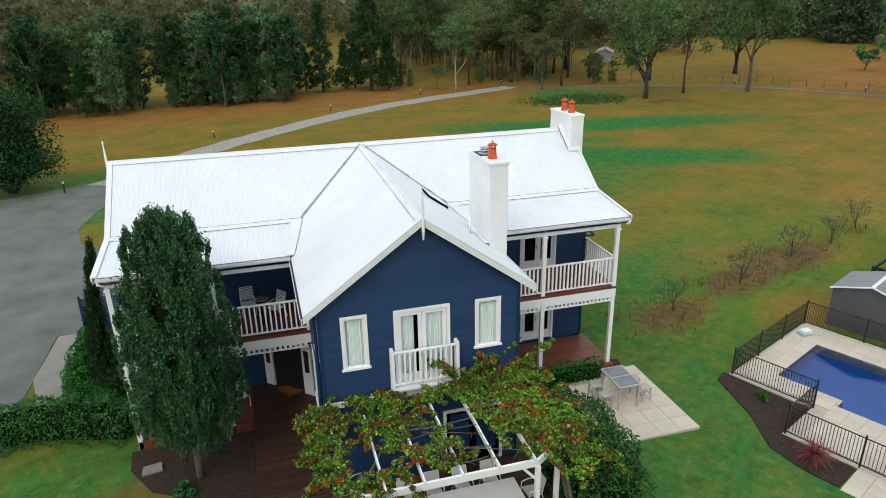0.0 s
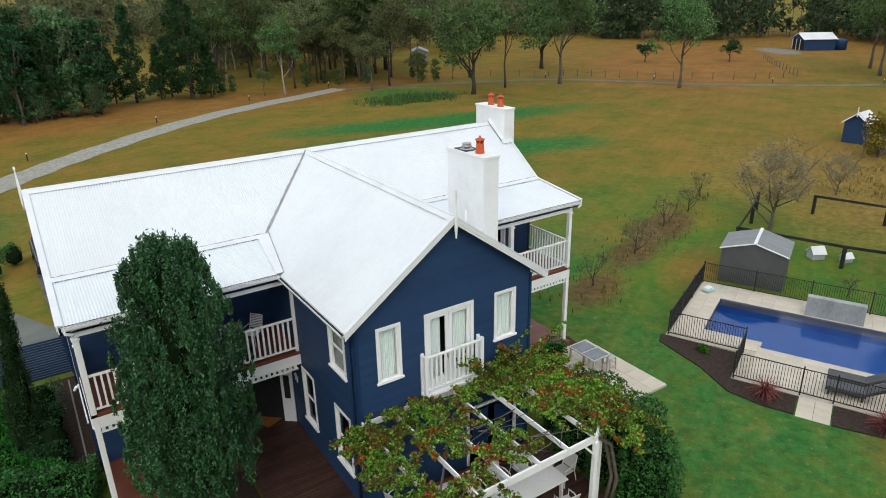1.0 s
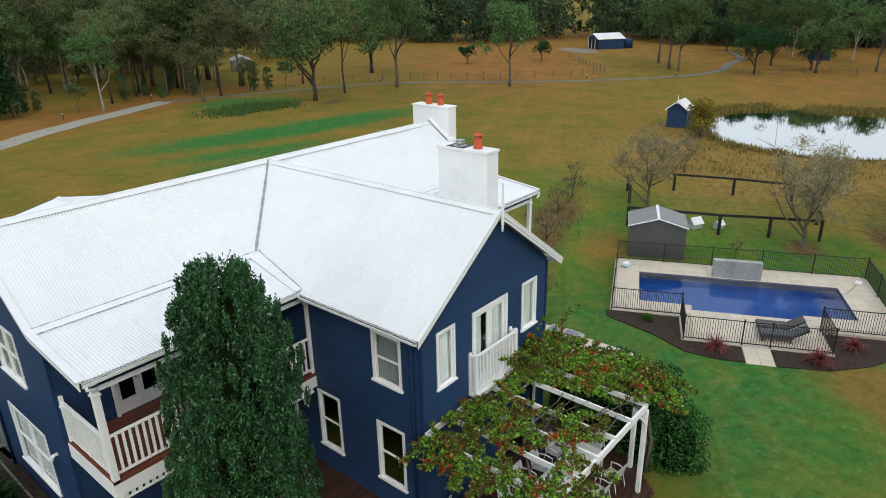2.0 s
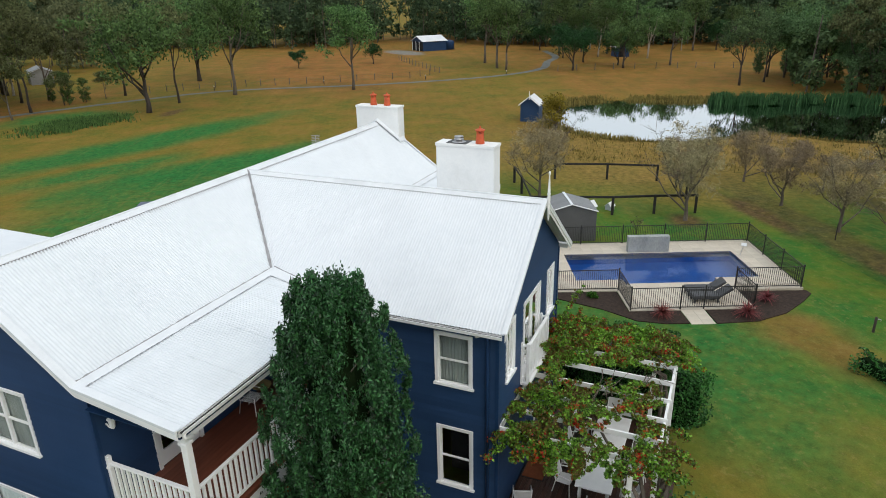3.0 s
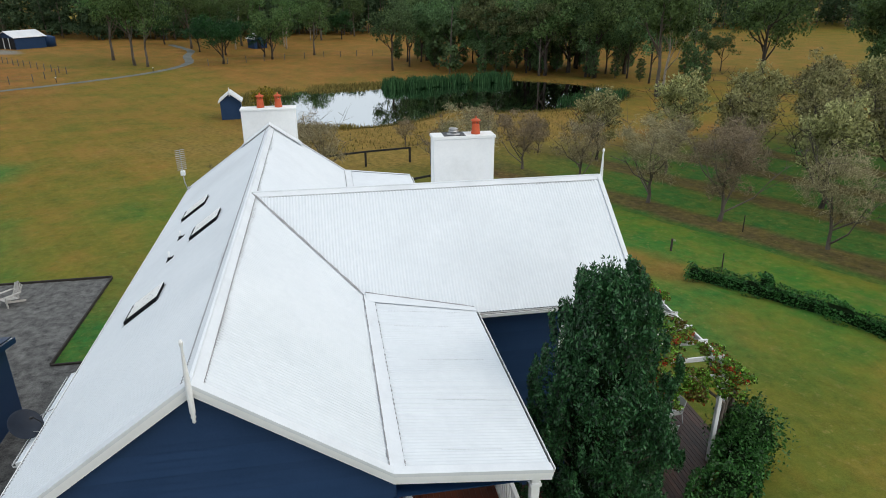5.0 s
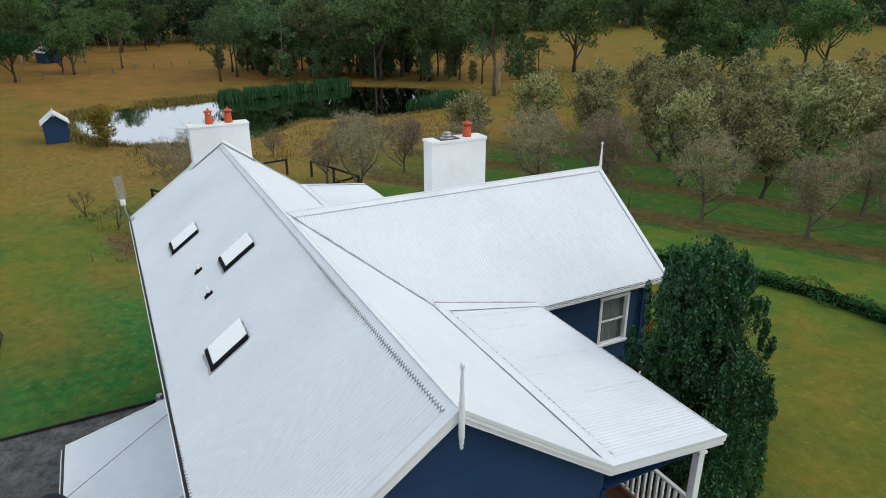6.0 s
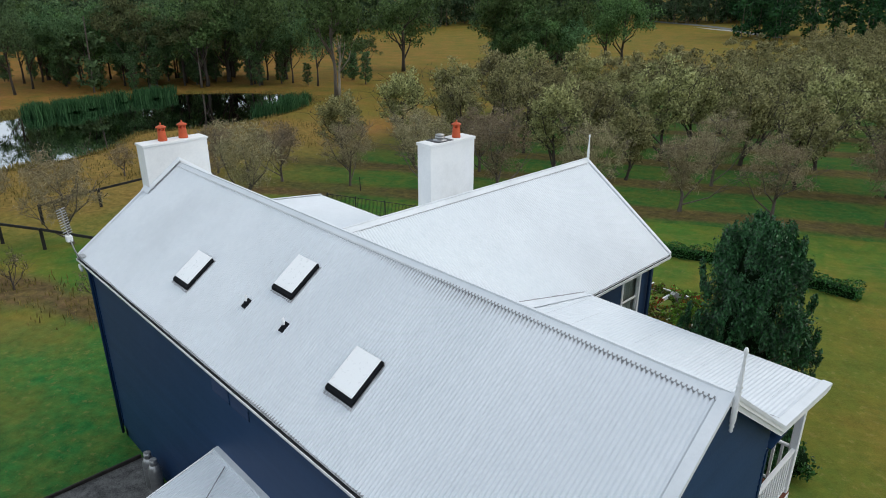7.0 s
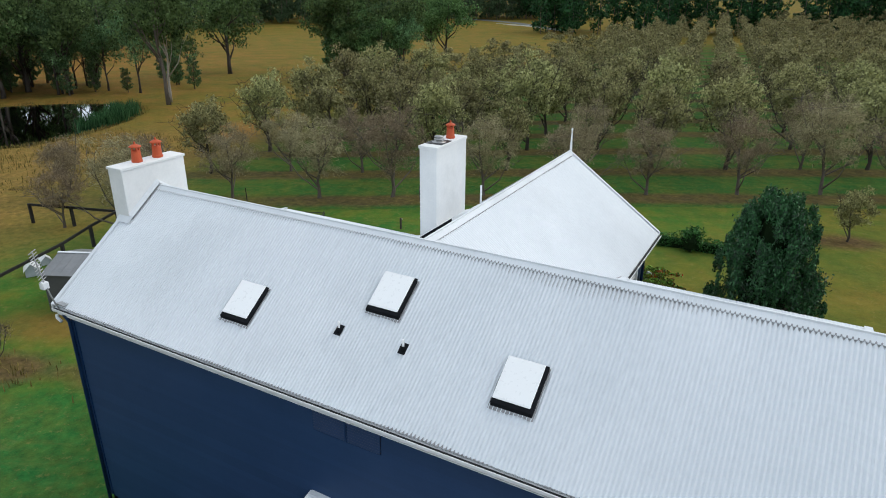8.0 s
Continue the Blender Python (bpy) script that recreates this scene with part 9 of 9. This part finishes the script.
# white bent-pipe hoops on the grass beside the yard
hoop = thing("pipe_hoop", "white bent pipe hoop standing in the grass", "hoop", group="pipe hoops")
part("pipe", Geo().tube([(0, -0.45, -0.15), (0, -0.42, 0.45), (0, -0.3, 0.8), (0, -0.05, 0.98), (0, 0.25, 1.02), (0, 0.5, 0.9)], [0.085, 0.085, 0.085, 0.085, 0.085, 0.075], 8), WHITE, hoop, smooth=True)
part("end_stub", Geo().tube([(0, 0.47, 0.95), (0, 0.52, 0.62)], [0.075, 0.07], 8), WHITE, hoop)
for i, (x, y, r) in enumerate(((-9.7, 47.6, -62), (-9.65, 51.7, -55), (-9.2, 56.1, -48))):
    m = pose(x, y, ground_z(x, y), 0, 0, r) @ Matrix.Diagonal((0.85, 0.7, 0.95, 1))
    if i == 0:
        hoop.matrix_basis = m
    else:
        copy_thing(hoop, m)

# bare young trees beyond the pool fence, yellow shrub by the pump house
bare = []
for seed in (301, 302, 303):
    rng = np.random.default_rng(seed)
    t = thing("bare_tree", "small half-bare young tree with thin grey twigs", "tree", group="young trees on the lawn")
    g = Geo()
    ends = limbs(rng, g, (0, 0, -0.1), 2.6, 0.07, 8, 1.0, 0.1, 0.08, 6, 4)
    for e in ends:
        for _ in range(4):
            o = Vector(rng.normal(size=3)) * 0.3
            g.tube([e, e + Vector((o.x, o.y, abs(o.z) + 0.15))], [0.009, 0.003], 3)
    part("trunk", g, BARK_DARK, t)
    crown_part("crown", rng, [tuple(e) for e in ends], [(0.4, 0.4, 0.35)] * len(ends), 9, 0.05, LEAF_GREY, t, shell=0.2)
    bare.append(t)
plant_all(bare, [(19.05, 25.4, 0, 0.75), (24.6, 27.4, 1, 0.85), (30.2, 29.8, 2, 0.9), (34.5, 31.1, 1, 0.9), (29.0, 17.0, 0, 0.7), (38.5, 33, 2, 1.0)], rnd)
ys_ = bush(71, 1.9, 3.6, 24, 90, 0.11, LEAF_YELLOW, "yellow_shrub", "yellow-green open shrub beside the pump house", "shrub", bark=BARK)
first(ys_, 62.2, 31.0, 0, 1.2)

# tap on a short timber stake in the lawn
st_ = thing("garden_tap", "garden tap on a short dark timber stake", "tap", (18.8, 5.1, -0.42))
part("stake", Geo().box(18.75, 18.85, 5.05, 5.15, -0.6, 0.35), BARK_DARK, st_, bevel=0.01)
part("tap", Geo().tube([(18.8, 5.05, 0.25), (18.8, 4.92, 0.25), (18.8, 4.9, 0.18)], [0.025, 0.025, 0.02], 6), STEEL, st_)

# ---- orchard ----
def orchard_tree(seed, leaf, per, label, h=5.2, size=0.1, thin=0.5):
    rng = np.random.default_rng(seed)
    t = thing("orchard_tree", label, "tree", group="orchard trees")
    g = Geo()
    ends = limbs(rng, g, (0, 0, -0.1), h * 0.9, 0.11, 7, 2.0, 0.12, 0.1, 6, 2)
    for e in ends:
        for _ in range(3):
            o = rng.normal(size=3) * 0.45
            g.tube([e, e + Vector((o[0], o[1], abs(o[2]) * 0.8))], [0.013, 0.004], 3)
    part("trunk", g, BARK if leaf is LEAF_GREY else BARK_DARK, t)
    cs, rs = [], []
    for i in range(66):
        d = Vector(rng.normal(size=3)).normalized()
        k = 0.45 + 0.5 * rng.random()
        lump = 1 + 0.22 * math.sin(3.1 * d.x + seed) * math.sin(2.7 * d.y + 1.3 * seed)
        z = h * 0.6 + d.z * h * 0.36 * k * lump
        if z < 1.6:
            continue
        cs.append((d.x * 1.85 * k * lump, d.y * 1.85 * k * lump, z))
        q = 0.45 + 0.27 * rng.random()
        rs.append((q, q, q * 0.75))
    crown_part("crown", rng, cs, rs, per, size, leaf, t, shell=0.25, ratio=thin, tri=True)
    return t


orch = [orchard_tree(401, LEAF_OLIVE, 92, "orchard tree with grey-olive crown on a short dark trunk"),
        orchard_tree(402, LEAF_GREY, 88, "orchard tree with thin grey-brown twigs and few leaves", 5.3, 0.17, 0.085),
        orchard_tree(403, LEAF_OLIVE, 98, "orchard tree with grey-olive crown on a short dark trunk"),
        orchard_tree(404, LEAF_GREY, 78, "orchard tree with thin grey-brown twigs and few leaves", 5.0, 0.17, 0.085),
        orchard_tree(405, LEAF_OLIVE, 105, "orchard tree with full grey-olive crown", 5.6)]
spots, far_o = [], []
for r in range(0, 27):
    for t in range(-3, 36):
        x = 34.0 + 1.1 * r + 0.5 * min(r, 1) - 5.53 * t + rnd.gauss(0, 0.2)
        y = 5.0 - 8.0 * r - 3.01 * t + rnd.gauss(0, 0.25)
        if x > 46 - 0.12 * max(0, r - 1) or x < -80 - r * 4 or y > 9.5:
            continue
        if (r == 0 and t < -1) or rnd.random() < 0.03:
            continue
        if r < 6:
            if x > -34:
                spots.append((x, y, rnd.choice((1, 3, 1, 3)) if r == 0 else rnd.choice((0, 1, 2, 3, 1) if r == 1 else (0, 0, 2, 2, 4)), (1.16 if r == 0 else 1.17)))
        elif x > -64:
            far_o.append((x, y))
spots += [(-6.6, -6.2, 0, 0.5), (33.1, 14.3, 1, 1.1), (35.6, 25.4, 3, 1.0), (39.0, 15.2, 3, 0.8), (45.5, 10.7, 1, 0.85), (48, 9, 1, 0.6), (47, 27, 3, 0.6), (50, 17, 3, 0.5), (44.5, 5, 3, 0.6), (53, 6, 1, 0.45)]
plant_all(orch, spots, rnd, 0.88, 1.12)


def forest(name, label, category, trees, leaf, seed, per, size, clumps, crown, height, trunk=0.15, low=0.08):
    """Many far trees in one mesh: crowns of leaf clumps and thin trunks."""
    rng = np.random.default_rng(seed)
    cs, rs = [], []
    g = Geo()
    for x, y in trees:
        h = height * rng.uniform(0.75, 1.15)
        z = ground_z(x, y)
        g.tube([(x, y, z - 0.3), (x + rng.normal() * 0.4, y + rng.normal() * 0.4, z + h * 0.7)], [trunk, trunk * 0.5], 4, cap=False)
        w = crown * rng.uniform(0.75, 1.25)
        for _ in range(clumps):
            k = rng.random()
            a = rng.random() * math.tau
            rr = w * math.sqrt(rng.random()) * math.sqrt(max(0.12, 1 - (1.7 * k - 0.7) ** 2))
            cs.append((x + rr * math.cos(a), y + rr * math.sin(a), z + h * (low + (0.95 - low) * k)))
            q = crown * 0.42 * rng.uniform(0.7, 1.3)
            rs.append((q, q, q * 0.75))
    v, f = leaves(rng, cs, rs, per, size, 0.45, 0.3, 0.6, True)
    t = thing(name, label, category, kind="stuff")
    tr = part("trunks", g, BARK, t)
    tr["kind"] = "stuff"
    cr = part("crowns", array_mesh("crowns", v, f, leaf), None, t)
    cr["kind"] = "stuff"
    return t


rf = random.Random(99)


def scatter(n, x0, x1, y0, y1, test=lambda x, y: True):
    out = []
    while len(out) < n:
        x, y = rf.uniform(x0, x1), rf.uniform(y0, y1)
        if test(x, y):
            out.append((x, y))
    return out


north = scatter(420, -150, 110, 150, 300, lambda x, y: y > 205 + 25 * math.sin(x * 0.03) or x > 30 or (x < -30 and y > 170))
north += scatter(60, -110, -40, 105, 170)
forest("far_woods", "far brown-green woods north of the pasture", "woods", north, LEAF_HILL, 501, 34, 0.5, 20, 4.4, 18)
EDGE_A, EDGE_R = (-75, -60, -48, -36, -20, -10, 0, 8, 16, 22, 28, 36, 43, 62), (278, 283, 262, 235, 200, 192, 190, 187, 190, 212, 214, 196, 222, 238)
east = []
for i in range(680):
    az = rf.uniform(-70, 62)
    r = float(np.interp(az, EDGE_A, EDGE_R)) + 36 * rf.random() ** 1.4 + 5 * math.sin(az * 0.9)
    east.append((4 + r * math.cos(radians(az)), 24 + r * math.sin(radians(az))))
forest("far_woods", "far grey-green woods beyond the paddocks", "woods", east, LEAF_FAR, 502, 26, 0.56, 18, 4.4, 18.5)
mid_e = scatter(36, 100, 185, -75, 5, lambda x, y: (y < -0.35 * (x - 100) + 5) and (y > -0.9 * (x - 92) - 28))
forest("far_woods", "woods behind the pond", "woods", mid_e, LEAF_SHEOAK, 503, 30, 0.4, 20, 3.4, 14)
def south_edge(x):
    return -240 if x > 85 else -190 + (0.55 if x < 40 else 0.3) * (x - 40)


south = scatter(170, -130, 130, -290, -150, lambda x, y: 0 < south_edge(x) - y < 32)
forest("far_woods", "far dark woods south beyond the orchard", "woods", south, LEAF_DARK, 504, 30, 0.55, 18, 4.4, 20)
forest("far_orchard", "far rows of grey-olive orchard trees", "orchard", far_o, LEAF_OLIVE, 505, 46, 0.19, 22, 1.8, 6.8, 0.1, 0.14)
# straggling hedge row at the orchard's edge
hedge("orchard_hedge", "straggling low green hedge along the lawn", [(15.2, 6.0), (12.9, 4.1), (9.3, 1.6), (5.5, 0.2), (2.0, -0.2), (-1.5, -0.2)], 0.95, 0.65, LEAF_HEDGE, 15, 300, 0.055, bump=0.3)
for i, (x, y, r, h) in enumerate(((1.6, 0.3, 1.0, 1.5), (12.5, 3.3, 0.7, 1.0), (-3.9, 15.6, 0.8, 1.3))):
    b = bush(80 + i, r, h, 12, 90, 0.07, LEAF_HEDGE, label="scrubby green shrub in the hedge row")
    first(b, x, y)
stake = thing("garden_stake", "thin dark timber stake in the lawn", "stake", group="stakes")
part("stake_post", Geo().tube([(0, 0, -0.2), (0.05, 0, 1.1)], [0.04, 0.03], 6), SLEEPER, stake)
first(stake, 15.3, 4.0)
place(stake, 32.2, 5.3)
place(stake, 21.0, -1.0)

# far road with a white guard rail beyond the orchard
ribbon("far_road", [(75.0, -196.0), (90.0, -208.0), (112.0, -224.0), (150.0, -236.0)], 5.0, GRAVEL, "far pale road beyond the paddock", "road")
gr_ = thing("guard_rail", "far white guard rail along the road", "guard rail", (105, -215, -0.8))
rail_pts = [(96.0 + 5.0 * i, -208.0 - 2.6 * i) for i in range(9)]
for (xa, ya), (xb, yb) in zip(rail_pts, rail_pts[1:]):
    part("rail", Geo().beam((xa, ya, 0.05), (xb, yb, 0.05), 0.08, 0.3), WHITE, gr_)
for x, y in rail_pts:
    part("rail_post", Geo().box(x - 0.08, x + 0.08, y - 0.08, y + 0.08, -1.0, 0.15), WHITE, gr_)
